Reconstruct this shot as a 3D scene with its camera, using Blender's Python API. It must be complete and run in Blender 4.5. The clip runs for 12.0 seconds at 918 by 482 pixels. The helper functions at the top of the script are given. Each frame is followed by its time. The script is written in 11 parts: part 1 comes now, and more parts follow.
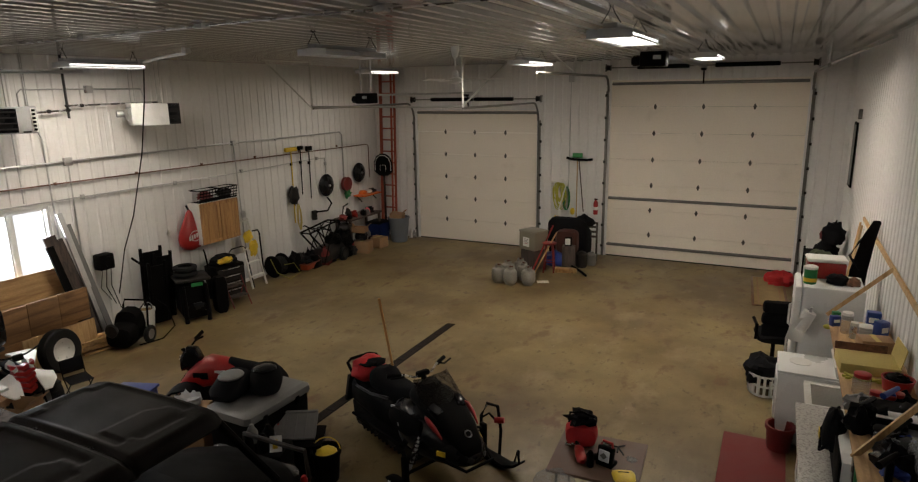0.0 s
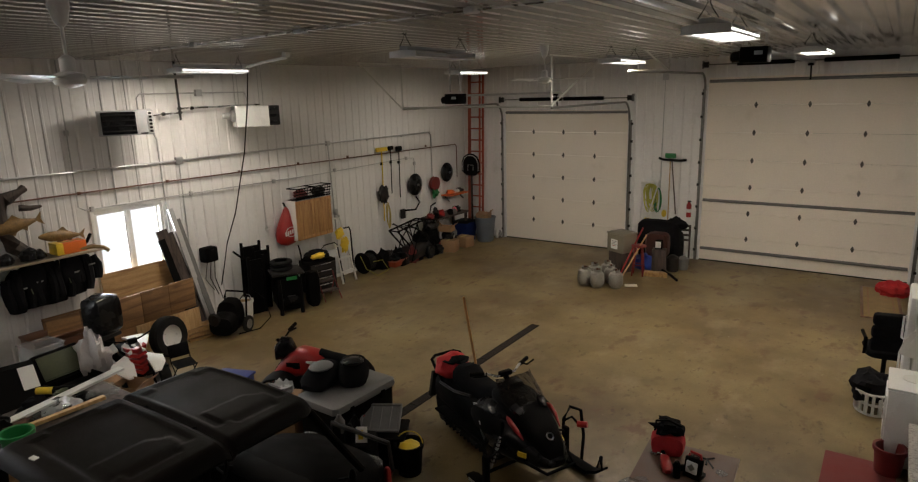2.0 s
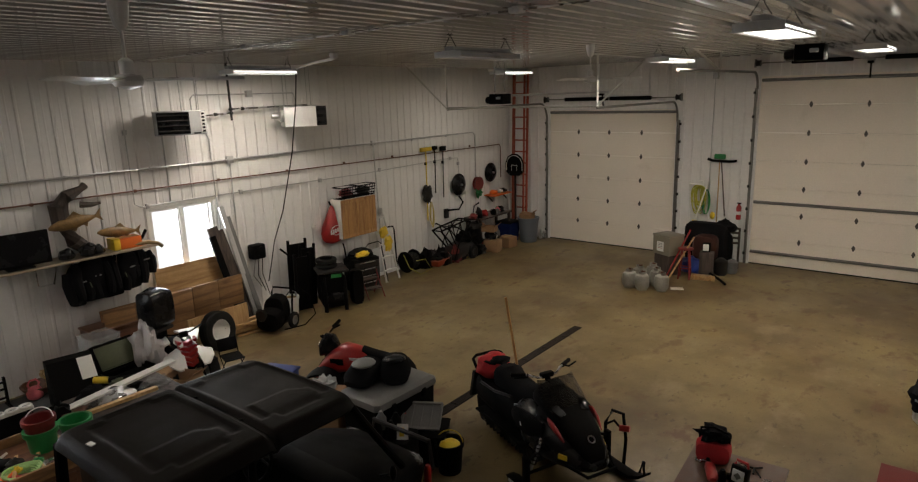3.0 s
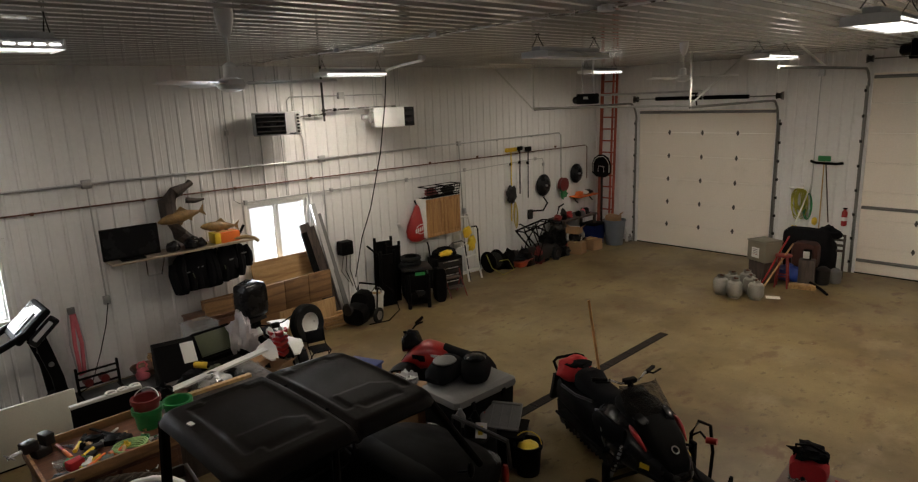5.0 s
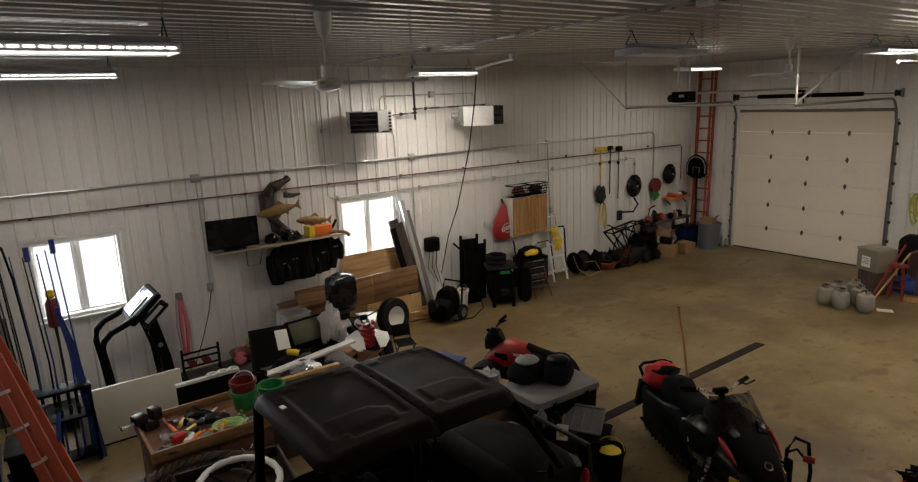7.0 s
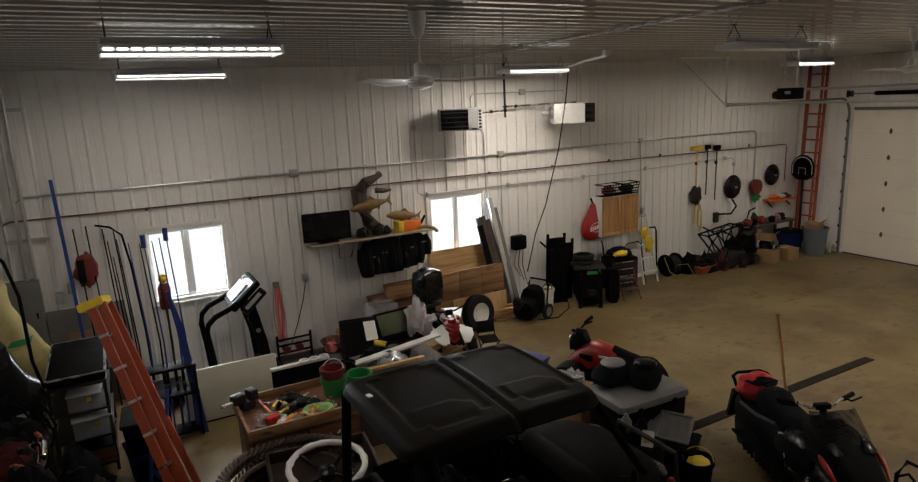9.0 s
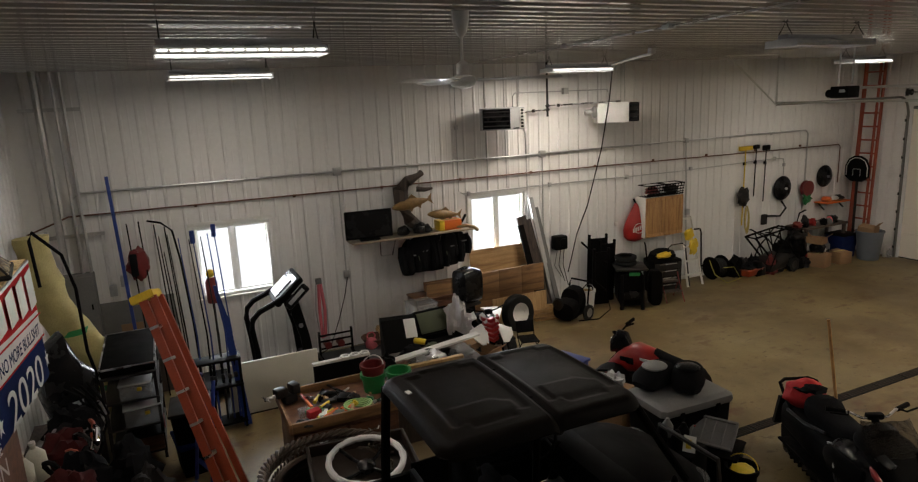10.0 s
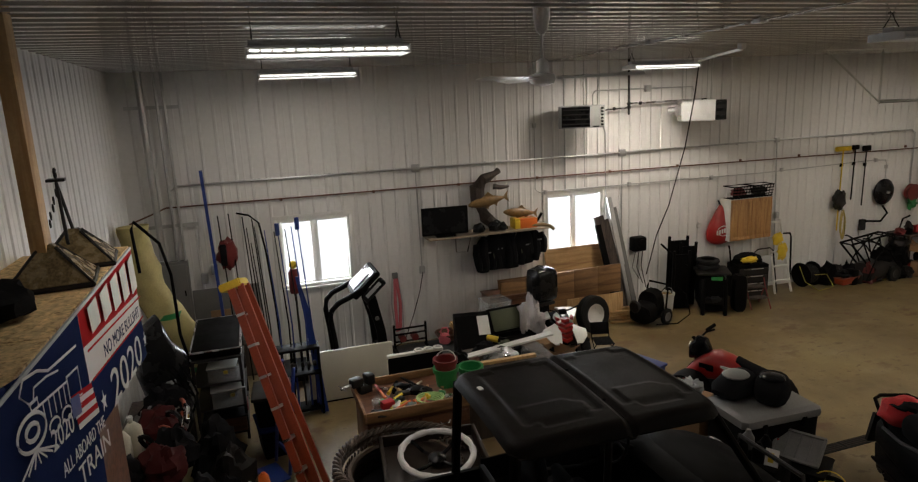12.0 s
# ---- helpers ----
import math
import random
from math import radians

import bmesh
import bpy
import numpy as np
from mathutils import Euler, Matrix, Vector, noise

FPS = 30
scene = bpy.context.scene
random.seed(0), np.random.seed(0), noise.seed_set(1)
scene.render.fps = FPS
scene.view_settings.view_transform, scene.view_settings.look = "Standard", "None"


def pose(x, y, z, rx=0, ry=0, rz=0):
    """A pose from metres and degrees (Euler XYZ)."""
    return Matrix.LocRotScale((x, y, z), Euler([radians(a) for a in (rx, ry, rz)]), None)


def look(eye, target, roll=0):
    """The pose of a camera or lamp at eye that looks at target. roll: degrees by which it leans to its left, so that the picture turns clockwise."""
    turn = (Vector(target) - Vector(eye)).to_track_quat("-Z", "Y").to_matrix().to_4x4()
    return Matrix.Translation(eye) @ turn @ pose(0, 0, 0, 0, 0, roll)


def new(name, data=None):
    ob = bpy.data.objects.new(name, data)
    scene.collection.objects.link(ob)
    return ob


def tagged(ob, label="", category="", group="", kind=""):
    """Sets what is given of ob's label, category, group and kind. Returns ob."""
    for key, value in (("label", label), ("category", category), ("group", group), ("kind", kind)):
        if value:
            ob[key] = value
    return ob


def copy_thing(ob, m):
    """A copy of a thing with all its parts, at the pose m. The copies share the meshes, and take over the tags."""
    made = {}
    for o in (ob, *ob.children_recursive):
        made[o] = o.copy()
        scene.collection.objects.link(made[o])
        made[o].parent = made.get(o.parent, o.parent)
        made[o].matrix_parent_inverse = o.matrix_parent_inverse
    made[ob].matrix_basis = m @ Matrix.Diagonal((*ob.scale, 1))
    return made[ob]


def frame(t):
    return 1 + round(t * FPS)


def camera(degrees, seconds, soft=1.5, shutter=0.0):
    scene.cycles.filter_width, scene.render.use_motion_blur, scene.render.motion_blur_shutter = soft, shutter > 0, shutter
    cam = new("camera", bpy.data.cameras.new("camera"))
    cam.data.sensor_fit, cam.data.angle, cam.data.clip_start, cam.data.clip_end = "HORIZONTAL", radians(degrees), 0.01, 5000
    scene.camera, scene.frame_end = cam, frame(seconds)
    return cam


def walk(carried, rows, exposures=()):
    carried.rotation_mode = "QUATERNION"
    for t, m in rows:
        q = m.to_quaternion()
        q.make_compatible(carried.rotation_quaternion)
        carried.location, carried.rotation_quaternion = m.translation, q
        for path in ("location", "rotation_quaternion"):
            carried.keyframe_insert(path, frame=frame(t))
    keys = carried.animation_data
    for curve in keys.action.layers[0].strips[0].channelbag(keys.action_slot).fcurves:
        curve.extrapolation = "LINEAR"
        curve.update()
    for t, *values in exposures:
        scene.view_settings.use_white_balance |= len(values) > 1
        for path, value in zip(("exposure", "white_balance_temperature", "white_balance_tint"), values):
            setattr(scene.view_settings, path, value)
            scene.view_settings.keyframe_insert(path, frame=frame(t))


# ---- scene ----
cam = camera(71.13, 12.0, 1.2)
PATH = [
    (0, pose(-0.050, 0.026, 4.147, 76.79, 0.87, 26.34)),
    (0.5, pose(-0.046, 0.024, 4.147, 76.83, 0.95, 28.28)),
    (1, pose(-0.042, 0.022, 4.147, 76.87, 1.14, 30.21)),
    (1.5, pose(-0.038, 0.020, 4.147, 76.92, 1.31, 32.12)),
    (2, pose(-0.033, 0.018, 4.147, 76.96, 1.51, 34.08)),
    (2.5, pose(-0.029, 0.015, 4.147, 77.01, 1.57, 36.04)),
    (3, pose(-0.025, 0.013, 4.146, 77.08, 1.70, 37.97)),
    (5, pose(-0.008, 0.004, 4.146, 77.37, 2.11, 45.51)),
    (5.5, pose(-0.004, 0.002, 4.146, 77.41, 2.16, 47.42)),
    (6, pose(0.000, -0.000, 4.146, 77.44, 2.24, 49.37)),
    (6.5, pose(0.004, -0.002, 4.146, 77.49, 2.25, 51.34)),
    (7, pose(0.008, -0.004, 4.145, 77.56, 2.28, 53.33)),
    (9, pose(0.025, -0.013, 4.145, 77.68, 2.44, 61.22)),
    (9.5, pose(0.029, -0.015, 4.145, 77.74, 2.49, 63.10)),
    (10, pose(0.033, -0.018, 4.145, 77.77, 2.51, 64.89)),
    (10.5, pose(0.038, -0.020, 4.145, 77.80, 2.50, 66.63)),
    (11, pose(0.042, -0.022, 4.144, 77.83, 2.53, 68.32)),
    (11.5, pose(0.046, -0.024, 4.144, 77.85, 2.51, 69.93)),
    (12, pose(0.050, -0.026, 4.144, 77.89, 2.54, 71.74)),
]
walk(cam, PATH)

# ---- world and light ----
world = bpy.data.worlds.new("world")
scene.world = world
world.use_nodes = True
_wn = world.node_tree.nodes
_sky = _wn.new("ShaderNodeTexSky")
_sky.sky_type = "NISHITA"
_sky.sun_disc = False
_sky.sun_elevation = radians(30)
_sky.sun_rotation = radians(200)
_wn["Background"].inputs[1].default_value = 0.12
world.node_tree.links.new(_sky.outputs[0], _wn["Background"].inputs[0])
_sun = new("sun", bpy.data.lights.new("sun", "SUN"))
_sun.data.energy, _sun.data.angle, _sun.data.color = 1.0, radians(12), (1.0, 0.97, 0.93)
_sun.matrix_world = look((-30, 20, 18), (-10, 3, 0))

LAMP_W = 23.6        # power of one lit four-foot fixture
WINDOW_W = 48.0      # sky light through one window
scene.view_settings.exposure = 0.0

# room: x to the right along the door wall, y towards the doors
WX, EX, DY, BY, CH = -10.60, 1.26, 15.87, -1.85, 4.80


# ---- materials ----
def mat(name, rgb, rough=0.5, metal=0.0, vary=0.12, scale=3.0, fine=60.0, bump=0.0, spec=0.5, coat=0.0, stain=None, random_tone=0.0, alpha=1.0):
    """A surface with tone varied at two scales, fine relief and uneven gloss."""
    m = bpy.data.materials.new(name)
    m.use_nodes = True
    nt = m.node_tree
    n, l = nt.nodes, nt.links
    b = n["Principled BSDF"]
    tc = n.new("ShaderNodeTexCoord")
    big, small = n.new("ShaderNodeTexNoise"), n.new("ShaderNodeTexNoise")
    big.inputs["Scale"].default_value, big.inputs["Detail"].default_value = scale, 5
    small.inputs["Scale"].default_value, small.inputs["Detail"].default_value = fine, 3
    l.new(tc.outputs["Object"], big.inputs["Vector"])
    l.new(tc.outputs["Object"], small.inputs["Vector"])
    add = n.new("ShaderNodeMath")
    add.operation = "ADD"
    l.new(big.outputs[0], add.inputs[0])
    l.new(small.outputs[0], add.inputs[1])
    ramp = n.new("ShaderNodeMapRange")
    ramp.inputs[1].default_value, ramp.inputs[2].default_value = 0.65, 1.35
    ramp.inputs[3].default_value, ramp.inputs[4].default_value = 1 - vary, 1 + vary
    l.new(add.outputs[0], ramp.inputs[0])
    tone = ramp.outputs[0]
    if random_tone:
        oi = n.new("ShaderNodeObjectInfo")
        rr = n.new("ShaderNodeMapRange")
        rr.inputs[3].default_value, rr.inputs[4].default_value = 1 - random_tone, 1 + random_tone
        l.new(oi.outputs["Random"], rr.inputs[0])
        mm = n.new("ShaderNodeMath")
        mm.operation = "MULTIPLY"
        l.new(tone, mm.inputs[0])
        l.new(rr.outputs[0], mm.inputs[1])
        tone = mm.outputs[0]
    hs = n.new("ShaderNodeHueSaturation")
    hs.inputs["Color"].default_value = (*rgb, 1)
    l.new(tone, hs.inputs["Value"])
    col = hs.outputs[0]
    if stain:
        srgb, sscale, lo, hi = stain
        s = n.new("ShaderNodeTexNoise")
        s.inputs["Scale"].default_value, s.inputs["Detail"].default_value, s.inputs["Roughness"].default_value = sscale, 6, 0.6
        l.new(tc.outputs["Object"], s.inputs["Vector"])
        sr = n.new("ShaderNodeMapRange")
        sr.inputs[1].default_value, sr.inputs[2].default_value = lo, hi
        l.new(s.outputs[0], sr.inputs[0])
        mx = n.new("ShaderNodeMix")
        mx.data_type = "RGBA"
        mx.inputs[7].default_value = (*srgb, 1)
        l.new(sr.outputs[0], mx.inputs[0])
        l.new(col, mx.inputs[6])
        col = mx.outputs[2]
    l.new(col, b.inputs["Base Color"])
    b.inputs["Metallic"].default_value = metal
    b.inputs["Specular IOR Level"].default_value = spec
    b.inputs["Coat Weight"].default_value = coat
    b.inputs["Coat Roughness"].default_value = 0.08
    b.inputs["Alpha"].default_value = alpha
    rg = n.new("ShaderNodeMapRange")
    rg.inputs[1].default_value, rg.inputs[2].default_value = 0.3, 0.7
    rg.inputs[3].default_value, rg.inputs[4].default_value = max(rough - 0.08, 0.02), min(rough + 0.1, 1)
    l.new(big.outputs[0], rg.inputs[0])
    l.new(rg.outputs[0], b.inputs["Roughness"])
    if bump:
        bp = n.new("ShaderNodeBump")
        bp.inputs["Strength"].default_value, bp.inputs["Distance"].default_value = bump, 0.01
        l.new(small.outputs[0], bp.inputs["Height"])
        l.new(bp.outputs[0], b.inputs["Normal"])
    return m


def wood_mat(name, rgb, dark, axis=0, scale=6.0, rough=0.55):
    m = mat(name, rgb, rough, vary=0.18, scale=2.0, fine=40, bump=0.1, random_tone=0.12)
    nt = m.node_tree
    n, l = nt.nodes, nt.links
    tc = n.new("ShaderNodeTexCoord")
    mp = n.new("ShaderNodeMapping")
    s = [scale, scale, scale]
    s[axis] = scale * 0.09
    mp.inputs["Scale"].default_value = s
    l.new(tc.outputs["Object"], mp.inputs[0])
    no = n.new("ShaderNodeTexNoise")
    no.inputs["Scale"].default_value, no.inputs["Detail"].default_value, no.inputs["Distortion"].default_value = 4, 6, 0.8
    l.new(mp.outputs[0], no.inputs["Vector"])
    r = n.new("ShaderNodeMapRange")
    r.inputs[1].default_value, r.inputs[2].default_value = 0.42, 0.68
    l.new(no.outputs[0], r.inputs[0])
    mx = n.new("ShaderNodeMix")
    mx.data_type = "RGBA"
    mx.inputs[7].default_value = (*dark, 1)
    b = n["Principled BSDF"]
    src = b.inputs["Base Color"].links[0].from_socket
    l.new(r.outputs[0], mx.inputs[0])
    l.new(src, mx.inputs[6])
    l.new(mx.outputs[2], b.inputs["Base Color"])
    return m


def glow(name, rgb, strength):
    m = bpy.data.materials.new(name)
    m.use_nodes = True
    b = m.node_tree.nodes["Principled BSDF"]
    b.inputs["Base Color"].default_value = (0.8, 0.8, 0.8, 1)
    b.inputs["Emission Color"].default_value = (*rgb, 1)
    b.inputs["Emission Strength"].default_value = strength
    return m


def glass_mat(name, rgb, alpha, rough=0.05):
    m = bpy.data.materials.new(name)
    m.use_nodes = True
    b = m.node_tree.nodes["Principled BSDF"]
    b.inputs["Base Color"].default_value = (*rgb, 1)
    b.inputs["Alpha"].default_value = alpha
    b.inputs["Roughness"].default_value = rough
    return m


M_WALL = mat("painted_steel_white", (0.76, 0.75, 0.74), 0.40, vary=0.05, scale=0.6, fine=14, bump=0.04, stain=((0.52, 0.50, 0.46), 0.9, 0.62, 0.85))
# white liner steel coloured grey: the ceiling's shade is put into its base colour
M_CEIL = mat("ceiling_steel_shaded_white", (0.36, 0.35, 0.34), 0.12, vary=0.06, scale=0.5, fine=9, spec=0.8, coat=0.8)
M_DOOR = mat("door_skin_almond", (0.84, 0.775, 0.68), 0.55, vary=0.05, scale=0.8, fine=30, bump=0.05, stain=((0.66, 0.60, 0.50), 1.2, 0.6, 0.85))
M_GALV = mat("galvanized_steel", (0.50, 0.50, 0.50), 0.38, 0.85, vary=0.15, scale=8, fine=50, bump=0.05)
M_STEEL = mat("bare_steel", (0.55, 0.55, 0.56), 0.28, 0.95, vary=0.1, scale=6)
M_CHROME = mat("polished_metal", (0.8, 0.8, 0.8), 0.1, 1.0, vary=0.05)
M_COPPER = mat("copper_pipe", (0.15, 0.07, 0.045), 0.5, 0.5, vary=0.25, scale=3)
M_BLACK = mat("black_plastic", (0.0040, 0.0037, 0.0036), 0.6, spec=0.05, vary=0.25, scale=5, fine=120, bump=0.08)
M_BLACKG = mat("black_gloss", (0.008, 0.008, 0.009), 0.25, vary=0.2, scale=5, spec=0.22)
M_RUBBER = mat("rubber", (0.012, 0.012, 0.012), 0.75, spec=0.15, vary=0.3, scale=10, bump=0.15)
M_CLOTHK = mat("black_fabric", (0.008, 0.008, 0.009), 0.95, spec=0.1, vary=0.35, scale=9, fine=200, bump=0.25)
M_DARKM = mat("dark_painted_metal", (0.022, 0.020, 0.019), 0.5, 0.2, vary=0.25, scale=6, spec=0.25)
M_ROOF = mat("roof_textured_plastic", (0.0058, 0.0042, 0.0034), 0.50, spec=0.065, vary=0.18, scale=2.2, fine=300, bump=0.18)
M_GREY = mat("grey_plastic", (0.15, 0.148, 0.145), 0.5, vary=0.15, scale=5, bump=0.05)
M_LGREY = mat("light_grey_plastic", (0.42, 0.43, 0.44), 0.5, vary=0.1, scale=5, bump=0.05)
M_WHITE = mat("white_enamel", (0.74, 0.74, 0.73), 0.3, vary=0.05, scale=2)
M_WPLAS = mat("white_plastic", (0.72, 0.71, 0.68), 0.45, vary=0.08, scale=4)
M_RED = mat("red_plastic", (0.33, 0.012, 0.011), 0.35, vary=0.2, scale=4, coat=0.2)
M_REDF = mat("red_fabric", (0.45, 0.02, 0.025), 0.85, vary=0.25, scale=7, fine=180, bump=0.2)
M_DKRED = mat("dark_red_paint", (0.16, 0.016, 0.016), 0.5, vary=0.2, scale=3)
M_ORANGE = mat("orange_fibreglass", (0.33, 0.060, 0.026), 0.45, vary=0.2, scale=5, bump=0.05)
M_ORANGEP = mat("orange_plastic", (0.75, 0.16, 0.02), 0.45, vary=0.15)
M_YELLOW = mat("yellow_plastic", (0.72, 0.50, 0.03), 0.45, vary=0.15, scale=6)
M_GREEN = mat("green_plastic", (0.02, 0.20, 0.055), 0.4, vary=0.15, scale=6)
M_OLIVE = mat("olive_plastic", (0.055, 0.065, 0.030), 0.55, vary=0.25, scale=5)
M_BLUE = mat("blue_plastic", (0.014, 0.040, 0.22), 0.4, vary=0.2, scale=6)
M_NAVY = mat("navy_flag_cloth", (0.011, 0.020, 0.080), 1.0, spec=0.03, vary=0.15, scale=4, fine=250, bump=0.15)
M_FLAGR = mat("red_flag_cloth", (0.46, 0.02, 0.025), 1.0, spec=0.05, vary=0.12, scale=4, fine=250, bump=0.15)
M_FLAGW = mat("white_flag_cloth", (0.70, 0.69, 0.69), 0.85, vary=0.08, scale=4, fine=250, bump=0.1)
M_PINK = mat("pink_rubber", (0.70, 0.16, 0.20), 0.6, vary=0.15)
M_TAN = mat("cardboard", (0.30, 0.18, 0.095), 0.85, vary=0.15, scale=4, bump=0.08)
M_YCARD = mat("yellowed_board", (0.50, 0.40, 0.13), 0.75, vary=0.12, scale=4)
M_IVORY = mat("ivory_laminate", (0.60, 0.58, 0.49), 0.4, vary=0.06, scale=2)
M_PLY = wood_mat("plywood", (0.46, 0.29, 0.13), (0.26, 0.14, 0.055), 1, 3.0)
M_PLYB = wood_mat("weathered_plywood", (0.27, 0.145, 0.060), (0.13, 0.065, 0.028), 1, 3.0)
M_OAK = wood_mat("oak", (0.45, 0.25, 0.10), (0.27, 0.13, 0.05), 2, 5.0, 0.45)
M_PINE = wood_mat("pine_lumber", (0.55, 0.36, 0.17), (0.40, 0.23, 0.09), 2, 5.0)
M_BROWNW = wood_mat("brown_stained_wood", (0.15, 0.062, 0.030), (0.07, 0.028, 0.014), 1, 5.0, 0.45)
M_DARKWD = wood_mat("dark_barn_wood", (0.075, 0.055, 0.045), (0.035, 0.026, 0.022), 2, 5.0, 0.7)
M_GREYWD = wood_mat("greyed_pine", (0.36, 0.29, 0.21), (0.24, 0.18, 0.125), 1, 4.0)
M_OSB = mat("oriented_strand_board", (0.72, 0.52, 0.26), 0.75, vary=0.35, scale=14, fine=34, bump=0.2, stain=((0.28, 0.16, 0.06), 26, 0.5, 0.7))
M_LAMIN = mat("speckled_laminate", (0.42, 0.40, 0.37), 0.4, vary=0.3, scale=60, fine=160, stain=((0.22, 0.20, 0.18), 38, 0.5, 0.62))
M_FOAM = mat("yellow_insulation_wrap", (0.43, 0.36, 0.15), 0.8, vary=0.2, scale=6, bump=0.2)
M_MATRED = mat("red_mat", (0.16, 0.022, 0.020), 0.8, vary=0.15, scale=3, fine=150, bump=0.15)
M_MATGRY = mat("grey_foam_mat", (0.05, 0.052, 0.055), 0.85, vary=0.15, scale=3, fine=120, bump=0.15)
M_JUTE = mat("woven_doormat", (0.30, 0.21, 0.10), 0.95, vary=0.2, scale=5, fine=160, bump=0.3)
M_PAPER = mat("paper", (0.72, 0.71, 0.68), 0.7, vary=0.05)
M_HOSEY = mat("yellow_green_hose", (0.46, 0.44, 0.06), 0.5, vary=0.2)
M_SKIN = mat("fish_mount_paint", (0.22, 0.13, 0.045), 0.35, vary=0.45, scale=12, coat=0.3)
M_WICK = mat("brown_wicker", (0.085, 0.060, 0.045), 0.6, vary=0.4, scale=40, bump=0.2)
M_TRAY = mat("dark_lacquered_wood", (0.022, 0.014, 0.010), 0.4, vary=0.25, scale=6, spec=0.3)
M_CLEAR = glass_mat("clear_plastic", (0.55, 0.56, 0.56), 0.28, 0.2)
M_GLASS = glass_mat("window_glass", (0.9, 0.95, 0.95), 0.05, 0.02)
M_SMOKE = glass_mat("smoked_windshield", (0.03, 0.026, 0.022), 0.72, 0.1)
M_BAG = mat("thin_white_polythene", (0.60, 0.56, 0.56), 0.35, vary=0.12, scale=9, fine=70, bump=0.25)
M_LED = glow("lamp_diffuser", (1.0, 0.97, 0.90), 4.5)
M_LEDOFF = mat("unlit_diffuser", (0.62, 0.64, 0.68), 0.4, vary=0.04)
M_SNOW = glow("bright_overcast", (0.95, 0.98, 1.0), 7.0)


def floor_mat():
    m = mat("sealed_concrete", (0.245, 0.188, 0.089), 0.40, vary=0.14, scale=0.8, fine=45, bump=0.03, spec=0.4, stain=((0.125, 0.085, 0.036), 0.5, 0.36, 0.62))
    nt = m.node_tree
    n, l = nt.nodes, nt.links
    b = n["Principled BSDF"]
    src = b.inputs["Base Color"].links[0].from_socket
    tc = n.new("ShaderNodeTexCoord")
    for rgb, sc, lo, hi, amt, seed in (((0.085, 0.054, 0.028), 0.9, 0.53, 0.70, 0.6, 3), ((0.34, 0.28, 0.18), 1.3, 0.56, 0.70, 0.40, 11), ((0.115, 0.052, 0.024), 2.4, 0.57, 0.66, 0.8, 20), ((0.075, 0.040, 0.022), 6.5, 0.60, 0.66, 0.6, 31), ((0.06, 0.034, 0.02), 15.0, 0.63, 0.68, 0.65, 45), ((0.42, 0.37, 0.27), 11.0, 0.66, 0.72, 0.4, 58)):
        mp = n.new("ShaderNodeMapping")
        mp.inputs["Location"].default_value = (seed, seed * 2, 0)
        mp.inputs["Scale"].default_value = (1, 0.6, 1)
        l.new(tc.outputs["Object"], mp.inputs[0])
        s = n.new("ShaderNodeTexNoise")
        s.inputs["Scale"].default_value, s.inputs["Detail"].default_value, s.inputs["Roughness"].default_value = sc, 7, 0.62
        l.new(mp.outputs[0], s.inputs["Vector"])
        r = n.new("ShaderNodeMapRange")
        r.inputs[1].default_value, r.inputs[2].default_value, r.inputs[4].default_value = lo, hi, amt
        l.new(s.outputs[0], r.inputs[0])
        mx = n.new("ShaderNodeMix")
        mx.data_type = "RGBA"
        mx.inputs[7].default_value = (*rgb, 1)
        l.new(r.outputs[0], mx.inputs[0])
        l.new(src, mx.inputs[6])
        src = mx.outputs[2]
    l.new(src, b.inputs["Base Color"])
    return m


M_FLOOR = floor_mat()


# ---- mesh helpers ----
def bm_new():
    return bmesh.new()


def box(bm, c, s, rot=None, bevel=0.0, seg=2):
    m = Matrix.Translation(c) @ (Euler([radians(a) for a in rot]).to_matrix().to_4x4() if rot else Matrix()) @ Matrix.Diagonal((*s, 1))
    v = bmesh.ops.create_cube(bm, size=1, matrix=m)["verts"]
    if bevel:
        e = list({e for q in v for e in q.link_edges})
        bmesh.ops.bevel(bm, geom=e, offset=bevel, segments=seg, affect="EDGES", profile=0.5)
    return bm


def cyl(bm, p0, p1, r, r2=None, seg=14, caps=True):
    p0, p1 = Vector(p0), Vector(p1)
    d = p1 - p0
    m = Matrix.Translation((p0 + p1) / 2) @ d.to_track_quat("Z", "Y").to_matrix().to_4x4()
    bmesh.ops.create_cone(bm, cap_ends=caps, segments=seg, radius1=r, radius2=r if r2 is None else r2, depth=d.length, matrix=m)
    return bm


def ball(bm, c, s, seg=12, rot=None):
    m = Matrix.Translation(c) @ (Euler([radians(a) for a in rot]).to_matrix().to_4x4() if rot else Matrix()) @ Matrix.Diagonal((*s, 1))
    bmesh.ops.create_uvsphere(bm, u_segments=seg, v_segments=max(6, seg * 2 // 3), radius=1, matrix=m)
    return bm


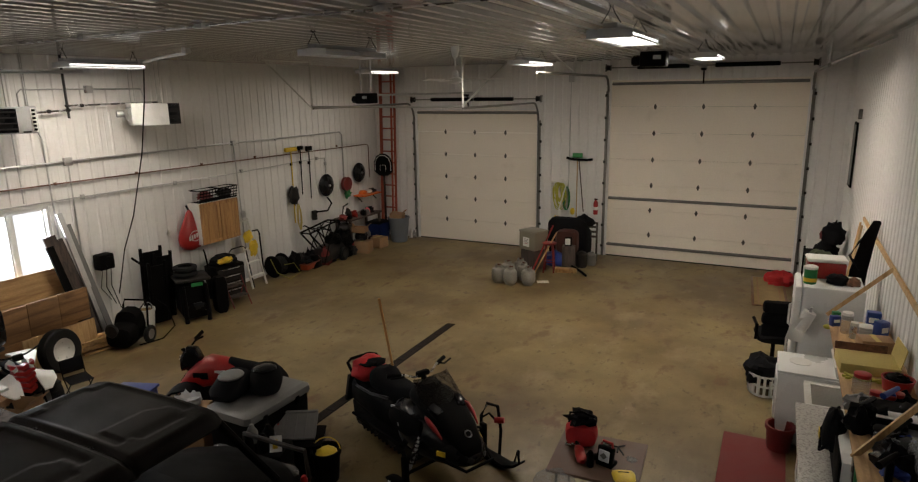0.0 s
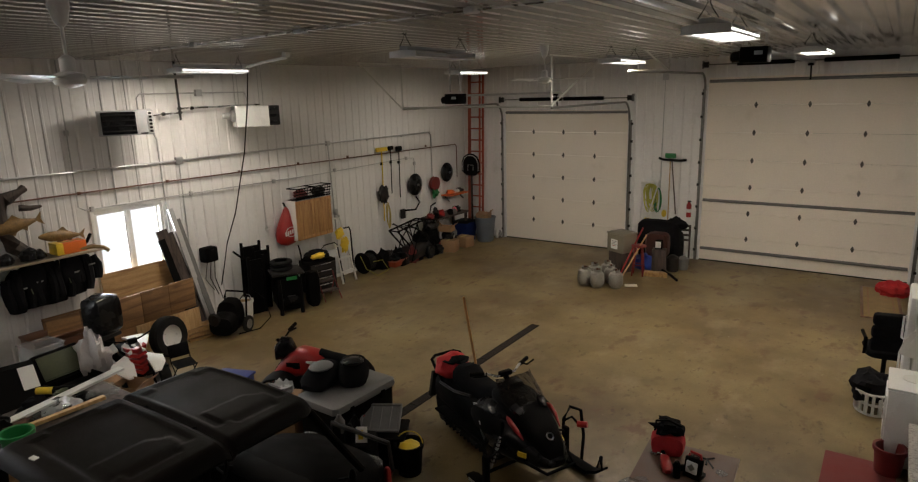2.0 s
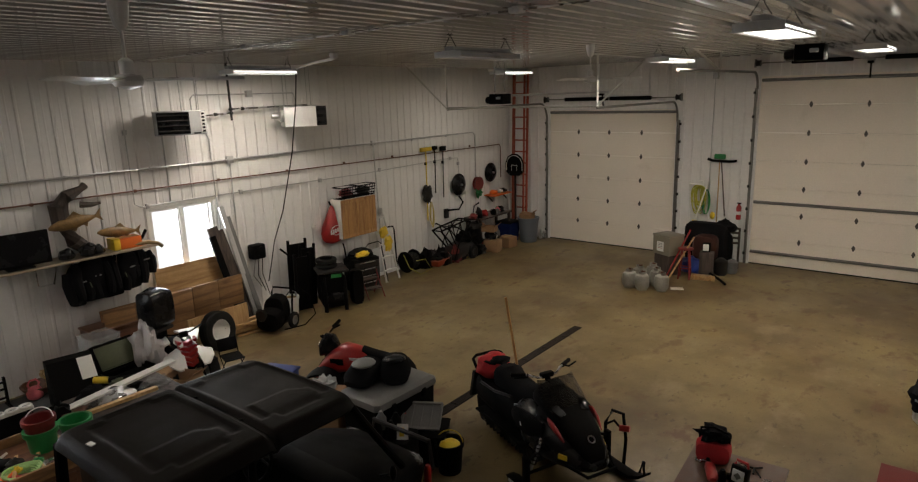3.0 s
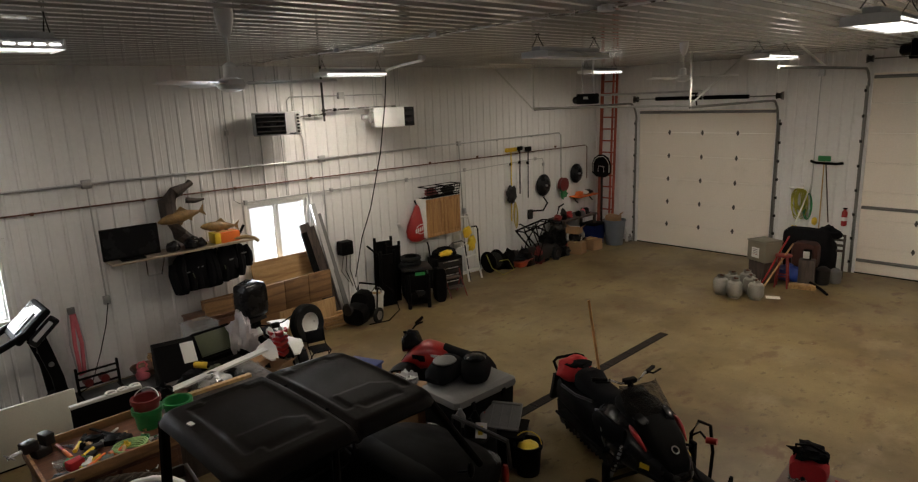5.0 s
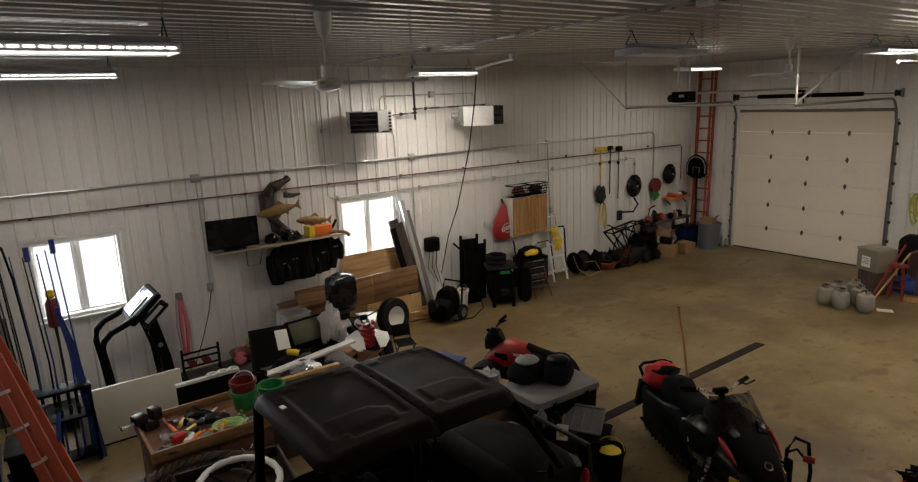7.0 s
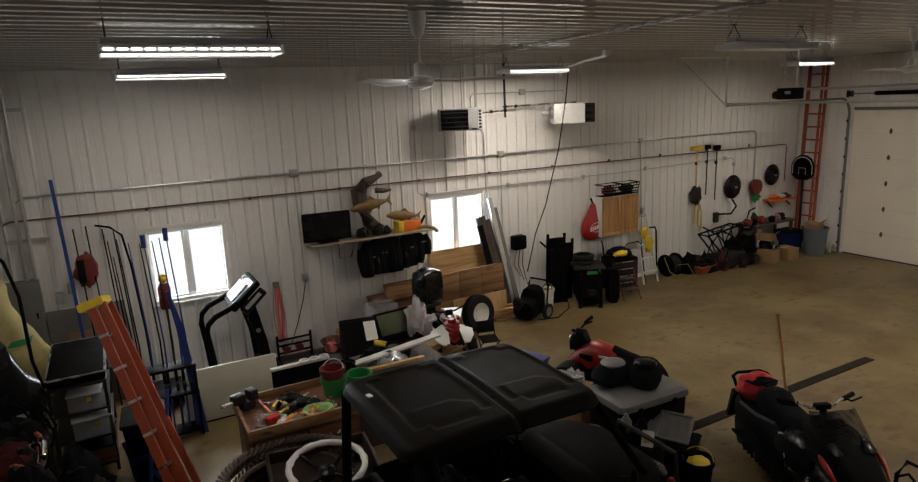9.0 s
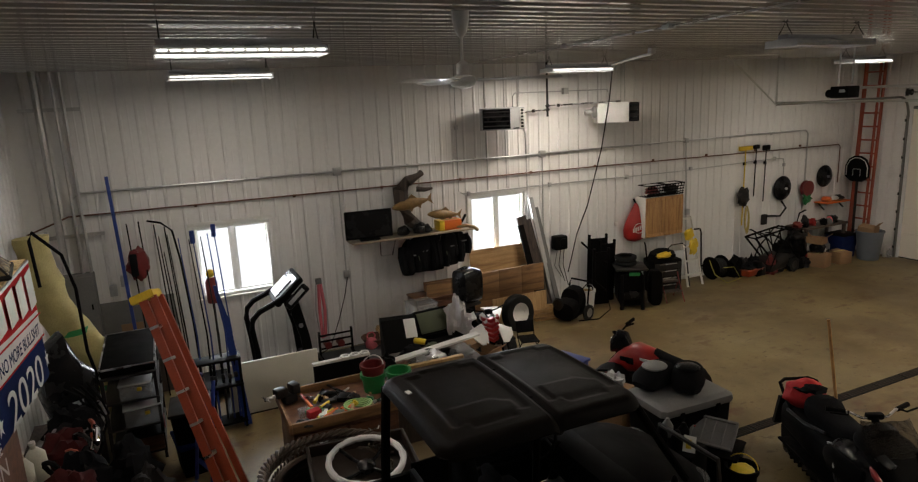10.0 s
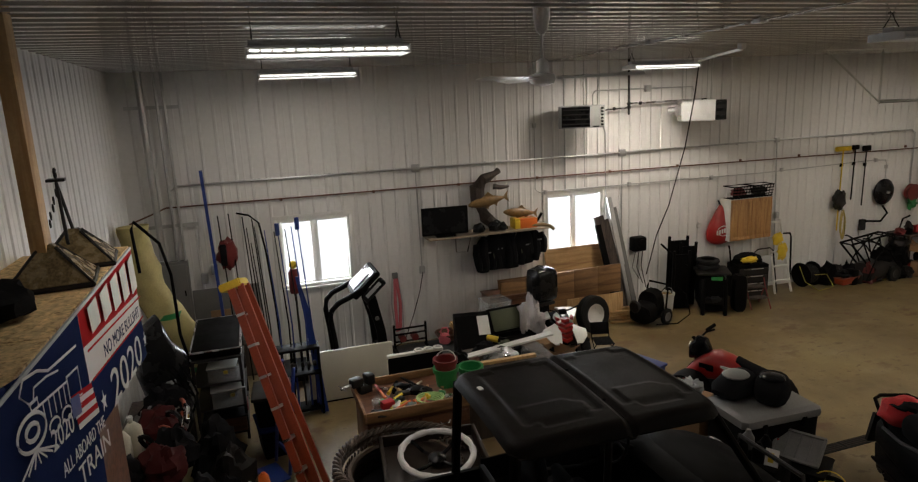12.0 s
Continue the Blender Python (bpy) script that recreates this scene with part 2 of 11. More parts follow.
def tube(bm, pts, r, seg=8, closed=False):
    """A round bar that follows points."""
    P = [Vector(p) for p in pts]
    rings = []
    n = len(P)
    for i, p in enumerate(P):
        a = P[(i - 1) % n] if closed or i else P[0]
        b = P[(i + 1) % n] if closed or i < n - 1 else P[-1]
        d = (b - a).normalized()
        u = d.cross(Vector((0, 0, 1)) if abs(d.z) < 0.9 else Vector((1, 0, 0))).normalized()
        w = d.cross(u)
        rr = r[i] if isinstance(r, (list, tuple)) else r
        rings.append([bm.verts.new(p + (u * math.cos(k * 2 * math.pi / seg) + w * math.sin(k * 2 * math.pi / seg)) * rr) for k in range(seg)])
    for i in range(n if closed else n - 1):
        A, C = rings[i], rings[(i + 1) % n]
        off = 0
        if closed and i == n - 1:
            off = min(range(seg), key=lambda o: (C[o].co - A[0].co).length)
        for k in range(seg):
            bm.faces.new((A[k], A[(k + 1) % seg], C[(k + 1 + off) % seg], C[(k + off) % seg]))
    if not closed:
        bm.faces.new(rings[0][::-1])
        bm.faces.new(rings[-1])
    return bm


def arc(c, r, a0, a1, n=12, plane="xy"):
    out = []
    for i in range(n + 1):
        a = radians(a0 + (a1 - a0) * i / n)
        u, v = r * math.cos(a), r * math.sin(a)
        out.append({"xy": (c[0] + u, c[1] + v, c[2]), "xz": (c[0] + u, c[1], c[2] + v), "yz": (c[0], c[1] + u, c[2] + v)}[plane])
    return out


def lathe(bm, c, prof, seg=18, axis="z", caps=True):
    """A turned body: prof lists (radius, height)."""
    rings = []
    for r, h in prof:
        ring = []
        for k in range(seg):
            a = 2 * math.pi * k / seg
            u, v = r * math.cos(a), r * math.sin(a)
            p = {"z": (u, v, h), "y": (u, h, v), "x": (h, u, v)}[axis]
            ring.append(bm.verts.new(Vector(c) + Vector(p)))
        rings.append(ring)
    for A, C in zip(rings, rings[1:]):
        for k in range(seg):
            bm.faces.new((A[k], A[(k + 1) % seg], C[(k + 1) % seg], C[k]))
    if caps:
        bm.faces.new(rings[0][::-1])
        bm.faces.new(rings[-1])
    return bm


def prism(bm, poly, a, b, axis="x"):
    """A flat outline pushed from a to b along an axis. Outline points are the other two coordinates in order."""
    def P(u, v, t):
        return {"x": (t, u, v), "y": (u, t, v), "z": (u, v, t)}[axis]
    A = [bm.verts.new(P(u, v, a)) for u, v in poly]
    C = [bm.verts.new(P(u, v, b)) for u, v in poly]
    n = len(poly)
    for k in range(n):
        bm.faces.new((A[k], A[(k + 1) % n], C[(k + 1) % n], C[k]))
    bm.faces.new(A[::-1])
    bm.faces.new(C)
    return bm


def loft(bm, sections, caps=True):
    """A skin over closed sections of equal point count."""
    rings = [[bm.verts.new(p) for p in s] for s in sections]
    for A, C in zip(rings, rings[1:]):
        n = len(A)
        for k in range(n):
            bm.faces.new((A[k], A[(k + 1) % n], C[(k + 1) % n], C[k]))
    if caps:
        bm.faces.new(rings[0][::-1])
        bm.faces.new(rings[-1])
    return bm


def ring(y, z0, z1, w, p=4.0, n=16, x=0.0, tilt=0.0):
    """A rounded-box section across y, between two heights."""
    out = []
    for k in range(n):
        a = 2 * math.pi * k / n
        ca, sa = math.cos(a), math.sin(a)
        u = abs(ca) ** (2 / p) * (1 if ca >= 0 else -1)
        v = abs(sa) ** (2 / p) * (1 if sa >= 0 else -1)
        out.append((x + u * w / 2, y + v * tilt, (z0 + z1) / 2 + v * (z1 - z0) / 2))
    return out


def lumpy(bm, c, s, seed=0, amt=0.22, seg=18, flat=True):
    """A soft crumpled heap that sits on its base."""
    v0 = len(bm.verts)
    ball(bm, (0, 0, 0), (1, 1, 1), seg)
    bm.verts.ensure_lookup_table()
    for v in bm.verts[v0:]:
        d = v.co.normalized()
        k = 1 + amt * noise.noise(d * 2.1 + Vector((seed, seed * 3.1, 0))) * 1.6 + amt * 0.7 * noise.noise(d * 5 + Vector((seed, 0, 9)))
        q = Vector((d.x * k * s[0], d.y * k * s[1], d.z * k * s[2]))
        if flat:
            q.z = max(q.z, -s[2] * 0.55)
        v.co = Vector(c) + q
    return bm


def mesh_of(name, bm, material, smooth=True):
    bmesh.ops.recalc_face_normals(bm, faces=bm.faces)
    me = bpy.data.meshes.new(name)
    bm.to_mesh(me)
    bm.free()
    me.materials.append(material)
    if smooth:
        me.polygons.foreach_set("use_smooth", [True] * len(me.polygons))
        me.set_sharp_from_angle(angle=radians(38))
    return me


def part(name, bm, material, parent, label=""):
    ob = new(name, mesh_of(name, bm, material))
    ob.parent = parent
    if label:
        tagged(ob, label)
    return ob


def piece(name, me, parent, m):
    ob = new(name, me)
    ob.parent = parent
    ob.matrix_basis = m
    return ob


def thing(name, at, rz, label, category, group="", kind=""):
    ob = new(name)
    ob.empty_display_size = 0.1
    ob.matrix_basis = pose(at[0], at[1], at[2], 0, 0, rz)
    return tagged(ob, label, category, group, kind)


def solid(name, bm, material, label, category="", kind="", at=None, rz=0, group=""):
    ob = new(name, mesh_of(name, bm, material))
    if at:
        ob.matrix_basis = pose(at[0], at[1], at[2], 0, 0, rz)
    return tagged(ob, label, category, group, kind)


# ---- structure ----
TH = 0.16


def slab(name, boxes, material, label):
    bm = bm_new()
    for a, b in boxes:
        box(bm, [(p + q) / 2 for p, q in zip(a, b)], [abs(q - p) for p, q in zip(a, b)])
    return solid(name, bm, material, label, "wall", "structure")


bm = bm_new()
box(bm, ((WX + EX) / 2, (BY + DY) / 2, -0.1), (EX - WX + 0.4, DY - BY + 0.4, 0.2))
floor = solid("floor", bm, M_FLOOR, "stained sealed tan concrete slab floor", "floor", "structure")

WIN = [(0.30, 1.47, 1.27, 2.43), (5.08, 6.25, 1.24, 2.43)]      # y0, y1, z0, z1 in the west wall
SD = (-9.22, -5.68, 3.62)                                        # doors: x0, x1, top
LD = (-3.80, 0.42, 4.32)

w1, w2 = WIN
slab("wall_west", [((WX - TH, BY - TH, 0), (WX, w1[0], CH + 0.05)), ((WX - TH, w1[1], 0), (WX, w2[0], CH + 0.05)), ((WX - TH, w2[1], 0), (WX, DY + TH, CH + 0.05)),
                   ((WX - TH, w1[0], 0), (WX, w1[1], w1[2])), ((WX - TH, w1[0], w1[3]), (WX, w1[1], CH + 0.05)),
                   ((WX - TH, w2[0], 0), (WX, w2[1], w2[2])), ((WX - TH, w2[0], w2[3]), (WX, w2[1], CH + 0.05))], M_WALL, "white ribbed steel wall with two windows")
slab("wall_north", [((WX, DY, 0), (SD[0], DY + TH, CH + 0.05)), ((SD[1], DY, 0), (LD[0], DY + TH, CH + 0.05)), ((LD[1], DY, 0), (EX, DY + TH, CH + 0.05)),
                    ((SD[0], DY, SD[2]), (SD[1], DY + TH, CH + 0.05)), ((LD[0], DY, LD[2]), (LD[1], DY + TH, CH + 0.05))], M_WALL, "white ribbed steel wall around two overhead doors")
slab("wall_east", [((EX, BY - TH, 0), (EX + TH, DY + TH, CH + 0.05))], M_WALL, "white ribbed steel side wall")
slab("wall_south", [((WX, BY - TH, 0), (EX, BY, CH + 0.05))], M_WALL, "white ribbed steel back wall")
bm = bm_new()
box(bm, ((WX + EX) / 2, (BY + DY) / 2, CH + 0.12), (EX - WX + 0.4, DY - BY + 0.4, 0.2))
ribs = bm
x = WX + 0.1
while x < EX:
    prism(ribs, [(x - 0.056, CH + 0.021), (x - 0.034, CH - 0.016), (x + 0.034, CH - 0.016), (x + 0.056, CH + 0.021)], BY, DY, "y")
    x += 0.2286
solid("ceiling", ribs, M_CEIL, "white ribbed steel liner ceiling with its shade in the grey colour", "ceiling", "structure")


def ribbed_panel(u0, u1, z0, z1):
    """Steel sheet with raised trapezoid ribs, in the plane u, z, ribs to +n."""
    prof = [(u0, 0.004)]
    k = math.ceil((u0 - 0.02) / 0.2286)
    while k * 0.2286 < u1 - 0.03:
        c = k * 0.2286
        if c - 0.025 > u0:
            prof += [(c - 0.028, 0.004), (c - 0.012, 0.017), (c + 0.012, 0.017), (c + 0.028, 0.004)]
            if c + 0.12 < u1 - 0.02:
                prof += [(c + 0.098, 0.004), (c + 0.106, 0.007), (c + 0.116, 0.007), (c + 0.124, 0.004)]
        k += 1
    prof.append((u1, 0.004))
    bm = bm_new()
    A = [bm.verts.new((u, n, z0)) for u, n in prof]
    C = [bm.verts.new((u, n, z1)) for u, n in prof]
    for i in range(len(prof) - 1):
        bm.faces.new((A[i], A[i + 1], C[i + 1], C[i]))
    return bm


def clad(wall, m, u0, u1, holes=(), top=CH - 0.005):
    """Covers a wall with sheets three ribs wide, leaving its openings free."""
    cuts = [u0]
    u = math.ceil(u0 / 0.6858) * 0.6858 + 0.06
    while u < u1 - 0.1:
        if u > u0 + 0.1:
            cuts.append(u)
        u += 0.6858
    cuts.append(u1)
    for h in holes:
        cuts = [c for c in cuts if min(abs(c - h[0]), abs(c - h[1])) > 0.05 or c in (u0, u1)] + [h[0], h[1]]
    cuts = sorted(set(cuts))
    for a, b in zip(cuts, cuts[1:]):
        spans = [(0.0, top)]
        for h in holes:
            if a >= h[0] - 0.01 and b <= h[1] + 0.01:
                spans = [(0.0, h[2]), (h[3], top)]
        for z0, z1 in spans:
            if z1 - z0 > 0.03:
                ob = new("steel_panel", mesh_of("steel_panel", ribbed_panel(a, b, z0, z1), M_WALL, False))
                ob.parent = wall
                ob.matrix_basis = m


def obj(name):
    return bpy.data.objects[name]


def build_cladding():
    clad(obj("wall_west"), Matrix.Translation((WX, 0, 0)) @ pose(0, 0, 0, 0, 0, 90) @ Matrix.Diagonal((1, -1, 1, 1)), BY, DY, WIN)
    clad(obj("wall_north"), Matrix.Translation((0, DY, 0)) @ Matrix.Diagonal((1, -1, 1, 1)), WX, EX, ((SD[0], SD[1], 0, SD[2]), (LD[0], LD[1], 0, LD[2])))
    clad(obj("wall_east"), Matrix.Translation((EX, 0, 0)) @ pose(0, 0, 0, 0, 0, 90), BY, DY)
    clad(obj("wall_south"), Matrix.Translation((0, BY, 0)), WX, EX)


# windows, outside snow and sky
bm = bm_new()
box(bm, (-60, 3, 8), (0.2, 160, 40))
solid("backdrop", bm, M_SNOW, "bright overcast sky and snow outside", "backdrop", "structure")
bm = bm_new()
box(bm, (-40, 3, -0.3), (58, 160, 0.2))
solid("ground", bm, M_PAPER, "snow-covered ground outside the windows", "ground", "structure")


def window(idx, y0, y1, z0, z1):
    w = thing("window_%d" % idx, (WX, y0, z0), 0, "white vinyl sliding window with two bright panes", "window", kind="structure")
    wd, h = y1 - y0, z1 - z0
    bm = bm_new()
    for c, s in (((-0.05, wd / 2, 0.025), (0.13, wd, 0.05)), ((-0.05, wd / 2, h - 0.025), (0.13, wd, 0.05)), ((-0.05, 0.025, h / 2), (0.13, 0.05, h - 0.1)), ((-0.05, wd - 0.025, h / 2), (0.13, 0.05, h - 0.1))):
        box(bm, c, s, bevel=0.004)
    part("window_frame", bm, M_WPLAS, w)
    bm = bm_new()
    box(bm, (-0.07, wd / 2, h / 2), (0.05, 0.06, h - 0.1), bevel=0.004)
    part("mullion", bm, M_WPLAS, w)
    for k in (0, 1):
        sash = bm_new()
        a, b = 0.05 + k * (wd / 2 - 0.02), wd / 2 - 0.03 + k * (wd / 2 - 0.02)
        for c, s in ((((a + b) / 2, 0.065), (b - a, 0.03)), (((a + b) / 2, h - 0.065), (b - a, 0.03)), ((a + 0.015, h / 2), (0.03, h - 0.16)), ((b - 0.015, h / 2), (0.03, h - 0.16))):
            box(sash, (-0.075, c[0], c[1]), (0.03, s[0], s[1]))
        part("sash", sash, M_WPLAS, w)
        bm = bm_new()
        box(bm, (-0.085, (a + b) / 2, h / 2), (0.006, b - a - 0.05, h - 0.15))
        p = part("pane", bm, M_GLASS, w)
        p.visible_shadow = False
    bm = bm_new()
    box(bm, (0.02, wd / 2, -0.02), (0.08, wd + 0.08, 0.03), bevel=0.004)
    part("window_sill", bm, M_WPLAS, w)
    bm = bm_new()
    for c, s in (((0.026, wd / 2, h + 0.03), (0.02, wd + 0.12, 0.06)), ((0.026, -0.03, h / 2), (0.02, 0.06, h)), ((0.026, wd + 0.03, h / 2), (0.02, 0.06, h))):
        box(bm, c, s, bevel=0.003)
    part("trim", bm, M_WPLAS, w)
    la = new("window_light", bpy.data.lights.new("window_light", "AREA"))
    la.data.shape, la.data.size, la.data.size_y, la.data.energy, la.data.color = "RECTANGLE", wd - 0.1, h - 0.1, WINDOW_W, (0.90, 0.95, 1.0)
    la.matrix_world = look((WX - 0.10, (y0 + y1) / 2, (z0 + z1) / 2), (WX + 4, (y0 + y1) / 2, (z0 + z1) / 2))
    return w


for i, q in enumerate(WIN):
    window(i + 1, *q)


M_TRACK = mat("aged_galvanized", (0.21, 0.205, 0.19), 0.45, 0.55, vary=0.2, scale=6, fine=50)
M_HINGE = mat("oiled_hinge_steel", (0.10, 0.09, 0.08), 0.45, 0.7, vary=0.2)


def overhead_door(idx, x0, x1, top, joints, cols, struts, run, track_z):
    d = thing("door_%d" % idx, ((x0 + x1) / 2, DY, 0), 0, "closed almond sectional overhead garage door with steel tracks", "garage door", kind="structure")
    w = x1 - x0
    zs = [0.0] + joints + [top]
    for a, b in zip(zs, zs[1:]):
        bm = bm_new()
        box(bm, (0, 0.06, (a + b) / 2), (w, 0.05, b - a - 0.006), bevel=0.004, seg=1)
        part("door_section", bm, M_DOOR, d)
    hg = bm_new()
    prism(hg, [(-0.012, -0.08), (0.012, -0.08), (0.045, 0.0), (0.012, 0.08), (-0.012, 0.08), (-0.045, 0.0)], 0.0, -0.012, "y")
    cyl(hg, (-0.045, -0.018, 0), (0.045, -0.018, 0), 0.014, seg=8)
    hme = mesh_of("hinge", hg, M_HINGE)
    for z in joints:
        for c in cols:
            piece("hinge", hme, d, pose(c, 0.033, z) @ Matrix.Diagonal((0.8, 0.8, 0.8, 1)))
    for z in struts:
        bm = bm_new()
        prism(bm, [(0.033, z - 0.035), (0.033, z + 0.035), (0.0, z + 0.030), (-0.02, z + 0.012), (-0.02, z - 0.012), (0.0, z - 0.030)], -w / 2 + 0.02, w / 2 - 0.02, "x")
        part("strut", bm, M_TRACK, d)
    bm = bm_new()
    box(bm, (0, 0.05, 0.012), (w, 0.06, 0.024))
    part("bottom_seal", bm, M_RUBBER, d)
    hz = top + 0.29
    for sx in (-1, 1):
        xx = sx * (w / 2 + 0.055)
        bm = bm_new()
        box(bm, (xx, -0.06, (top - 0.25) / 2), (0.012, 0.07, top - 0.25))
        box(bm, (xx + sx * 0.03, -0.03, (top - 0.25) / 2), (0.06, 0.008, top - 0.25))
        part("vertical_track", bm, M_TRACK, d)
        bm = bm_new()
        tube(bm, [(xx, -0.06, top - 0.27)] + [(xx, -0.06 - 0.36 * (1 - math.cos(radians(a))), top - 0.27 + (track_z - top + 0.27) * math.sin(radians(a))) for a in range(15, 91, 15)] + [(xx, -run, track_z)], 0.028, 6)
        part("horizontal_track", bm, M_TRACK, d)
        bm = bm_new()
        for k in range(8):
            z = 0.25 + k * (top - 0.6) / 7
            box(bm, (xx + sx * 0.055, -0.02, z), (0.05, 0.035, 0.06))
        part("track_bracket", bm, M_DARKM, d)
        bm = bm_new()
        lathe(bm, (sx * (w / 2 + 0.06), -0.09, hz), [(0.03, -0.05), (0.075, -0.05), (0.06, -0.02), (0.06, 0.02), (0.075, 0.05), (0.03, 0.05)], 16, "x")
        part("cable_drum", bm, M_DARKM, d)
        bm = bm_new()
        box(bm, (sx * (w / 2 + 0.13), -0.05, hz), (0.02, 0.12, 0.18))
        part("bearing_plate", bm, M_TRACK, d)
    bm = bm_new()
    cyl(bm, (-w / 2 - 0.15, -0.09, hz), (w / 2 + 0.15, -0.09, hz), 0.014, seg=10)
    part("torsion_shaft", bm, M_TRACK, d)
    return d, hz


# joints and hinge columns follow the standard section heights
D1, hz1 = overhead_door(1, SD[0], SD[1], SD[2], [0.60, 1.21, 1.82, 2.43, 3.04], (-0.89, 0.0, 0.89), (3.56,), 4.42, 3.81)
D2, hz2 = overhead_door(2, LD[0], LD[1], LD[2], [0.61, 1.22, 1.83, 2.45, 3.08, 3.70], (-1.07, 0.0, 1.07), (0.30, 1.48, 4.24), 5.15, 4.42)
for d, hz, spans in ((D1, hz1, ((-1.25, 0.0), (0.05, 1.15))), (D2, hz2, ((-1.5, -0.35), (0.2, 1.5)))):
    for a, b in spans:
        bm = bm_new()
        n = int((b - a) / 0.022)
        lathe(bm, (0, -0.09, hz), [(0.046 + 0.005 * (k % 2), a + (b - a) * k / n) for k in range(n + 1)], 14, "x")
        part("torsion_spring", bm, M_BLACK, d)


# ---- lamps, fans and fittings on the ceiling ----
def fixture(lit):
    L = thing("ceiling_light", (0, 0, 0), 0, "lit white LED strip fixture hanging on short chains" if lit else "unlit white fluorescent fixture hanging on short chains", "ceiling light", "shop ceiling lights" if lit else "")
    bm = bm_new()
    prism(bm, [(-0.20, 0.0), (-0.16, 0.055), (-0.07, 0.075), (0.07, 0.075), (0.16, 0.055), (0.20, 0.0), (0.185, 0.0), (0.15, 0.04), (-0.15, 0.04), (-0.185, 0.0)], -0.60, 0.60, "y")
    part("reflector", bm, M_WHITE, L)
    bm = bm_new()
    box(bm, (0, 0, 0.095), (0.12, 1.16, 0.05), bevel=0.006)
    part("ballast_box", bm, M_LGREY, L)
    bm = bm_new()
    box(bm, (0, 0, 0.016), (0.36, 1.17, 0.006))
    part("lens", bm, M_LED if lit else M_LEDOFF, L)
    slot = bm_new()
    box(slot, (0, 0, 0), (0.004, 0.062, 0.014))
    sme = mesh_of("light_slot", slot, M_LED if lit else M_LEDOFF)
    for sx in (-1, 1):
        for k in range(14):
            piece("light_slot", sme, L, pose(sx * 0.182, -0.545 + 0.0838 * k, 0.031, 0, -sx * 36, 0))
    for y in (-0.6, 0.6):
        bm = bm_new()
        box(bm, (0, y, 0.03), (0.38, 0.012, 0.07), bevel=0.003)
        part("end_cap", bm, M_WHITE, L)
    for y in (-0.55, 0.55):
        bm = bm_new()
        for sx in (-1, 1):
            tube(bm, [(sx * 0.08, y, 0.115), (sx * 0.03, y, 0.19), (0.0, y, 0.255)], 0.005, 5)
        box(bm, (0, y, 0.255), (0.03, 0.06, 0.02))
        part("chain", bm, M_DARKM, L)
    return L


def hang_light(src, p, lit=True, power=1.0):
    ob = src if src.location.z == 0 else copy_thing(src, pose(*p))
    ob.matrix_basis = pose(*p)
    if lit:
        la = new("lamp_light", bpy.data.lights.new("lamp_light", "AREA"))
        la.data.shape, la.data.size, la.data.size_y, la.data.energy, la.data.color = "RECTANGLE", 0.34, 1.15, LAMP_W * power, (1.0, 0.885, 0.735)
        la.matrix_world = pose(p[0], p[1], p[2] - 0.01)
    return ob


F0 = fixture(True)
for p, w in (((-5.10, 0.64, 4.545), 1.0), ((-8.55, 0.80, 4.545), 0.80), ((-9.05, 6.42, 4.545), 2.7), ((-8.35, 12.65, 4.545), 0.95), ((-3.98, 10.75, 4.545), 3.3), ((-1.37, 6.05, 4.545), 0.40), ((-1.13, 10.55, 4.545), 4.1)):
    hang_light(F0, p, True, w)
hang_light(fixture(False), (-4.70, 6.42, 4.545), False)


def ceiling_fan(at, turn):
    f = thing("ceiling_fan", at, turn, "white three-blade ceiling fan on a long downrod", "ceiling fan", "ceiling fans")
    bm = bm_new()
    lathe(bm, (0, 0, 0), [(0.062, 0.0), (0.062, -0.06), (0.042, -0.15), (0.018, -0.18)], 16)
    part("canopy", bm, M_WHITE, f)
    bm = bm_new()
    cyl(bm, (0, 0, -0.14), (0, 0, -0.41), 0.011, seg=10)
    part("downrod", bm, M_WHITE, f)
    bm = bm_new()
    lathe(bm, (0, 0, -0.42), [(0.02, 0.07), (0.045, 0.05), (0.045, -0.03), (0.09, -0.045), (0.10, -0.08), (0.085, -0.11), (0.04, -0.125), (0.02, -0.13)], 20)
    part("motor", bm, M_WHITE, f)
    for k in range(3):
        a = radians(k * 120)
        bm = bm_new()
        box(bm, (0.42, 0, 0), (0.62, 0.115, 0.008), (10, 0, 0), 0.003)
        box(bm, (0.13, 0, 0.0), (0.14, 0.03, 0.012))
        b = part("blade", bm, M_WHITE, f)
        b.matrix_basis = pose(0, 0, -0.49, 0, 0, k * 120)
    return f


ceiling_fan((-4.40, 2.10, CH - 0.012), 62)
ceiling_fan((-4.50, 8.90, CH - 0.012), 20)


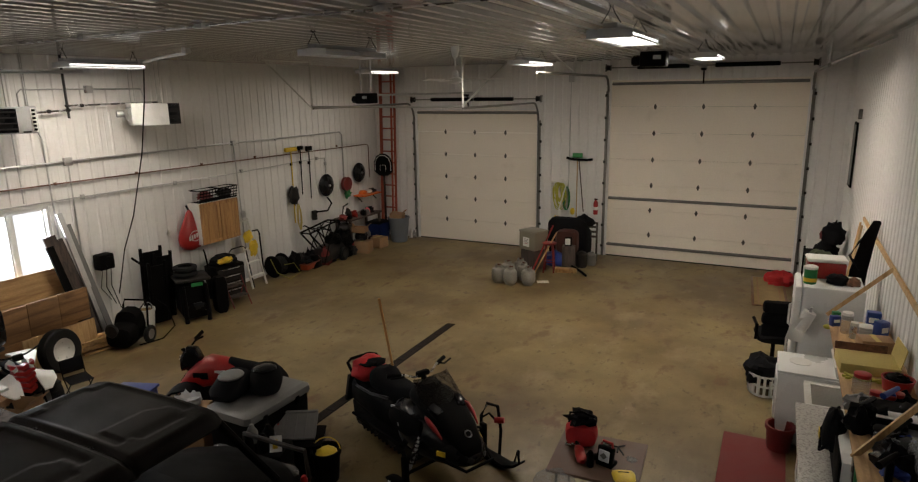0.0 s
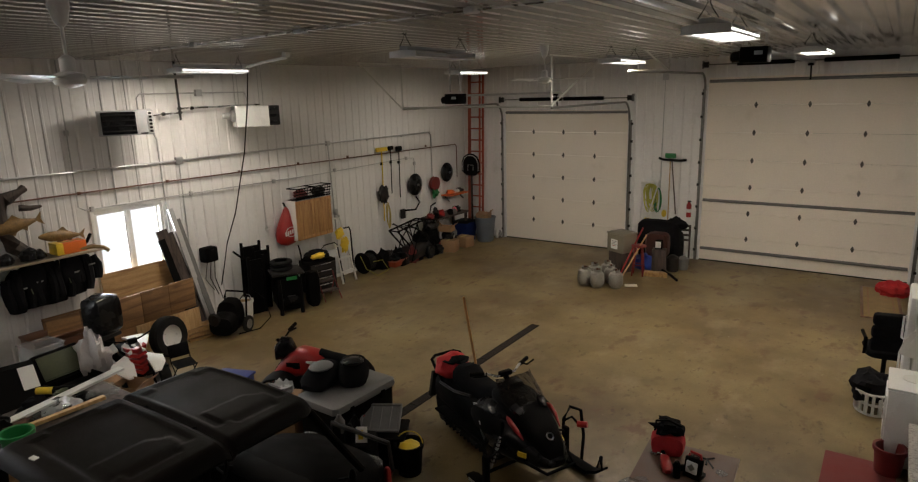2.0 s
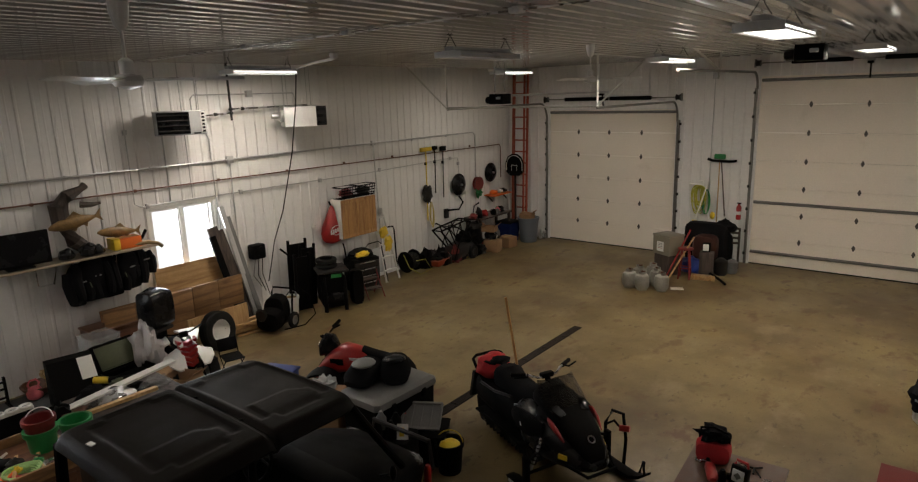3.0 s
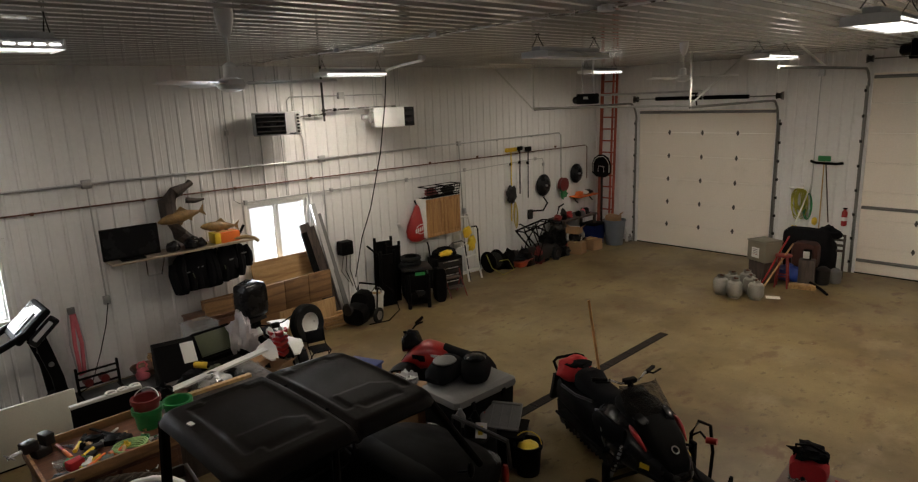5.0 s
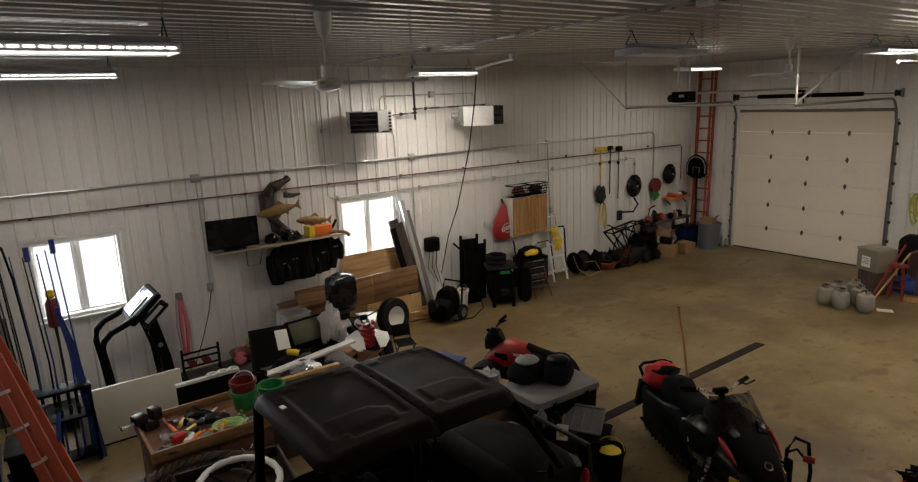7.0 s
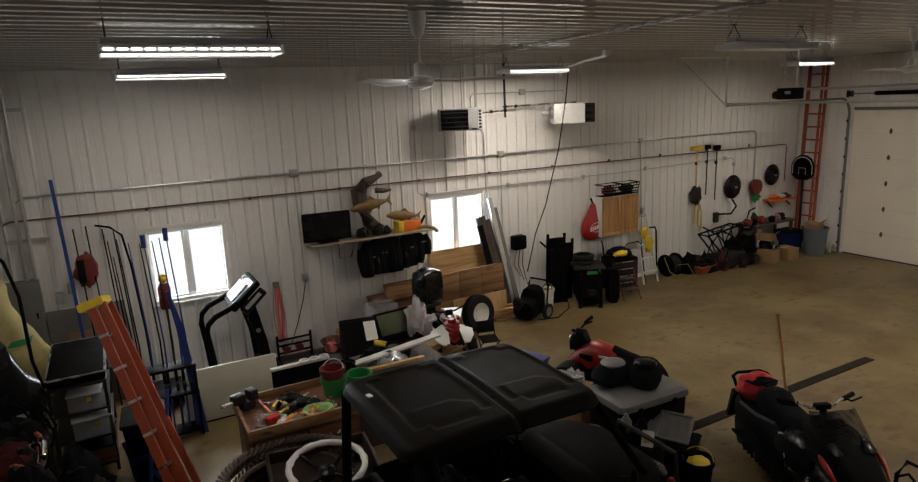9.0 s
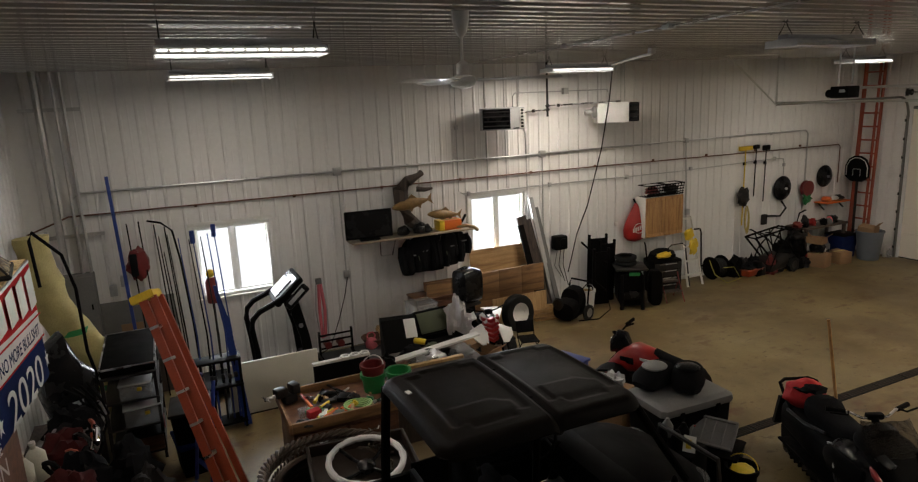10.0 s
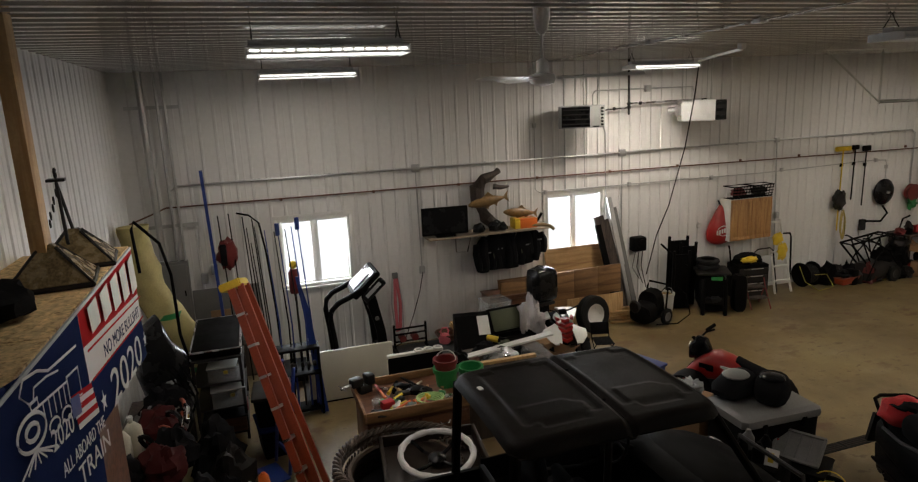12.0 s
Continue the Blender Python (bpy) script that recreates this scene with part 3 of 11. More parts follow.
def opener(at, rail_len, drop, label):
    o = thing("door_opener", at, 0, label, "door opener", "overhead door openers")
    bm = bm_new()
    box(bm, (0, 0, 0.0), (0.34, 0.30, 0.20), bevel=0.02)
    part("motor_case", bm, M_BLACK, o)
    bm = bm_new()
    cyl(bm, (-0.17, -0.05, -0.02), (-0.27, -0.05, -0.02), 0.07, seg=14)
    cyl(bm, (-0.27, -0.05, -0.02), (-0.29, -0.05, -0.02), 0.05, seg=14)
    part("motor_drum", bm, M_BLACKG, o)
    bm = bm_new()
    box(bm, (0.06, -0.155, 0.02), (0.10, 0.02, 0.05), bevel=0.004)
    part("control_panel", bm, M_LGREY, o)
    bm = bm_new()
    for k in (-0.03, 0.03):
        box(bm, (k, rail_len / 2, 0.06), (0.012, rail_len, 0.045))
    part("rail", bm, M_GALV, o)
    for sx in (-0.12, 0.12):
        bm = bm_new()
        box(bm, (sx, 0, drop / 2 + 0.08), (0.035, 0.006, drop - 0.10))
        part("hanger", bm, M_GALV, o)
    bm = bm_new()
    box(bm, (0, rail_len - 0.35, 0.0), (0.10, 0.16, 0.05))
    box(bm, (0, rail_len - 0.25, -0.16), (0.03, 0.03, 0.30), (14, 0, 0))
    part("trolley_arm", bm, M_BLACK, o)
    return o


opener((-7.45, 10.85, 4.02), 4.88, CH - 4.02, "black chain-drive garage door opener on steel rail")
opener((-1.69, 9.35, 4.52), 6.4, CH - 4.52, "black garage door opener close under the ceiling")


M_ANGLE = mat("zinc_angle_iron", (0.60, 0.60, 0.58), 0.45, 0.35, vary=0.12, scale=6)


def strut_frame(name, bars, label, r=0.022):
    t = thing(name, bars[0][0], 0, label, "door track hanger")
    o = Vector(bars[0][0])
    for a, b in bars:
        bm = bm_new()
        d = Vector(b) - Vector(a)
        cyl(bm, Vector(a) - o, Vector(b) - o, r, seg=4)
        part("angle_bar", bm, M_ANGLE, t)
    return t


strut_frame("track_hanger", [((-9.28, 10.0, CH - 0.01), (-9.28, 11.45, CH - 0.01)), ((-9.28, 11.44, 3.80), (-9.28, 11.42, CH - 0.01)), ((-9.28, 11.42, 3.82), (-9.28, 10.05, CH - 0.02))], "triangular galvanized angle-iron hanger for a door track")
strut_frame("track_hanger", [((-5.62, 11.3, CH - 0.01), (-5.62, 14.6, CH - 0.01)), ((-5.62, 11.44, 3.82), (-5.62, 11.42, CH - 0.01)), ((-5.62, 11.42, 3.84), (-5.62, 13.77, CH - 0.02)), ((-5.62, 11.42, 3.84), (-9.28, 11.42, 3.84))], "galvanized angle-iron hanger and cross bar for door tracks")
strut_frame("track_hanger", [((-3.86, 11.4, CH - 0.01), (-3.86, 13.1, CH - 0.01)), ((-3.86, 13.0, 4.43), (-3.86, 13.0, CH - 0.01)), ((-3.86, 12.95, 4.44), (-3.86, 11.52, CH - 0.02))], "short galvanized bracket for the tall door track")
strut_frame("track_hanger", [((0.48, 10.7, CH - 0.01), (0.48, 12.6, CH - 0.01)), ((0.48, 10.75, 4.44), (0.48, 10.75, CH - 0.01)), ((0.48, 10.75, 4.44), (0.48, 12.5, CH - 0.02)), ((0.48, 10.75, 4.44), (1.25, 10.75, CH - 0.02))], "angle-iron hanger at the tall door track")

# ceiling conduit and hanging cord
bm = bm_new()
tube(bm, [(EX - 0.03, 4.35, CH - 0.03), (-3.6, 4.50, CH - 0.03), (-5.4, 4.66, CH - 0.03), (-7.34, 4.84, CH - 0.03), (-10.5, 5.05, CH - 0.03)], 0.009, 6)
cd = solid("ceiling_conduit", bm, M_STEEL, "thin galvanized conduit strapped across the ceiling", "conduit")
for x, y in ((-2.9, 4.46), (-5.0, 4.62), (-7.0, 4.81)):
    bm = bm_new()
    box(bm, (x, y, CH - 0.03), (0.10, 0.10, 0.05), bevel=0.006)
    part("junction_box", bm, M_GALV, cd)
cr = thing("cord_drop", (-7.66, 6.76, CH - 0.005), 0, "black power cord hanging from a ceiling arm down to the wall", "power cord")
bm = bm_new()
box(bm, (0, 0, -0.04), (0.09, 0.09, 0.08), bevel=0.01)
part("ceiling_box", bm, M_GALV, cr)
bm = bm_new()
tube(bm, [(0, 0, -0.08), (-0.9, 0.30, -0.10), (-1.60, 0.55, -0.14)], 0.022, 8)
part("arm", bm, M_WPLAS, cr)
bm = bm_new()
tube(bm, [(-1.60, 0.55, -0.14), (-1.75, 0.60, -0.7), (-2.0, 0.62, -1.6), (-2.4, 0.60, -2.7), (-2.62, 0.50, -3.3), (-2.60, 0.36, -3.75), (-2.42, 0.15, -3.98)], 0.011, 6)
part("cord", bm, M_BLACK, cr)


# ---- pipes and heaters on the west wall ----
def wall_pipe(name, pts, r, m, label, boxes=()):
    bm = bm_new()
    tube(bm, pts, r, 8)
    p = solid(name, bm, m, label, "pipe")
    for c, s in boxes:
        bm = bm_new()
        box(bm, c, s, bevel=0.006)
        part("junction_box", bm, M_GALV, p)
    return p


PX = WX + 0.045
wall_pipe("conduit", [(PX, -1.25, 1.95), (PX, -1.22, 3.02), (PX, -1.10, 3.10), (PX, 6.6, 3.10), (PX, 10.3, 3.12), (PX, 14.05, 3.12), (PX, 14.15, 3.05), (PX, 14.15, 1.6)], 0.017, M_GALV, "galvanized conduit run along the white steel wall",
          [((PX, 2.64, 3.10), (0.07, 0.13, 0.13)), ((PX, 6.66, 3.10), (0.07, 0.13, 0.13)), ((PX, 10.3, 3.12), (0.07, 0.10, 0.10))])
wall_pipe("conduit", [(PX, 2.64, 3.04), (PX, 2.66, 1.36)], 0.012, M_GALV, "galvanized conduit dropping to an outlet", [((PX, 2.66, 1.32), (0.07, 0.09, 0.13))])
wall_pipe("conduit", [(PX, 6.66, 3.04), (PX, 6.66, 0.6)], 0.012, M_GALV, "galvanized conduit drop behind the pressure washer")
wall_pipe("conduit", [(PX, 10.3, 3.08), (PX, 10.4, 0.5)], 0.014, M_GALV, "galvanized conduit dropping behind the stepladder", [((PX, 10.4, 1.55), (0.07, 0.09, 0.13))])
wall_pipe("copper_line", [(PX, -1.9, 2.55), (PX, -1.55, 2.68), (PX, -1.3, 2.78), (PX, 6.6, 2.76), (PX, 15.3, 2.70), (PX, 15.36, 2.64), (PX, 15.36, 1.75)], 0.012, M_COPPER, "thin copper air line along the white steel wall")
wall_pipe("conduit", [(PX, 4.86, CH), (PX, 4.86, 2.55), (PX, 4.95, 2.49), (PX, 6.8, 2.49), (PX, 10.0, 2.47), (PX, 13.0, 2.52), (PX, 13.35, 2.50), (PX, 13.38, 2.40), (PX, 13.38, 2.1)], 0.010, M_GALV, "thin conduit linking small wall boxes",
          [((PX, y, z), (0.05, 0.06, 0.08)) for y, z in ((4.86, 3.70), (5.06, 2.49), (6.82, 2.49), (8.71, 2.47), (10.46, 2.50), (13.05, 2.52), (13.38, 2.35))])
# two added bars that imitate rib highlights near the lamp; no pipes run here
for y in (5.45, 5.85):
    wall_pipe("conduit", [(PX, y, CH), (PX, y + 0.02, 2.52)], 0.010, M_GALV, "thin vertical bar standing in for a lit wall rib")
GX = WX + 0.18
gp = wall_pipe("gas_pipe", [(GX, 6.70, CH), (GX, 6.71, 3.80)], 0.020, M_DARKM, "dark steel gas pipe feeding two heaters")
for pts in ([(GX, 6.71, 3.93), (GX, 6.04, 3.90)], [(GX, 6.71, 4.0), (GX, 8.40, 4.02), (GX, 8.46, 3.95)]):
    bm = bm_new()
    tube(bm, pts, 0.017, 8)
    part("branch", bm, M_STEEL, gp)
for y, z in ((6.71, 3.93), (6.71, 4.0), (6.4, 3.92), (6.95, 4.0)):
    bm = bm_new()
    ball(bm, (GX, y, z), (0.032, 0.045, 0.032), 10)
    part("fitting", bm, M_DARKM, gp)
wall_pipe("conduit", [(PX, 6.04, 3.9), (PX, 6.04, 4.20), (PX, 6.10, 4.26), (PX, 8.2, 4.26), (PX, 8.25, 4.1)], 0.011, M_GALV, "thin conduit arching between two heaters", [((PX, 7.2, 4.26), (0.07, 0.12, 0.12))])
wall_pipe("conduit", [(PX, 6.22, 3.7), (PX, 6.30, 3.5), (PX, 6.33, 0.7)], 0.013, M_GALV, "white condensate pipe beside the window")


for base, ys, z, m in ((obj("copper_line"), (0.4, 1.9, 3.4, 4.9, 6.4, 7.9, 9.4, 10.9, 12.4, 13.9), 2.765, M_COPPER), (obj("conduit"), (0.1, 1.2, 3.9, 5.2, 8.1, 9.3, 11.6, 12.9), 3.105, M_GALV)):
    for y in ys:
        bm = bm_new()
        box(bm, (PX, y, z), (0.035, 0.045, 0.048), bevel=0.006)
        part("coupling", bm, m, base)


def heater(at, side, label):
    """Unit heater, louvred face towards +x, gas end towards side."""
    h = thing("unit_heater", at, -26, label, "unit heater", "unit heaters")
    bm = bm_new()
    box(bm, (0, 0, 0), (0.40, 0.78 if side > 0 else 0.60, 0.38), bevel=0.012)
    part("cabinet", bm, M_LGREY if side > 0 else M_WHITE, h)
    return h


h1 = heater((-10.12, 5.56, 3.82), 1, "grey gas unit heater with black louvres hung by the wall")
bm = bm_new()
box(bm, (0.202, -0.10, 0.0), (0.012, 0.48, 0.34))
part("louvre_recess", bm, M_BLACKG, h1)
for k in range(4):
    bm = bm_new()
    box(bm, (0.215, -0.10, -0.12 + k * 0.08), (0.03, 0.46, 0.012), (0, 35, 0))
    part("louvre", bm, M_DARKM, h1)
bm = bm_new()
box(bm, (0.205, 0.345, 0.0), (0.012, 0.07, 0.34))
part("badge_strip", bm, M_WPLAS, h1, "white strip with dark unreadable marks")
for k in range(6):
    bm = bm_new()
    box(bm, (0.213, 0.345, 0.14 - k * 0.055), (0.004, 0.045, 0.034))
    part("mark", bm, M_BLACK, h1)
bm = bm_new()
box(bm, (0.205, 0.24, -0.165), (0.006, 0.10, 0.02))
part("nameplate", bm, M_BLACK, h1)
h2 = heater((-10.12, 7.95, 3.82), -1, "white gas unit heater with black fan end beside the wall")
bm = bm_new()
box(bm, (0.0, 0.40, 0.0), (0.36, 0.20, 0.36), bevel=0.01)
part("fan_housing", bm, M_DARKM, h2)
for k in range(3):
    bm = bm_new()
    box(bm, (0.19, 0.40, -0.12 + k * 0.12), (0.02, 0.17, 0.05))
    part("grille_slat", bm, M_BLACKG, h2)
bm = bm_new()
lathe(bm, (0.1, -0.30, 0.02), [(0.10, 0.0), (0.11, -0.02), (0.11, -0.06), (0.06, -0.10), (0.055, -0.22)], 18, "y")
part("flue_outlet", bm, M_GALV, h2)
for h, yy in ((h1, 0.3), (h2, 0.22)):
    for sx in (-0.15, 0.15):
        for sy in (-yy, yy):
            bm = bm_new()
            cyl(bm, (sx, sy, 0.2), (sx, sy, 1.0), 0.006, seg=6)
            part("hanger_rod", bm, M_GALV, h)
# flue and service pipes in the south-west corner
vp = wall_pipe("service_pipe", [(WX + 0.16, -1.42, CH), (WX + 0.16, -1.42, 2.0)], 0.05, M_GALV, "thick grey service pipe into an electric panel")
bm = bm_new()
box(bm, (WX + 0.06, -1.30, 4.28), (0.05, 0.75, 0.05))
part("channel", bm, M_GALV, vp)
bm = bm_new()
box(bm, (WX + 0.06, -1.30, 2.50), (0.05, 0.85, 0.05))
part("channel", bm, M_GALV, vp)
for y in (-1.6, -1.22, -1.12):
    wall_pipe("service_pipe", [(WX + 0.10, y, CH if y > -1.5 else 2.6), (WX + 0.10, y, 1.95)], 0.022, M_GALV, "grey conduit into an electric panel")
ep = thing("electric_panel", (WX + 0.03, -1.34, 0.95), 0, "grey steel electric panel with closed door on the wall", "electric panel")
bm = bm_new()
box(bm, (0.07, 0, 0.5), (0.14, 0.50, 1.0), bevel=0.008)
part("cabinet", bm, M_GREY, ep)
bm = bm_new()
box(bm, (0.148, 0, 0.5), (0.012, 0.44, 0.92), bevel=0.004)
part("door", bm, M_GREY, ep)
bm = bm_new()
box(bm, (0.16, 0.17, 0.5), (0.02, 0.02, 0.08))
part("latch", bm, M_BLACK, ep)
for k, (y, z) in enumerate(((-0.88, 1.62), (-0.72, 1.75))):
    bm = bm_new()
    box(bm, (WX + 0.07, y, z), (0.10, 0.10, 0.16), bevel=0.01)
    solid("switch_box", bm, M_LGREY, "small grey switch box on the steel wall", "switch box")


# ---- shared kinds ----
def bucket(at, r, h, m, label, rim=None, fill=None, rz=0, bail=True, bail_m=None, group=""):
    b = thing("bucket", at, rz, label, "bucket", group)
    bm = bm_new()
    lathe(bm, (0, 0, 0), [(r * 0.82, 0), (r * 0.84, 0.01), (r, h - 0.01), (r, h), (r - 0.012, h), (r * 0.80, 0.02)], 22)
    part("pail", bm, m, b)
    bm = bm_new()
    lathe(bm, (0, 0, h), [(r - 0.004, -0.045), (r + 0.014, -0.045), (r + 0.014, 0.004), (r - 0.004, 0.004)], 22, caps=False)
    part("rim", bm, rim or m, b)
    if bail:
        bm = bm_new()
        tube(bm, [(r * math.cos(a) * 1.04, 0.55 * r * math.sin(a), h - 0.03 + 0.8 * r * math.sin(a)) for a in [math.pi * k / 12 for k in range(13)]], 0.006, 6)
        part("bail", bm, bail_m or M_STEEL, b)
    if fill:
        bm = bm_new()
        lumpy(bm, (0, 0, h - 0.05), (r * 0.8, r * 0.8, 0.06), 3, 0.2, 12)
        part("contents", bm, fill, b)
    return b


def carton(at, s, rz, label="closed brown cardboard box", m=None, flaps=False, group=""):
    c = thing("cardboard_box", at, rz, label, "box", group)
    bm = bm_new()
    if flaps:
        for q, d in (((0, -s[1] / 2 + 0.003, s[2] / 2), (s[0], 0.006, s[2])), ((0, s[1] / 2 - 0.003, s[2] / 2), (s[0], 0.006, s[2])), ((-s[0] / 2 + 0.003, 0, s[2] / 2), (0.006, s[1] - 0.012, s[2])), ((s[0] / 2 - 0.003, 0, s[2] / 2), (0.006, s[1] - 0.012, s[2])), ((0, 0, 0.004), (s[0] - 0.012, s[1] - 0.012, 0.008))):
            box(bm, q, d)
        part("carton", bm, m or M_TAN, c)
        for sx in (-1, 1):
            bm = bm_new()
            box(bm, (sx * (s[0] / 2 + 0.05), 0, s[2] + 0.04), (0.16, s[1] - 0.01, 0.006), (0, -sx * 42, 0))
            part("flap", bm, m or M_TAN, c)
    else:
        box(bm, (0, 0, s[2] / 2), s, bevel=0.006)
        part("carton", bm, m or M_TAN, c)
        bm = bm_new()
        box(bm, (0, 0, s[2] + 0.001), (0.05, s[1] * 0.99, 0.002))
        part("tape", bm, M_YCARD, c)
    return c


def wheel(parent, at, r, w, axis="x", rim_m=None, name="wheel", knobs=18):
    """A tyre with lugs and a rim with spokes."""
    bm = bm_new()
    lathe(bm, at, [(r * 0.56, -w / 2 + 0.01), (r * 0.70, -w / 2), (r * 0.93, -w / 2 + 0.01), (r, -w * 0.30), (r, w * 0.30), (r * 0.93, w / 2 - 0.01), (r * 0.70, w / 2), (r * 0.56, w / 2 - 0.01)], 28, axis, caps=False)
    for k in range(knobs):
        a = 2 * math.pi * k / knobs
        u, v = math.cos(a) * r, math.sin(a) * r
        o = (w * 0.2 if k % 2 else -w * 0.2)
        if axis == "x":
            box(bm, (at[0] + o, at[1] + u, at[2] + v), (w * 0.5, 0.03, 0.03), (math.degrees(a), 0, 0))
        else:
            box(bm, (at[0] + u, at[1] + o, at[2] + v), (0.03, w * 0.5, 0.03), (0, -math.degrees(a), 0))
    ty = part(name, bm, M_RUBBER, parent)
    bm = bm_new()
    lathe(bm, at, [(0.03, -w * 0.2), (r * 0.3, -w * 0.22), (r * 0.50, -w * 0.36), (r * 0.585, -w * 0.40), (r * 0.585, w * 0.40), (r * 0.50, w * 0.36), (r * 0.3, w * 0.22), (0.03, w * 0.2)], 20, axis)
    for k in range(5):
        a = 2 * math.pi * k / 5
        u, v = math.cos(a) * r * 0.38, math.sin(a) * r * 0.38
        c = (at[0], at[1] + u, at[2] + v) if axis == "x" else (at[0] + u, at[1], at[2] + v)
        ball(bm, c, (w * 0.34, r * 0.09, r * 0.09) if axis == "x" else (r * 0.09, w * 0.34, r * 0.09), 8)
    part("rim", bm, rim_m or M_GREY, ty)
    return ty


# ---- utility vehicle ----
def build_utv():
    u = thing("utility_vehicle", (-4.19, 2.26, 0), 0, "parked black side-by-side utility vehicle with moulded plastic roof", "utility vehicle")

    def rect(x0, x1, y0, y1, z, r=0.10, n=4):
        out = []
        for cx, cy, a0 in ((x1 - r, y1 - r, 0), (x0 + r, y1 - r, 90), (x0 + r, y0 + r, 180), (x1 - r, y0 + r, 270)):
            for k in range(n + 1):
                a = radians(a0 + 90 * k / n)
                out.append((cx + r * math.cos(a), cy + r * math.sin(a), z))
        return out
    def step(a, b, t):
        t = min(max((t - a) / (b - a), 0.0), 1.0)
        return t * t * (3 - 2 * t)

    def roof_z(x, y):
        """Crowned roof: rolled rim, a sunk panel with stepped sides in each half, a seam trough across."""
        ex, ey = 0.675 - abs(x), 0.885 - abs(y)
        d = min(ex, ey) if ex > 0.16 or ey > 0.16 else 0.16 - math.hypot(max(0.16 - ex, 0), max(0.16 - ey, 0))
        z = 1.938 - 0.024 * (x / 0.675) ** 2 - 0.018 * (y / 0.885) ** 2
        z -= 0.070 * (1 - min(max(d, 0.0) / 0.065, 1.0)) ** 2.0 + 0.010 * (1 - step(0.065, 0.085, d))
        m = abs(y - (0.46 if y > 0.05 else -0.36))
        side = 0.44 + 0.07 * (1 - step(0.17, 0.20, m))
        z -= 0.014 * (1 - step(side, side + 0.016, abs(x + 0.03))) * (1 - step(0.31, 0.33, m))
        fold = 0.16 + 0.08 * step(0.10, 0.22, y - (0.46 if y > 0.05 else -0.36))
        z += 0.014 * step(fold, fold + 0.02, x) * (1 - step(0.36, 0.46, x)) * (1 - step(0.24, 0.26, m))
        return z - 0.022 * (1 - step(0.014, 0.045, abs(y - 0.06)))

    def roof_panel(y0, y1):
        bm = bm_new()
        nx, ny = 60, 46
        top, low = [], []
        for j in range(ny + 1):
            y = y0 + (y1 - y0) * j / ny
            tr, lr = [], []
            for i in range(nx + 1):
                x = -0.675 + 1.35 * i / nx
                cx, cy = max(abs(x) - 0.515, 0), max(abs(y) - 0.725, 0)
                h = math.hypot(cx, cy)
                k = 0.16 / h if h > 0.16 else 1.0
                qx = math.copysign(min(abs(x), 0.515) + cx * k, x)
                qy = math.copysign(min(abs(y), 0.725) + cy * k, y)
                z = roof_z(qx, qy)
                tr.append(bm.verts.new((qx * 1.05, qy * 0.96, z)))
                lr.append(bm.verts.new((qx * 1.035, qy * 0.945 + 0.0009, z - 0.02)))
            top.append(tr)
            low.append(lr)
        for j in range(ny):
            for i in range(nx):
                bm.faces.new((top[j][i], top[j][i + 1], top[j + 1][i + 1], top[j + 1][i]))
                bm.faces.new((low[j][i], low[j + 1][i], low[j + 1][i + 1], low[j][i + 1]))
        for i in range(nx):
            for j in (0, ny):
                bm.faces.new((top[j][i], top[j][i + 1], low[j][i + 1], low[j][i]))
        for j in range(ny):
            for i in (0, nx):
                bm.faces.new((top[j][i], top[j + 1][i], low[j + 1][i], low[j][i]))
        return bm

    part("rear_roof", roof_panel(-0.885, 0.058), M_ROOF, u, "matte black moulded roof panel")
    part("front_roof", roof_panel(0.062, 0.885), M_ROOF, u, "matte black moulded roof panel")
    for sx in (-1, 1):
        bm = bm_new()
        ball(bm, (sx * 0.30, 0.06, 1.915), (0.016, 0.016, 0.008), 8)
        part("roof_bolt", bm, M_BLACKG, u)
    bm = bm_new()
    box(bm, (-0.24, -0.735, 1.924), (0.060, 0.036, 0.008), (3, 0, 8))
    part("sticker", bm, M_PAPER, u, "small white sticker")
    for sx in (-1, 1):
        bm = bm_new()
        tube(bm, [(sx * 0.62, -0.80, 1.83), (sx * 0.64, -0.84, 1.2), (sx * 0.66, -0.86, 0.75)], 0.042, 8)
        part("rear_pillar", bm, M_BLACK, u)
        bm = bm_new()
        tube(bm, [(sx * 0.64, -0.10, 1.83), (sx * 0.70, -0.16, 1.2), (sx * 0.68, -0.20, 0.6)], 0.028, 8)
        part("centre_pillar", bm, M_BLACK, u)
        bm = bm_new()
        tube(bm, [(sx * 0.62, 0.78, 1.84), (sx * 0.66, 1.02, 1.45), (sx * 0.68, 1.28, 1.06)], 0.032, 8)
        part("front_pillar", bm, M_BLACK, u)
        bm = bm_new()
        tube(bm, [(sx * 0.61, -0.80, 1.81), (sx * 0.61, 0.80, 1.83)], 0.030, 8)
        part("roof_rail", bm, M_BLACK, u)
        bm = bm_new()
        loft(bm, [ring(y, z0, z1, 0.10, 4, 12, sx * 0.70) for y, z0, z1 in ((-0.75, 0.45, 0.78), (-0.2, 0.40, 0.82), (0.4, 0.40, 0.74), (0.95, 0.45, 0.80))])
        part("side_panel", bm, M_BLACK, u)
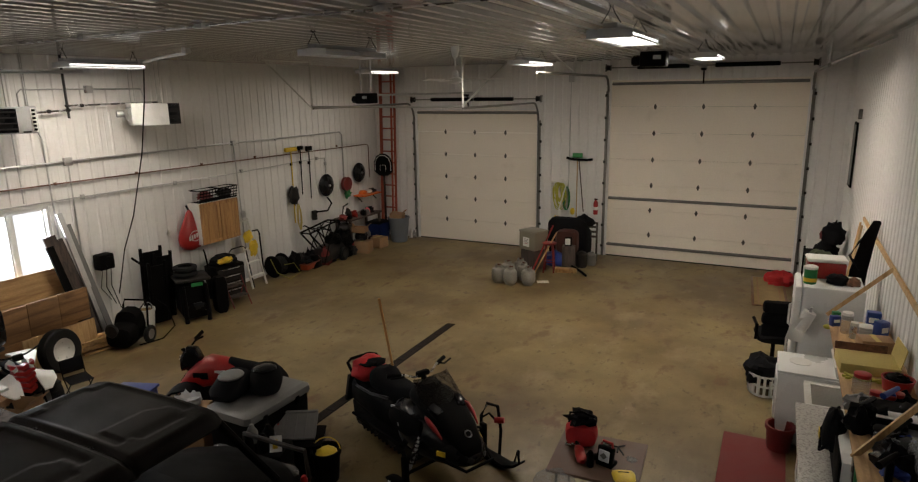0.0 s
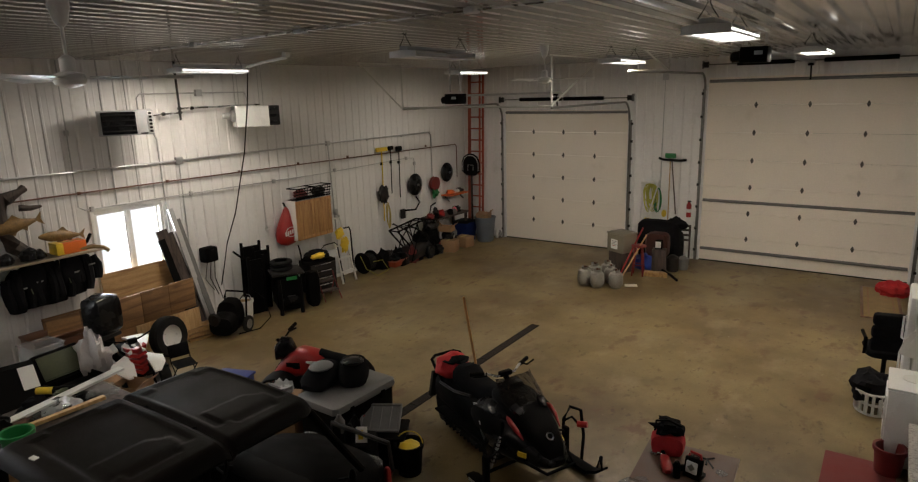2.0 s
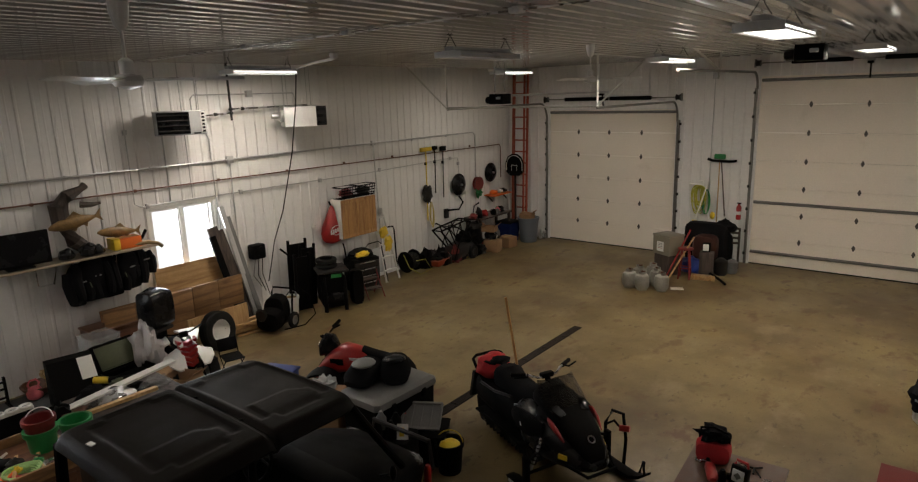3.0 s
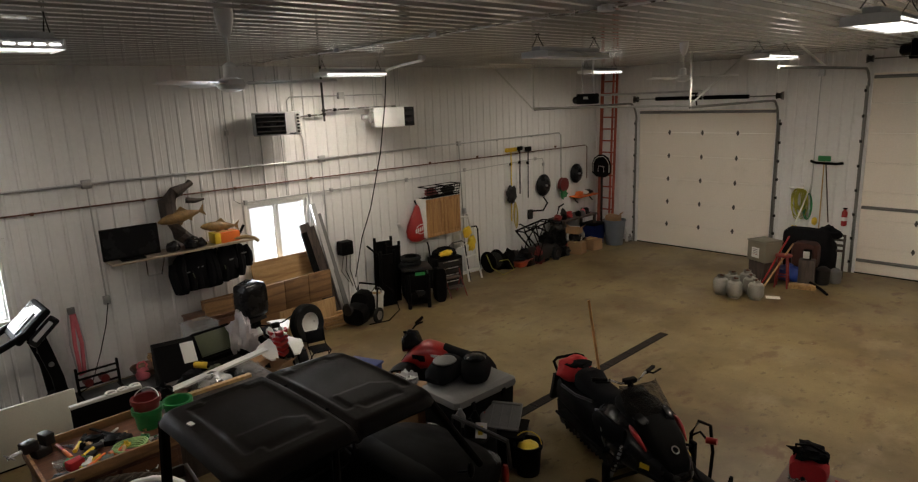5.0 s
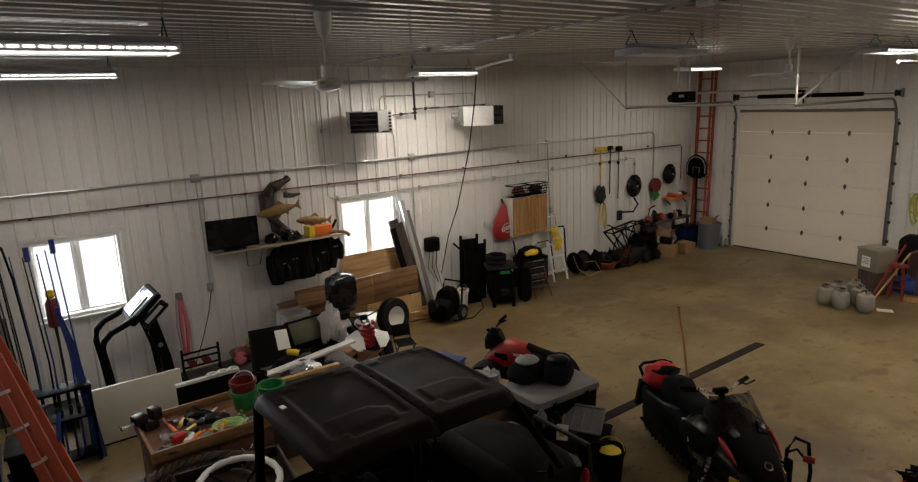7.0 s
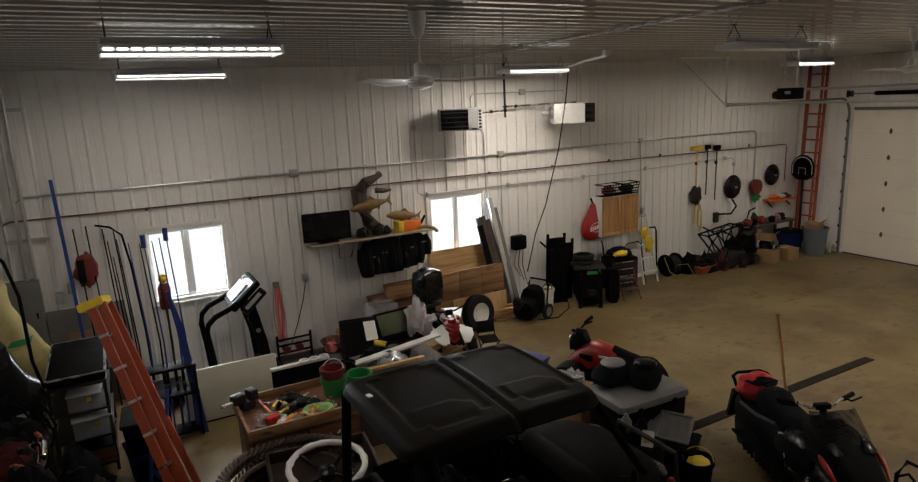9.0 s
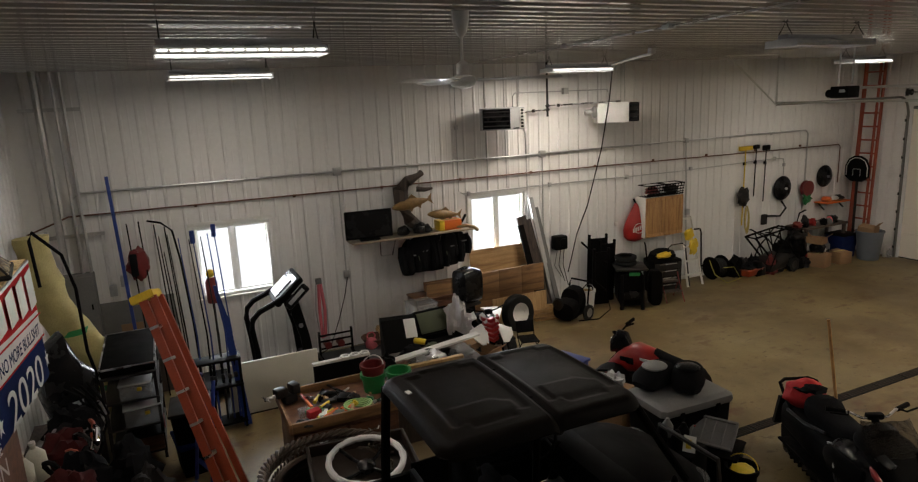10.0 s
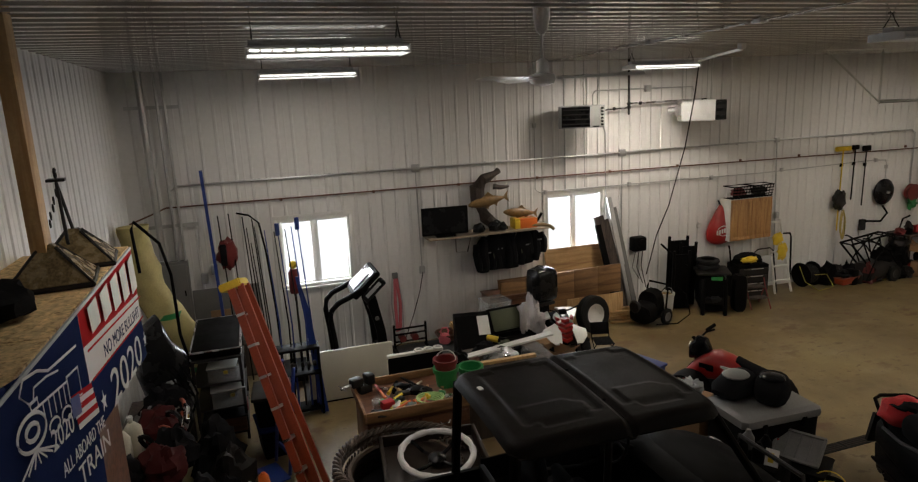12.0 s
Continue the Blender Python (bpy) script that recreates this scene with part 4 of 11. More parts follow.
        for yy in (-1.05, 1.25):
            wheel(u, (sx * 0.62, yy, 0.34), 0.34, 0.26, "x", M_BLACKG)
            bm = bm_new()
            tube(bm, [(sx * 0.64, yy + 0.42 * math.cos(radians(a)), 0.36 + 0.42 * math.sin(radians(a))) for a in range(20, 171, 15)], 0.05, 6)
            part("fender", bm, M_BLACK, u)
    bm = bm_new()
    box(bm, (0, 0.1, 0.40), (1.28, 2.1, 0.14), bevel=0.03)
    part("floor_pan", bm, M_DARKM, u)
    bm = bm_new()
    loft(bm, [ring(y, z0, z1, w, 4, 18) for y, z0, z1, w in ((0.92, 0.45, 1.06, 1.36), (1.10, 0.45, 1.09, 1.36), (1.45, 0.48, 1.0, 1.22), (1.72, 0.52, 0.88, 1.0), (1.84, 0.56, 0.76, 0.84))])
    part("hood", bm, M_BLACK, u, "scuffed black hood")
    bm = bm_new()
    loft(bm, [ring(y, z0, z1, 1.32, 5, 14) for y, z0, z1 in ((0.70, 0.72, 1.02), (0.82, 0.72, 1.08), (0.94, 0.70, 1.06))])
    part("dashboard", bm, M_BLACK, u)
    for sx in (-0.34, 0.34):
        bm = bm_new()
        loft(bm, [ring(y, z0, z1, 0.50, 4, 14, sx) for y, z0, z1 in ((-0.20, 0.46, 0.70), (0.0, 0.46, 0.76), (0.30, 0.46, 0.74), (0.36, 0.50, 0.68))])
        part("seat", bm, M_CLOTHK, u)
        bm = bm_new()
        box(bm, (sx, -0.24, 0.98), (0.46, 0.13, 0.62), (10, 0, 0), 0.05)
        part("backrest", bm, M_CLOTHK, u)
        bm = bm_new()
        box(bm, (sx, -0.31, 1.36), (0.26, 0.09, 0.16), (10, 0, 0), 0.04)
        part("headrest", bm, M_CLOTHK, u)
    bm = bm_new()
    tube(bm, [(-0.34 + 0.18 * math.cos(2 * math.pi * k / 18), 0.55 + 0.08 * math.sin(2 * math.pi * k / 18), 1.12 + 0.16 * math.sin(2 * math.pi * k / 18)) for k in range(18)], 0.016, 6, True)
    for a in (0, 120, 240):
        cyl(bm, (-0.34, 0.58, 1.12), (-0.34 + 0.17 * math.cos(radians(a)), 0.55 + 0.07 * math.sin(radians(a)), 1.12 + 0.15 * math.sin(radians(a))), 0.012, seg=6)
    cyl(bm, (-0.34, 0.57, 1.12), (-0.34, 0.86, 0.95), 0.025, seg=8)
    part("steering_wheel", bm, M_BLACK, u)
    bed = bm_new()
    for c, s in (((0, -1.05, 0.70), (1.30, 0.88, 0.05)), ((-0.64, -1.05, 0.84), (0.05, 0.88, 0.28)), ((0.64, -1.05, 0.84), (0.05, 0.88, 0.28)), ((0, -1.48, 0.84), (1.24, 0.05, 0.28)), ((0, -0.62, 0.86), (1.24, 0.05, 0.32))):
        box(bed, c, s, bevel=0.01)
    part("cargo_bed", bed, M_BLACK, u)
    bm = bm_new()
    tube(bm, [(-0.42, 1.84, 0.50), (-0.42, 1.96, 0.60), (-0.38, 1.97, 0.86), (0.38, 1.97, 0.86), (0.42, 1.96, 0.60), (0.42, 1.84, 0.50)], 0.024, 8)
    part("front_bumper", bm, M_DARKM, u)
    for sx in (-1, 1):
        bm = bm_new()
        ball(bm, (sx * 0.40, 1.70, 0.82), (0.13, 0.07, 0.05), 12)
        part("headlight", bm, M_CLEAR, u)
        bm = bm_new()
        cyl(bm, (sx * 0.72, 0.98, 1.14), (sx * 0.84, 0.98, 1.20), 0.012, seg=6)
        ball(bm, (sx * 0.87, 0.98, 1.22), (0.03, 0.03, 0.07), 10)
        part("mirror", bm, M_BLACK, u)
    # added sheet on the far side only, hides a bright gap so the cab stays dark
    bm = bm_new()
    prism(bm, [(-0.60, 0.80), (0.98, 0.80), (0.98, 1.06), (-0.60, 1.02)], -0.70, -0.685, "x")
    part("side_net", bm, M_CLOTHK, u, "added black sheet that keeps the cab dark")
    for sx in (-1, 1):
        bm = bm_new()
        box(bm, (sx * 0.72, 0.35, 0.62), (0.035, 0.62, 0.34), bevel=0.015)
        part("side_door", bm, M_BLACK, u)
    return u


build_utv()


# ---- snowmobile ----
def build_snowmobile():
    s = thing("snowmobile", (-3.535, 5.864, 0), -114, "black and red trail snowmobile parked on the concrete", "snowmobile")
    bm = bm_new()
    loft(bm, [ring(y, z0, z1, w, 3.5, 18) for y, z0, z1, w in ((-1.20, 0.36, 0.58, 0.34), (-1.12, 0.28, 0.64, 0.44), (-0.6, 0.22, 0.62, 0.44), (0.0, 0.18, 0.62, 0.50), (0.35, 0.2, 0.6, 0.5))])
    part("tunnel", bm, M_BLACK, s)
    bm = bm_new()
    prof = [(0.0, 0.02), (-0.15, 0.03), (-0.95, 0.03), (-1.13, 0.12), (-1.16, 0.30), (-1.05, 0.42), (0.2, 0.42), (0.42, 0.34), (0.42, 0.24)]
    prism(bm, prof, -0.19, 0.19, "x")
    for k in range(13):
        y = 0.1 - k * 0.085
        box(bm, (0, y, 0.018), (0.38, 0.02, 0.036))
    part("track", bm, M_RUBBER, s, "black rubber lugged drive track")
    for yy in (-0.98, -0.62, -0.26, 0.1):
        for sx in (-0.205, 0.205):
            bm = bm_new()
            cyl(bm, (sx - 0.012, yy, 0.13), (sx + 0.012, yy, 0.13), 0.075, seg=14)
            part("bogie_wheel", bm, M_BLACKG, s)
    for sx in (-1, 1):
        bm = bm_new()
        box(bm, (sx * 0.30, -0.35, 0.30), (0.14, 1.05, 0.03), bevel=0.008)
        tube(bm, [(sx * 0.365, -0.86, 0.31), (sx * 0.37, 0.2, 0.33)], 0.018, 6)
        part("running_board", bm, M_BLACK, s)
    bm = bm_new()
    loft(bm, [ring(y, z0, z1, w, 2.8, 16) for y, z0, z1, w in ((-0.80, 0.60, 0.80, 0.22), (-0.76, 0.58, 0.86, 0.34), (-0.62, 0.58, 0.88, 0.36), (-0.50, 0.58, 0.81, 0.32), (-0.25, 0.58, 0.80, 0.30), (0.0, 0.58, 0.86, 0.26), (0.14, 0.62, 0.92, 0.20))])
    part("seat", bm, M_CLOTHK, s, "black stitched seat")
    bm = bm_new()
    lumpy(bm, (0.02, -0.99, 0.75), (0.23, 0.21, 0.17), 4, 0.15, 20)
    part("tunnel_bag", bm, M_REDF, s, "red fabric tunnel bag")
    bm = bm_new()
    lumpy(bm, (0.03, -0.90, 0.86), (0.14, 0.10, 0.05), 14, 0.4, 14)
    part("bag_lid", bm, M_CLOTHK, s)
    bm = bm_new()
    tube(bm, [(-0.21, -0.92, 0.60), (-0.22, -1.10, 0.74), (-0.21, -1.20, 0.81), (-0.14, -1.24, 0.83), (0.14, -1.24, 0.83), (0.21, -1.20, 0.81), (0.22, -1.10, 0.74), (0.21, -0.92, 0.60)], 0.020, 8)
    part("rear_grab_bar", bm, M_BLACK, s)
    bm = bm_new()
    prism(bm, [(-1.22, 0.64), (-1.16, 0.66), (-1.28, 0.26), (-1.33, 0.26)], -0.21, 0.21, "x")
    part("snow_flap", bm, M_RUBBER, s)
    bm = bm_new()
    box(bm, (0, -1.22, 0.66), (0.16, 0.04, 0.05), bevel=0.01)
    part("tail_light", bm, M_RED, s)
    # front bodywork, narrow at the knee and full over the engine
    bm = bm_new()
    loft(bm, [ring(y, z0, z1, w, 3.0, 22) for y, z0, z1, w in ((-0.22, 0.34, 0.66, 0.36), (-0.06, 0.28, 0.76, 0.56), (0.16, 0.24, 0.80, 0.72), (0.42, 0.24, 0.78, 0.74), (0.66, 0.26, 0.68, 0.62), (0.88, 0.30, 0.56, 0.46), (1.00, 0.34, 0.48, 0.32), (1.04, 0.36, 0.44, 0.20))])
    part("body", bm, M_BLACKG, s, "glossy black plastic bodywork")
    bm = bm_new()
    loft(bm, [ring(y, z0, z1, w, 3.0, 16) for y, z0, z1, w in ((0.02, 0.72, 0.86, 0.24), (0.14, 0.74, 0.96, 0.38), (0.34, 0.74, 0.95, 0.46), (0.58, 0.66, 0.84, 0.48), (0.80, 0.54, 0.71, 0.40), (0.97, 0.44, 0.56, 0.28), (1.02, 0.42, 0.48, 0.18))])
    part("hood", bm, M_BLACK, s)
    for sx in (-1, 1):
        bm = bm_new()
        loft(bm, [ring(y, z0, z1, w, 3.0, 10, sx * x) for y, z0, z1, w, x in ((0.52, 0.755, 0.79, 0.02, 0.272), (0.58, 0.72, 0.79, 0.04, 0.280), (0.68, 0.67, 0.73, 0.04, 0.270), (0.77, 0.61, 0.63, 0.015, 0.248))])
        part("side_accent", bm, M_RED, s, "red accent stripe")
        bm = bm_new()
        box(bm, (sx * 0.17, 0.56, 0.845), (0.10, 0.15, 0.035), (-28, sx * 16, sx * 12), 0.012)
        part("headlight", bm, M_BLACKG, s)
        bm = bm_new()
        box(bm, (sx * 0.368, 0.24, 0.60), (0.012, 0.24, 0.10), (14, 0, 0), 0.004)
        pl = part("side_decal", bm, M_DKRED, s)
        for k in range(5):
            bm = bm_new()
            box(bm, (sx * 0.376, 0.155 + k * 0.042, 0.58 + k * 0.0105), (0.006, 0.020, 0.045), (14, 0, 0))
            part("decal_bar", bm, M_PAPER, pl)
        bm = bm_new()
        box(bm, (sx * 0.27, 0.78, 0.46), (0.02, 0.10, 0.05), (0, 0, sx * 24))
        part("amber_mark", bm, M_YELLOW, s)
    bm = bm_new()
    lathe(bm, (0, 0, 0), [(0.045, 0.0), (0.045, 0.008), (0.030, 0.009), (0.030, 0.0)], 18, caps=False)
    bb = part("nose_badge", bm, M_CHROME, s)
    bb.matrix_basis = Matrix.Translation((0, 0.90, 0.64)) @ pose(0, 0, 0, -40)
    # windshield: a curved sheet leaning back
    bm = bm_new()
    rows = []
    for j in range(6):
        v = j / 5
        row = []
        for i in range(11):
            a = radians(-68 + 13.6 * i)
            w = 0.30 - 0.05 * v
            row.append(bm.verts.new((w * math.sin(a), 0.40 - 0.20 * v + 0.15 * math.cos(a), 0.86 + 0.27 * v - 0.03 * v * abs(math.sin(a)))))
        rows.append(row)
    for A, C in zip(rows, rows[1:]):
        for i in range(10):
            bm.faces.new((A[i], A[i + 1], C[i + 1], C[i]))
    bmesh.ops.solidify(bm, geom=bm.faces[:], thickness=0.005)
    part("windshield", bm, M_SMOKE, s, "smoked plastic windshield")
    bm = bm_new()
    cyl(bm, (0, 0.22, 0.86), (0, 0.12, 1.06), 0.035, seg=10)
    box(bm, (0, 0.12, 1.06), (0.16, 0.07, 0.06), bevel=0.015)
    part("steering_post", bm, M_BLACK, s)
    bm = bm_new()
    tube(bm, [(-0.36, 0.02, 1.10), (-0.22, 0.08, 1.09), (-0.12, 0.13, 1.05), (0.12, 0.13, 1.05), (0.22, 0.08, 1.09), (0.36, 0.02, 1.10)], 0.013, 8)
    part("handlebar", bm, M_STEEL, s, "bare steel handlebar")
    for sx in (-1, 1):
        bm = bm_new()
        tube(bm, [(sx * 0.25, 0.07, 1.09), (sx * 0.40, 0.00, 1.10)], 0.024, 8)
        tube(bm, [(sx * 0.24, 0.10, 1.11), (sx * 0.28, 0.16, 1.11), (sx * 0.42, 0.10, 1.11)], 0.010, 6)
        part("grip", bm, M_BLACK, s)
        # suspension arms, shock and ski
        before = set(s.children_recursive)
        bm = bm_new()
        tube(bm, [(sx * 0.25, 0.50, 0.34), (sx * 0.54, 0.62, 0.22)], 0.018, 6)
        tube(bm, [(sx * 0.25, 0.78, 0.34), (sx * 0.54, 0.64, 0.22)], 0.018, 6)
        tube(bm, [(sx * 0.28, 0.62, 0.46), (sx * 0.53, 0.63, 0.36)], 0.016, 6)
        part("suspension_arm", bm, M_BLACK, s)
        bm = bm_new()
        cyl(bm, (sx * 0.30, 0.60, 0.62), (sx * 0.50, 0.63, 0.24), 0.020, seg=8)
        part("shock_absorber", bm, M_STEEL, s)
        bm = bm_new()
        a, b = Vector((sx * 0.34, 0.605, 0.55)), Vector((sx * 0.47, 0.625, 0.29))
        tube(bm, [tuple(a.lerp(b, k / 48) + Vector((0.038 * math.cos(k * 0.9), 0.038 * math.sin(k * 0.9), 0))) for k in range(49)], 0.007, 5)
        part("coil_spring", bm, M_BLACKG, s)
        bm = bm_new()
        box(bm, (sx * 0.55, 0.63, 0.25), (0.05, 0.09, 0.32), bevel=0.012)
        part("spindle", bm, M_BLACK, s)
        sk = bm_new()
        loft(sk, [ring(y, z0, z1, w, 4, 10, sx * 0.55) for y, z0, z1, w in ((0.40, 0.03, 0.05, 0.10), (0.48, 0.015, 0.07, 0.145), (0.85, 0.012, 0.075, 0.15), (1.12, 0.03, 0.085, 0.145), (1.26, 0.10, 0.145, 0.12), (1.36, 0.19, 0.22, 0.08))])
        ski = part("ski", sk, M_BLACK, s)
        bm = bm_new()
        tube(bm, [(sx * 0.55 - 0.05, 1.18, 0.10), (sx * 0.55 - 0.045, 1.24, 0.27), (sx * 0.55, 1.30, 0.31), (sx * 0.55 + 0.045, 1.34, 0.28), (sx * 0.55 + 0.04, 1.35, 0.21)], 0.014, 6)
        part("ski_loop", bm, M_BLACK, ski)
        bm = bm_new()
        box(bm, (sx * 0.55 + 0.074, 0.62, 0.05), (0.006, 0.26, 0.03))
        part("ski_decal", bm, M_PAPER, ski)
        for ob in s.children:
            if ob not in before:
                ob.matrix_basis = pose(0, -0.20 if ob.name.startswith("ski") else -0.11, 0)
    for sx in (-1, 1):
        bm = bm_new()
        loft(bm, [ring(y, z0, z1, 0.05, 3, 10, sx * x) for y, z0, z1, x in ((-0.16, 0.50, 0.60, 0.27), (0.02, 0.48, 0.74, 0.345), (0.30, 0.50, 0.77, 0.365), (0.52, 0.56, 0.74, 0.33))])
        part("side_panel", bm, M_BLACK, s)
        bm = bm_new()
        box(bm, (sx * 0.30, -0.04, 0.66), (0.02, 0.06, 0.10), (20, 0, 0), 0.004)
        part("vent_decal", bm, M_LGREY, s)
        bm = bm_new()
        tube(bm, [(sx * 0.20, -0.30, 0.66), (sx * 0.25, -0.60, 0.62), (sx * 0.24, -0.95, 0.60)], 0.018, 6)
        part("seat_rail", bm, M_DARKM, s)
    bm = bm_new()
    loft(bm, [ring(y, z0, z1, w, 3, 12) for y, z0, z1, w in ((0.12, 0.90, 0.98, 0.20), (0.22, 0.92, 1.04, 0.24), (0.32, 0.92, 1.02, 0.22))])
    part("gauge_pod", bm, M_BLACKG, s)
    bm = bm_new()
    tube(bm, [(-0.27, 0.84, 0.40), (-0.18, 1.08, 0.36), (0.18, 1.08, 0.36), (0.27, 0.84, 0.40)], 0.018, 8)
    part("front_bumper", bm, M_BLACK, s)
    return s


build_snowmobile()
# spare suspension arm and red canister standing beside the machine
sp = thing("rack_frame", (-2.80, 6.24, 0), 0, "black tube frame holding a red canister beside the snowmobile", "rack")
bm = bm_new()
tube(bm, [(-0.10, 0, 0.0), (-0.10, 0, 0.45), (-0.02, 0, 0.62), (0.10, 0.02, 0.60), (0.14, 0.02, 0.30), (0.13, 0, 0.0)], 0.02, 8)
tube(bm, [(-0.10, 0, 0.42), (0.0, 0.0, 0.50), (0.12, 0.0, 0.40)], 0.014, 6)
part("frame", bm, M_BLACK, sp)
bm = bm_new()
cyl(bm, (0.08, -0.02, 0.44), (0.19, 0.0, 0.45), 0.036, seg=14)
part("canister", bm, M_RED, sp)
# broom handle stuck upright behind the snowmobile
bm = bm_new()
cyl(bm, (-4.45, 6.92, 0.0), (-4.70, 6.90, 1.44), 0.019, seg=8)
solid("broom_stick", bm, M_OAK, "plain wooden stick standing behind the snowmobile seat", "stick")


# ---- quad bike and the things behind the utility vehicle ----
def build_quad():
    q = thing("quad_bike", (-6.02, 5.50, 0), 117, "red quad bike with black handlebar pod beside a cargo trunk", "quad bike")
    q.matrix_basis = q.matrix_basis @ Matrix.Diagonal((0.76, 0.84, 0.98, 1))
    for sx in (-1, 1):
        for yy in (-0.34, 0.60):
            wheel(q, (sx * 0.42, yy, 0.29), 0.29, 0.22, "x", M_STEEL)
        for yy in (-0.34, 0.60):
            bm = bm_new()
            sec = []
            for a in range(10, 171, 20):
                c, n = math.cos(radians(a)), math.sin(radians(a))
                sec.append([(sx * 0.26, yy + 0.36 * c, 0.34 + 0.36 * n), (sx * 0.56, yy + 0.38 * c, 0.32 + 0.36 * n), (sx * 0.56, yy + 0.36 * c, 0.30 + 0.35 * n), (sx * 0.26, yy + 0.33 * c, 0.32 + 0.34 * n)])
            loft(bm, sec)
            part("fender", bm, M_BLACK, q)
    bm = bm_new()
    loft(bm, [ring(y, z0, z1, w, 3, 16) for y, z0, z1, w in ((-0.50, 0.30, 0.60, 0.30), (-0.3, 0.28, 0.66, 0.34), (0.2, 0.28, 0.72, 0.34), (0.7, 0.32, 0.64, 0.30))])
    part("chassis", bm, M_DARKM, q)
    bm = bm_new()
    loft(bm, [ring(y, z0, z1, w, 2.6, 18) for y, z0, z1, w in ((-0.42, 0.64, 0.74, 0.16), (-0.20, 0.60, 0.82, 0.30), (0.10, 0.58, 0.92, 0.42), (0.32, 0.56, 0.96, 0.48), (0.50, 0.54, 0.90, 0.50), (0.66, 0.50, 0.76, 0.46), (0.80, 0.46, 0.60, 0.36))])
    bw = part("bodywork", bm, M_RED, q, "glossy red plastic bodywork")
    for sx in (-1, 1):
        bm = bm_new()
        box(bm, (sx * 0.245, 0.40, 0.76), (0.012, 0.22, 0.10), (0, sx * 14, 0), 0.004)
        part("air_intake", bm, M_BLACKG, bw)
        bm = bm_new()
        box(bm, (sx * 0.215, 0.12, 0.80), (0.010, 0.16, 0.05), (0, sx * 20, 0), 0.003)
        part("decal", bm, M_PAPER, bw)
    bm = bm_new()
    loft(bm, [ring(y, z0, z1, w, 2.6, 14) for y, z0, z1, w in ((-0.46, 0.62, 0.78, 0.24), (-0.36, 0.64, 0.84, 0.30), (-0.16, 0.70, 0.88, 0.28), (0.02, 0.80, 0.93, 0.20))])
    part("seat", bm, M_CLOTHK, q)
    bm = bm_new()
    tube(bm, [(-0.36, 0.58, 1.16), (-0.22, 0.62, 1.12), (-0.10, 0.64, 1.04), (0.10, 0.64, 1.04), (0.22, 0.60, 1.10), (0.34, 0.52, 1.12)], 0.015, 8)
    cyl(bm, (0, 0.56, 1.03), (0, 0.66, 0.70), 0.04, seg=10)
    part("handlebar", bm, M_BLACK, q)
    for sx in (-1, 1):
        bm = bm_new()
        tube(bm, [(sx * 0.24, 0.60, 1.12), (sx * 0.40, 0.54, 1.17)], 0.026, 8)
        part("grip", bm, M_BLACK, q)
    bm = bm_new()
    loft(bm, [ring(y, z0, z1, w, 2.6, 14) for y, z0, z1, w in ((0.42, 0.84, 0.94, 0.14), (0.50, 0.80, 1.08, 0.24), (0.64, 0.78, 1.10, 0.26), (0.74, 0.76, 0.98, 0.20))])
    part("headlight_pod", bm, M_BLACKG, q)
    bm = bm_new()
    ball(bm, (0.0, 0.74, 0.92), (0.08, 0.04, 0.06), 12)
    part("headlight", bm, M_CHROME, q)
    return q


build_quad()
cb = thing("cargo_box", (-5.12, 5.02, 0.0), 88, "large black cargo trunk with a grey lid", "cargo box")
bm = bm_new()
loft(bm, [[(x * w, y * d, z) for x, y in ((-1, -0.9), (-0.9, -1), (0.9, -1), (1, -0.9), (1, 0.9), (0.9, 1), (-0.9, 1), (-1, 0.9))] for w, d, z in ((0.42, 0.26, 0.0), (0.46, 0.30, 0.10), (0.48, 0.31, 0.72))])
part("trunk", bm, M_BLACK, cb)
bm = bm_new()
loft(bm, [[(x * w, y * d, z) for x, y in ((-1, -0.85), (-0.9, -1), (0.9, -1), (1, -0.85), (1, 0.85), (0.9, 1), (-0.9, 1), (-1, 0.85))] for w, d, z in ((0.50, 0.33, 0.72), (0.51, 0.34, 0.76), (0.50, 0.33, 0.80), (0.45, 0.28, 0.825))])
part("lid", bm, M_GREY, cb, "scuffed grey plastic lid")
for x in (-0.25, 0.25):
    bm = bm_new()
    box(bm, (x, -0.33, 0.70), (0.06, 0.03, 0.10), bevel=0.006)
    part("latch", bm, M_BLACK, cb)
bm = bm_new()
box(bm, (0.0, -0.315, 0.5), (0.14, 0.015, 0.09), bevel=0.004)
part("reflector", bm, M_RED, cb)
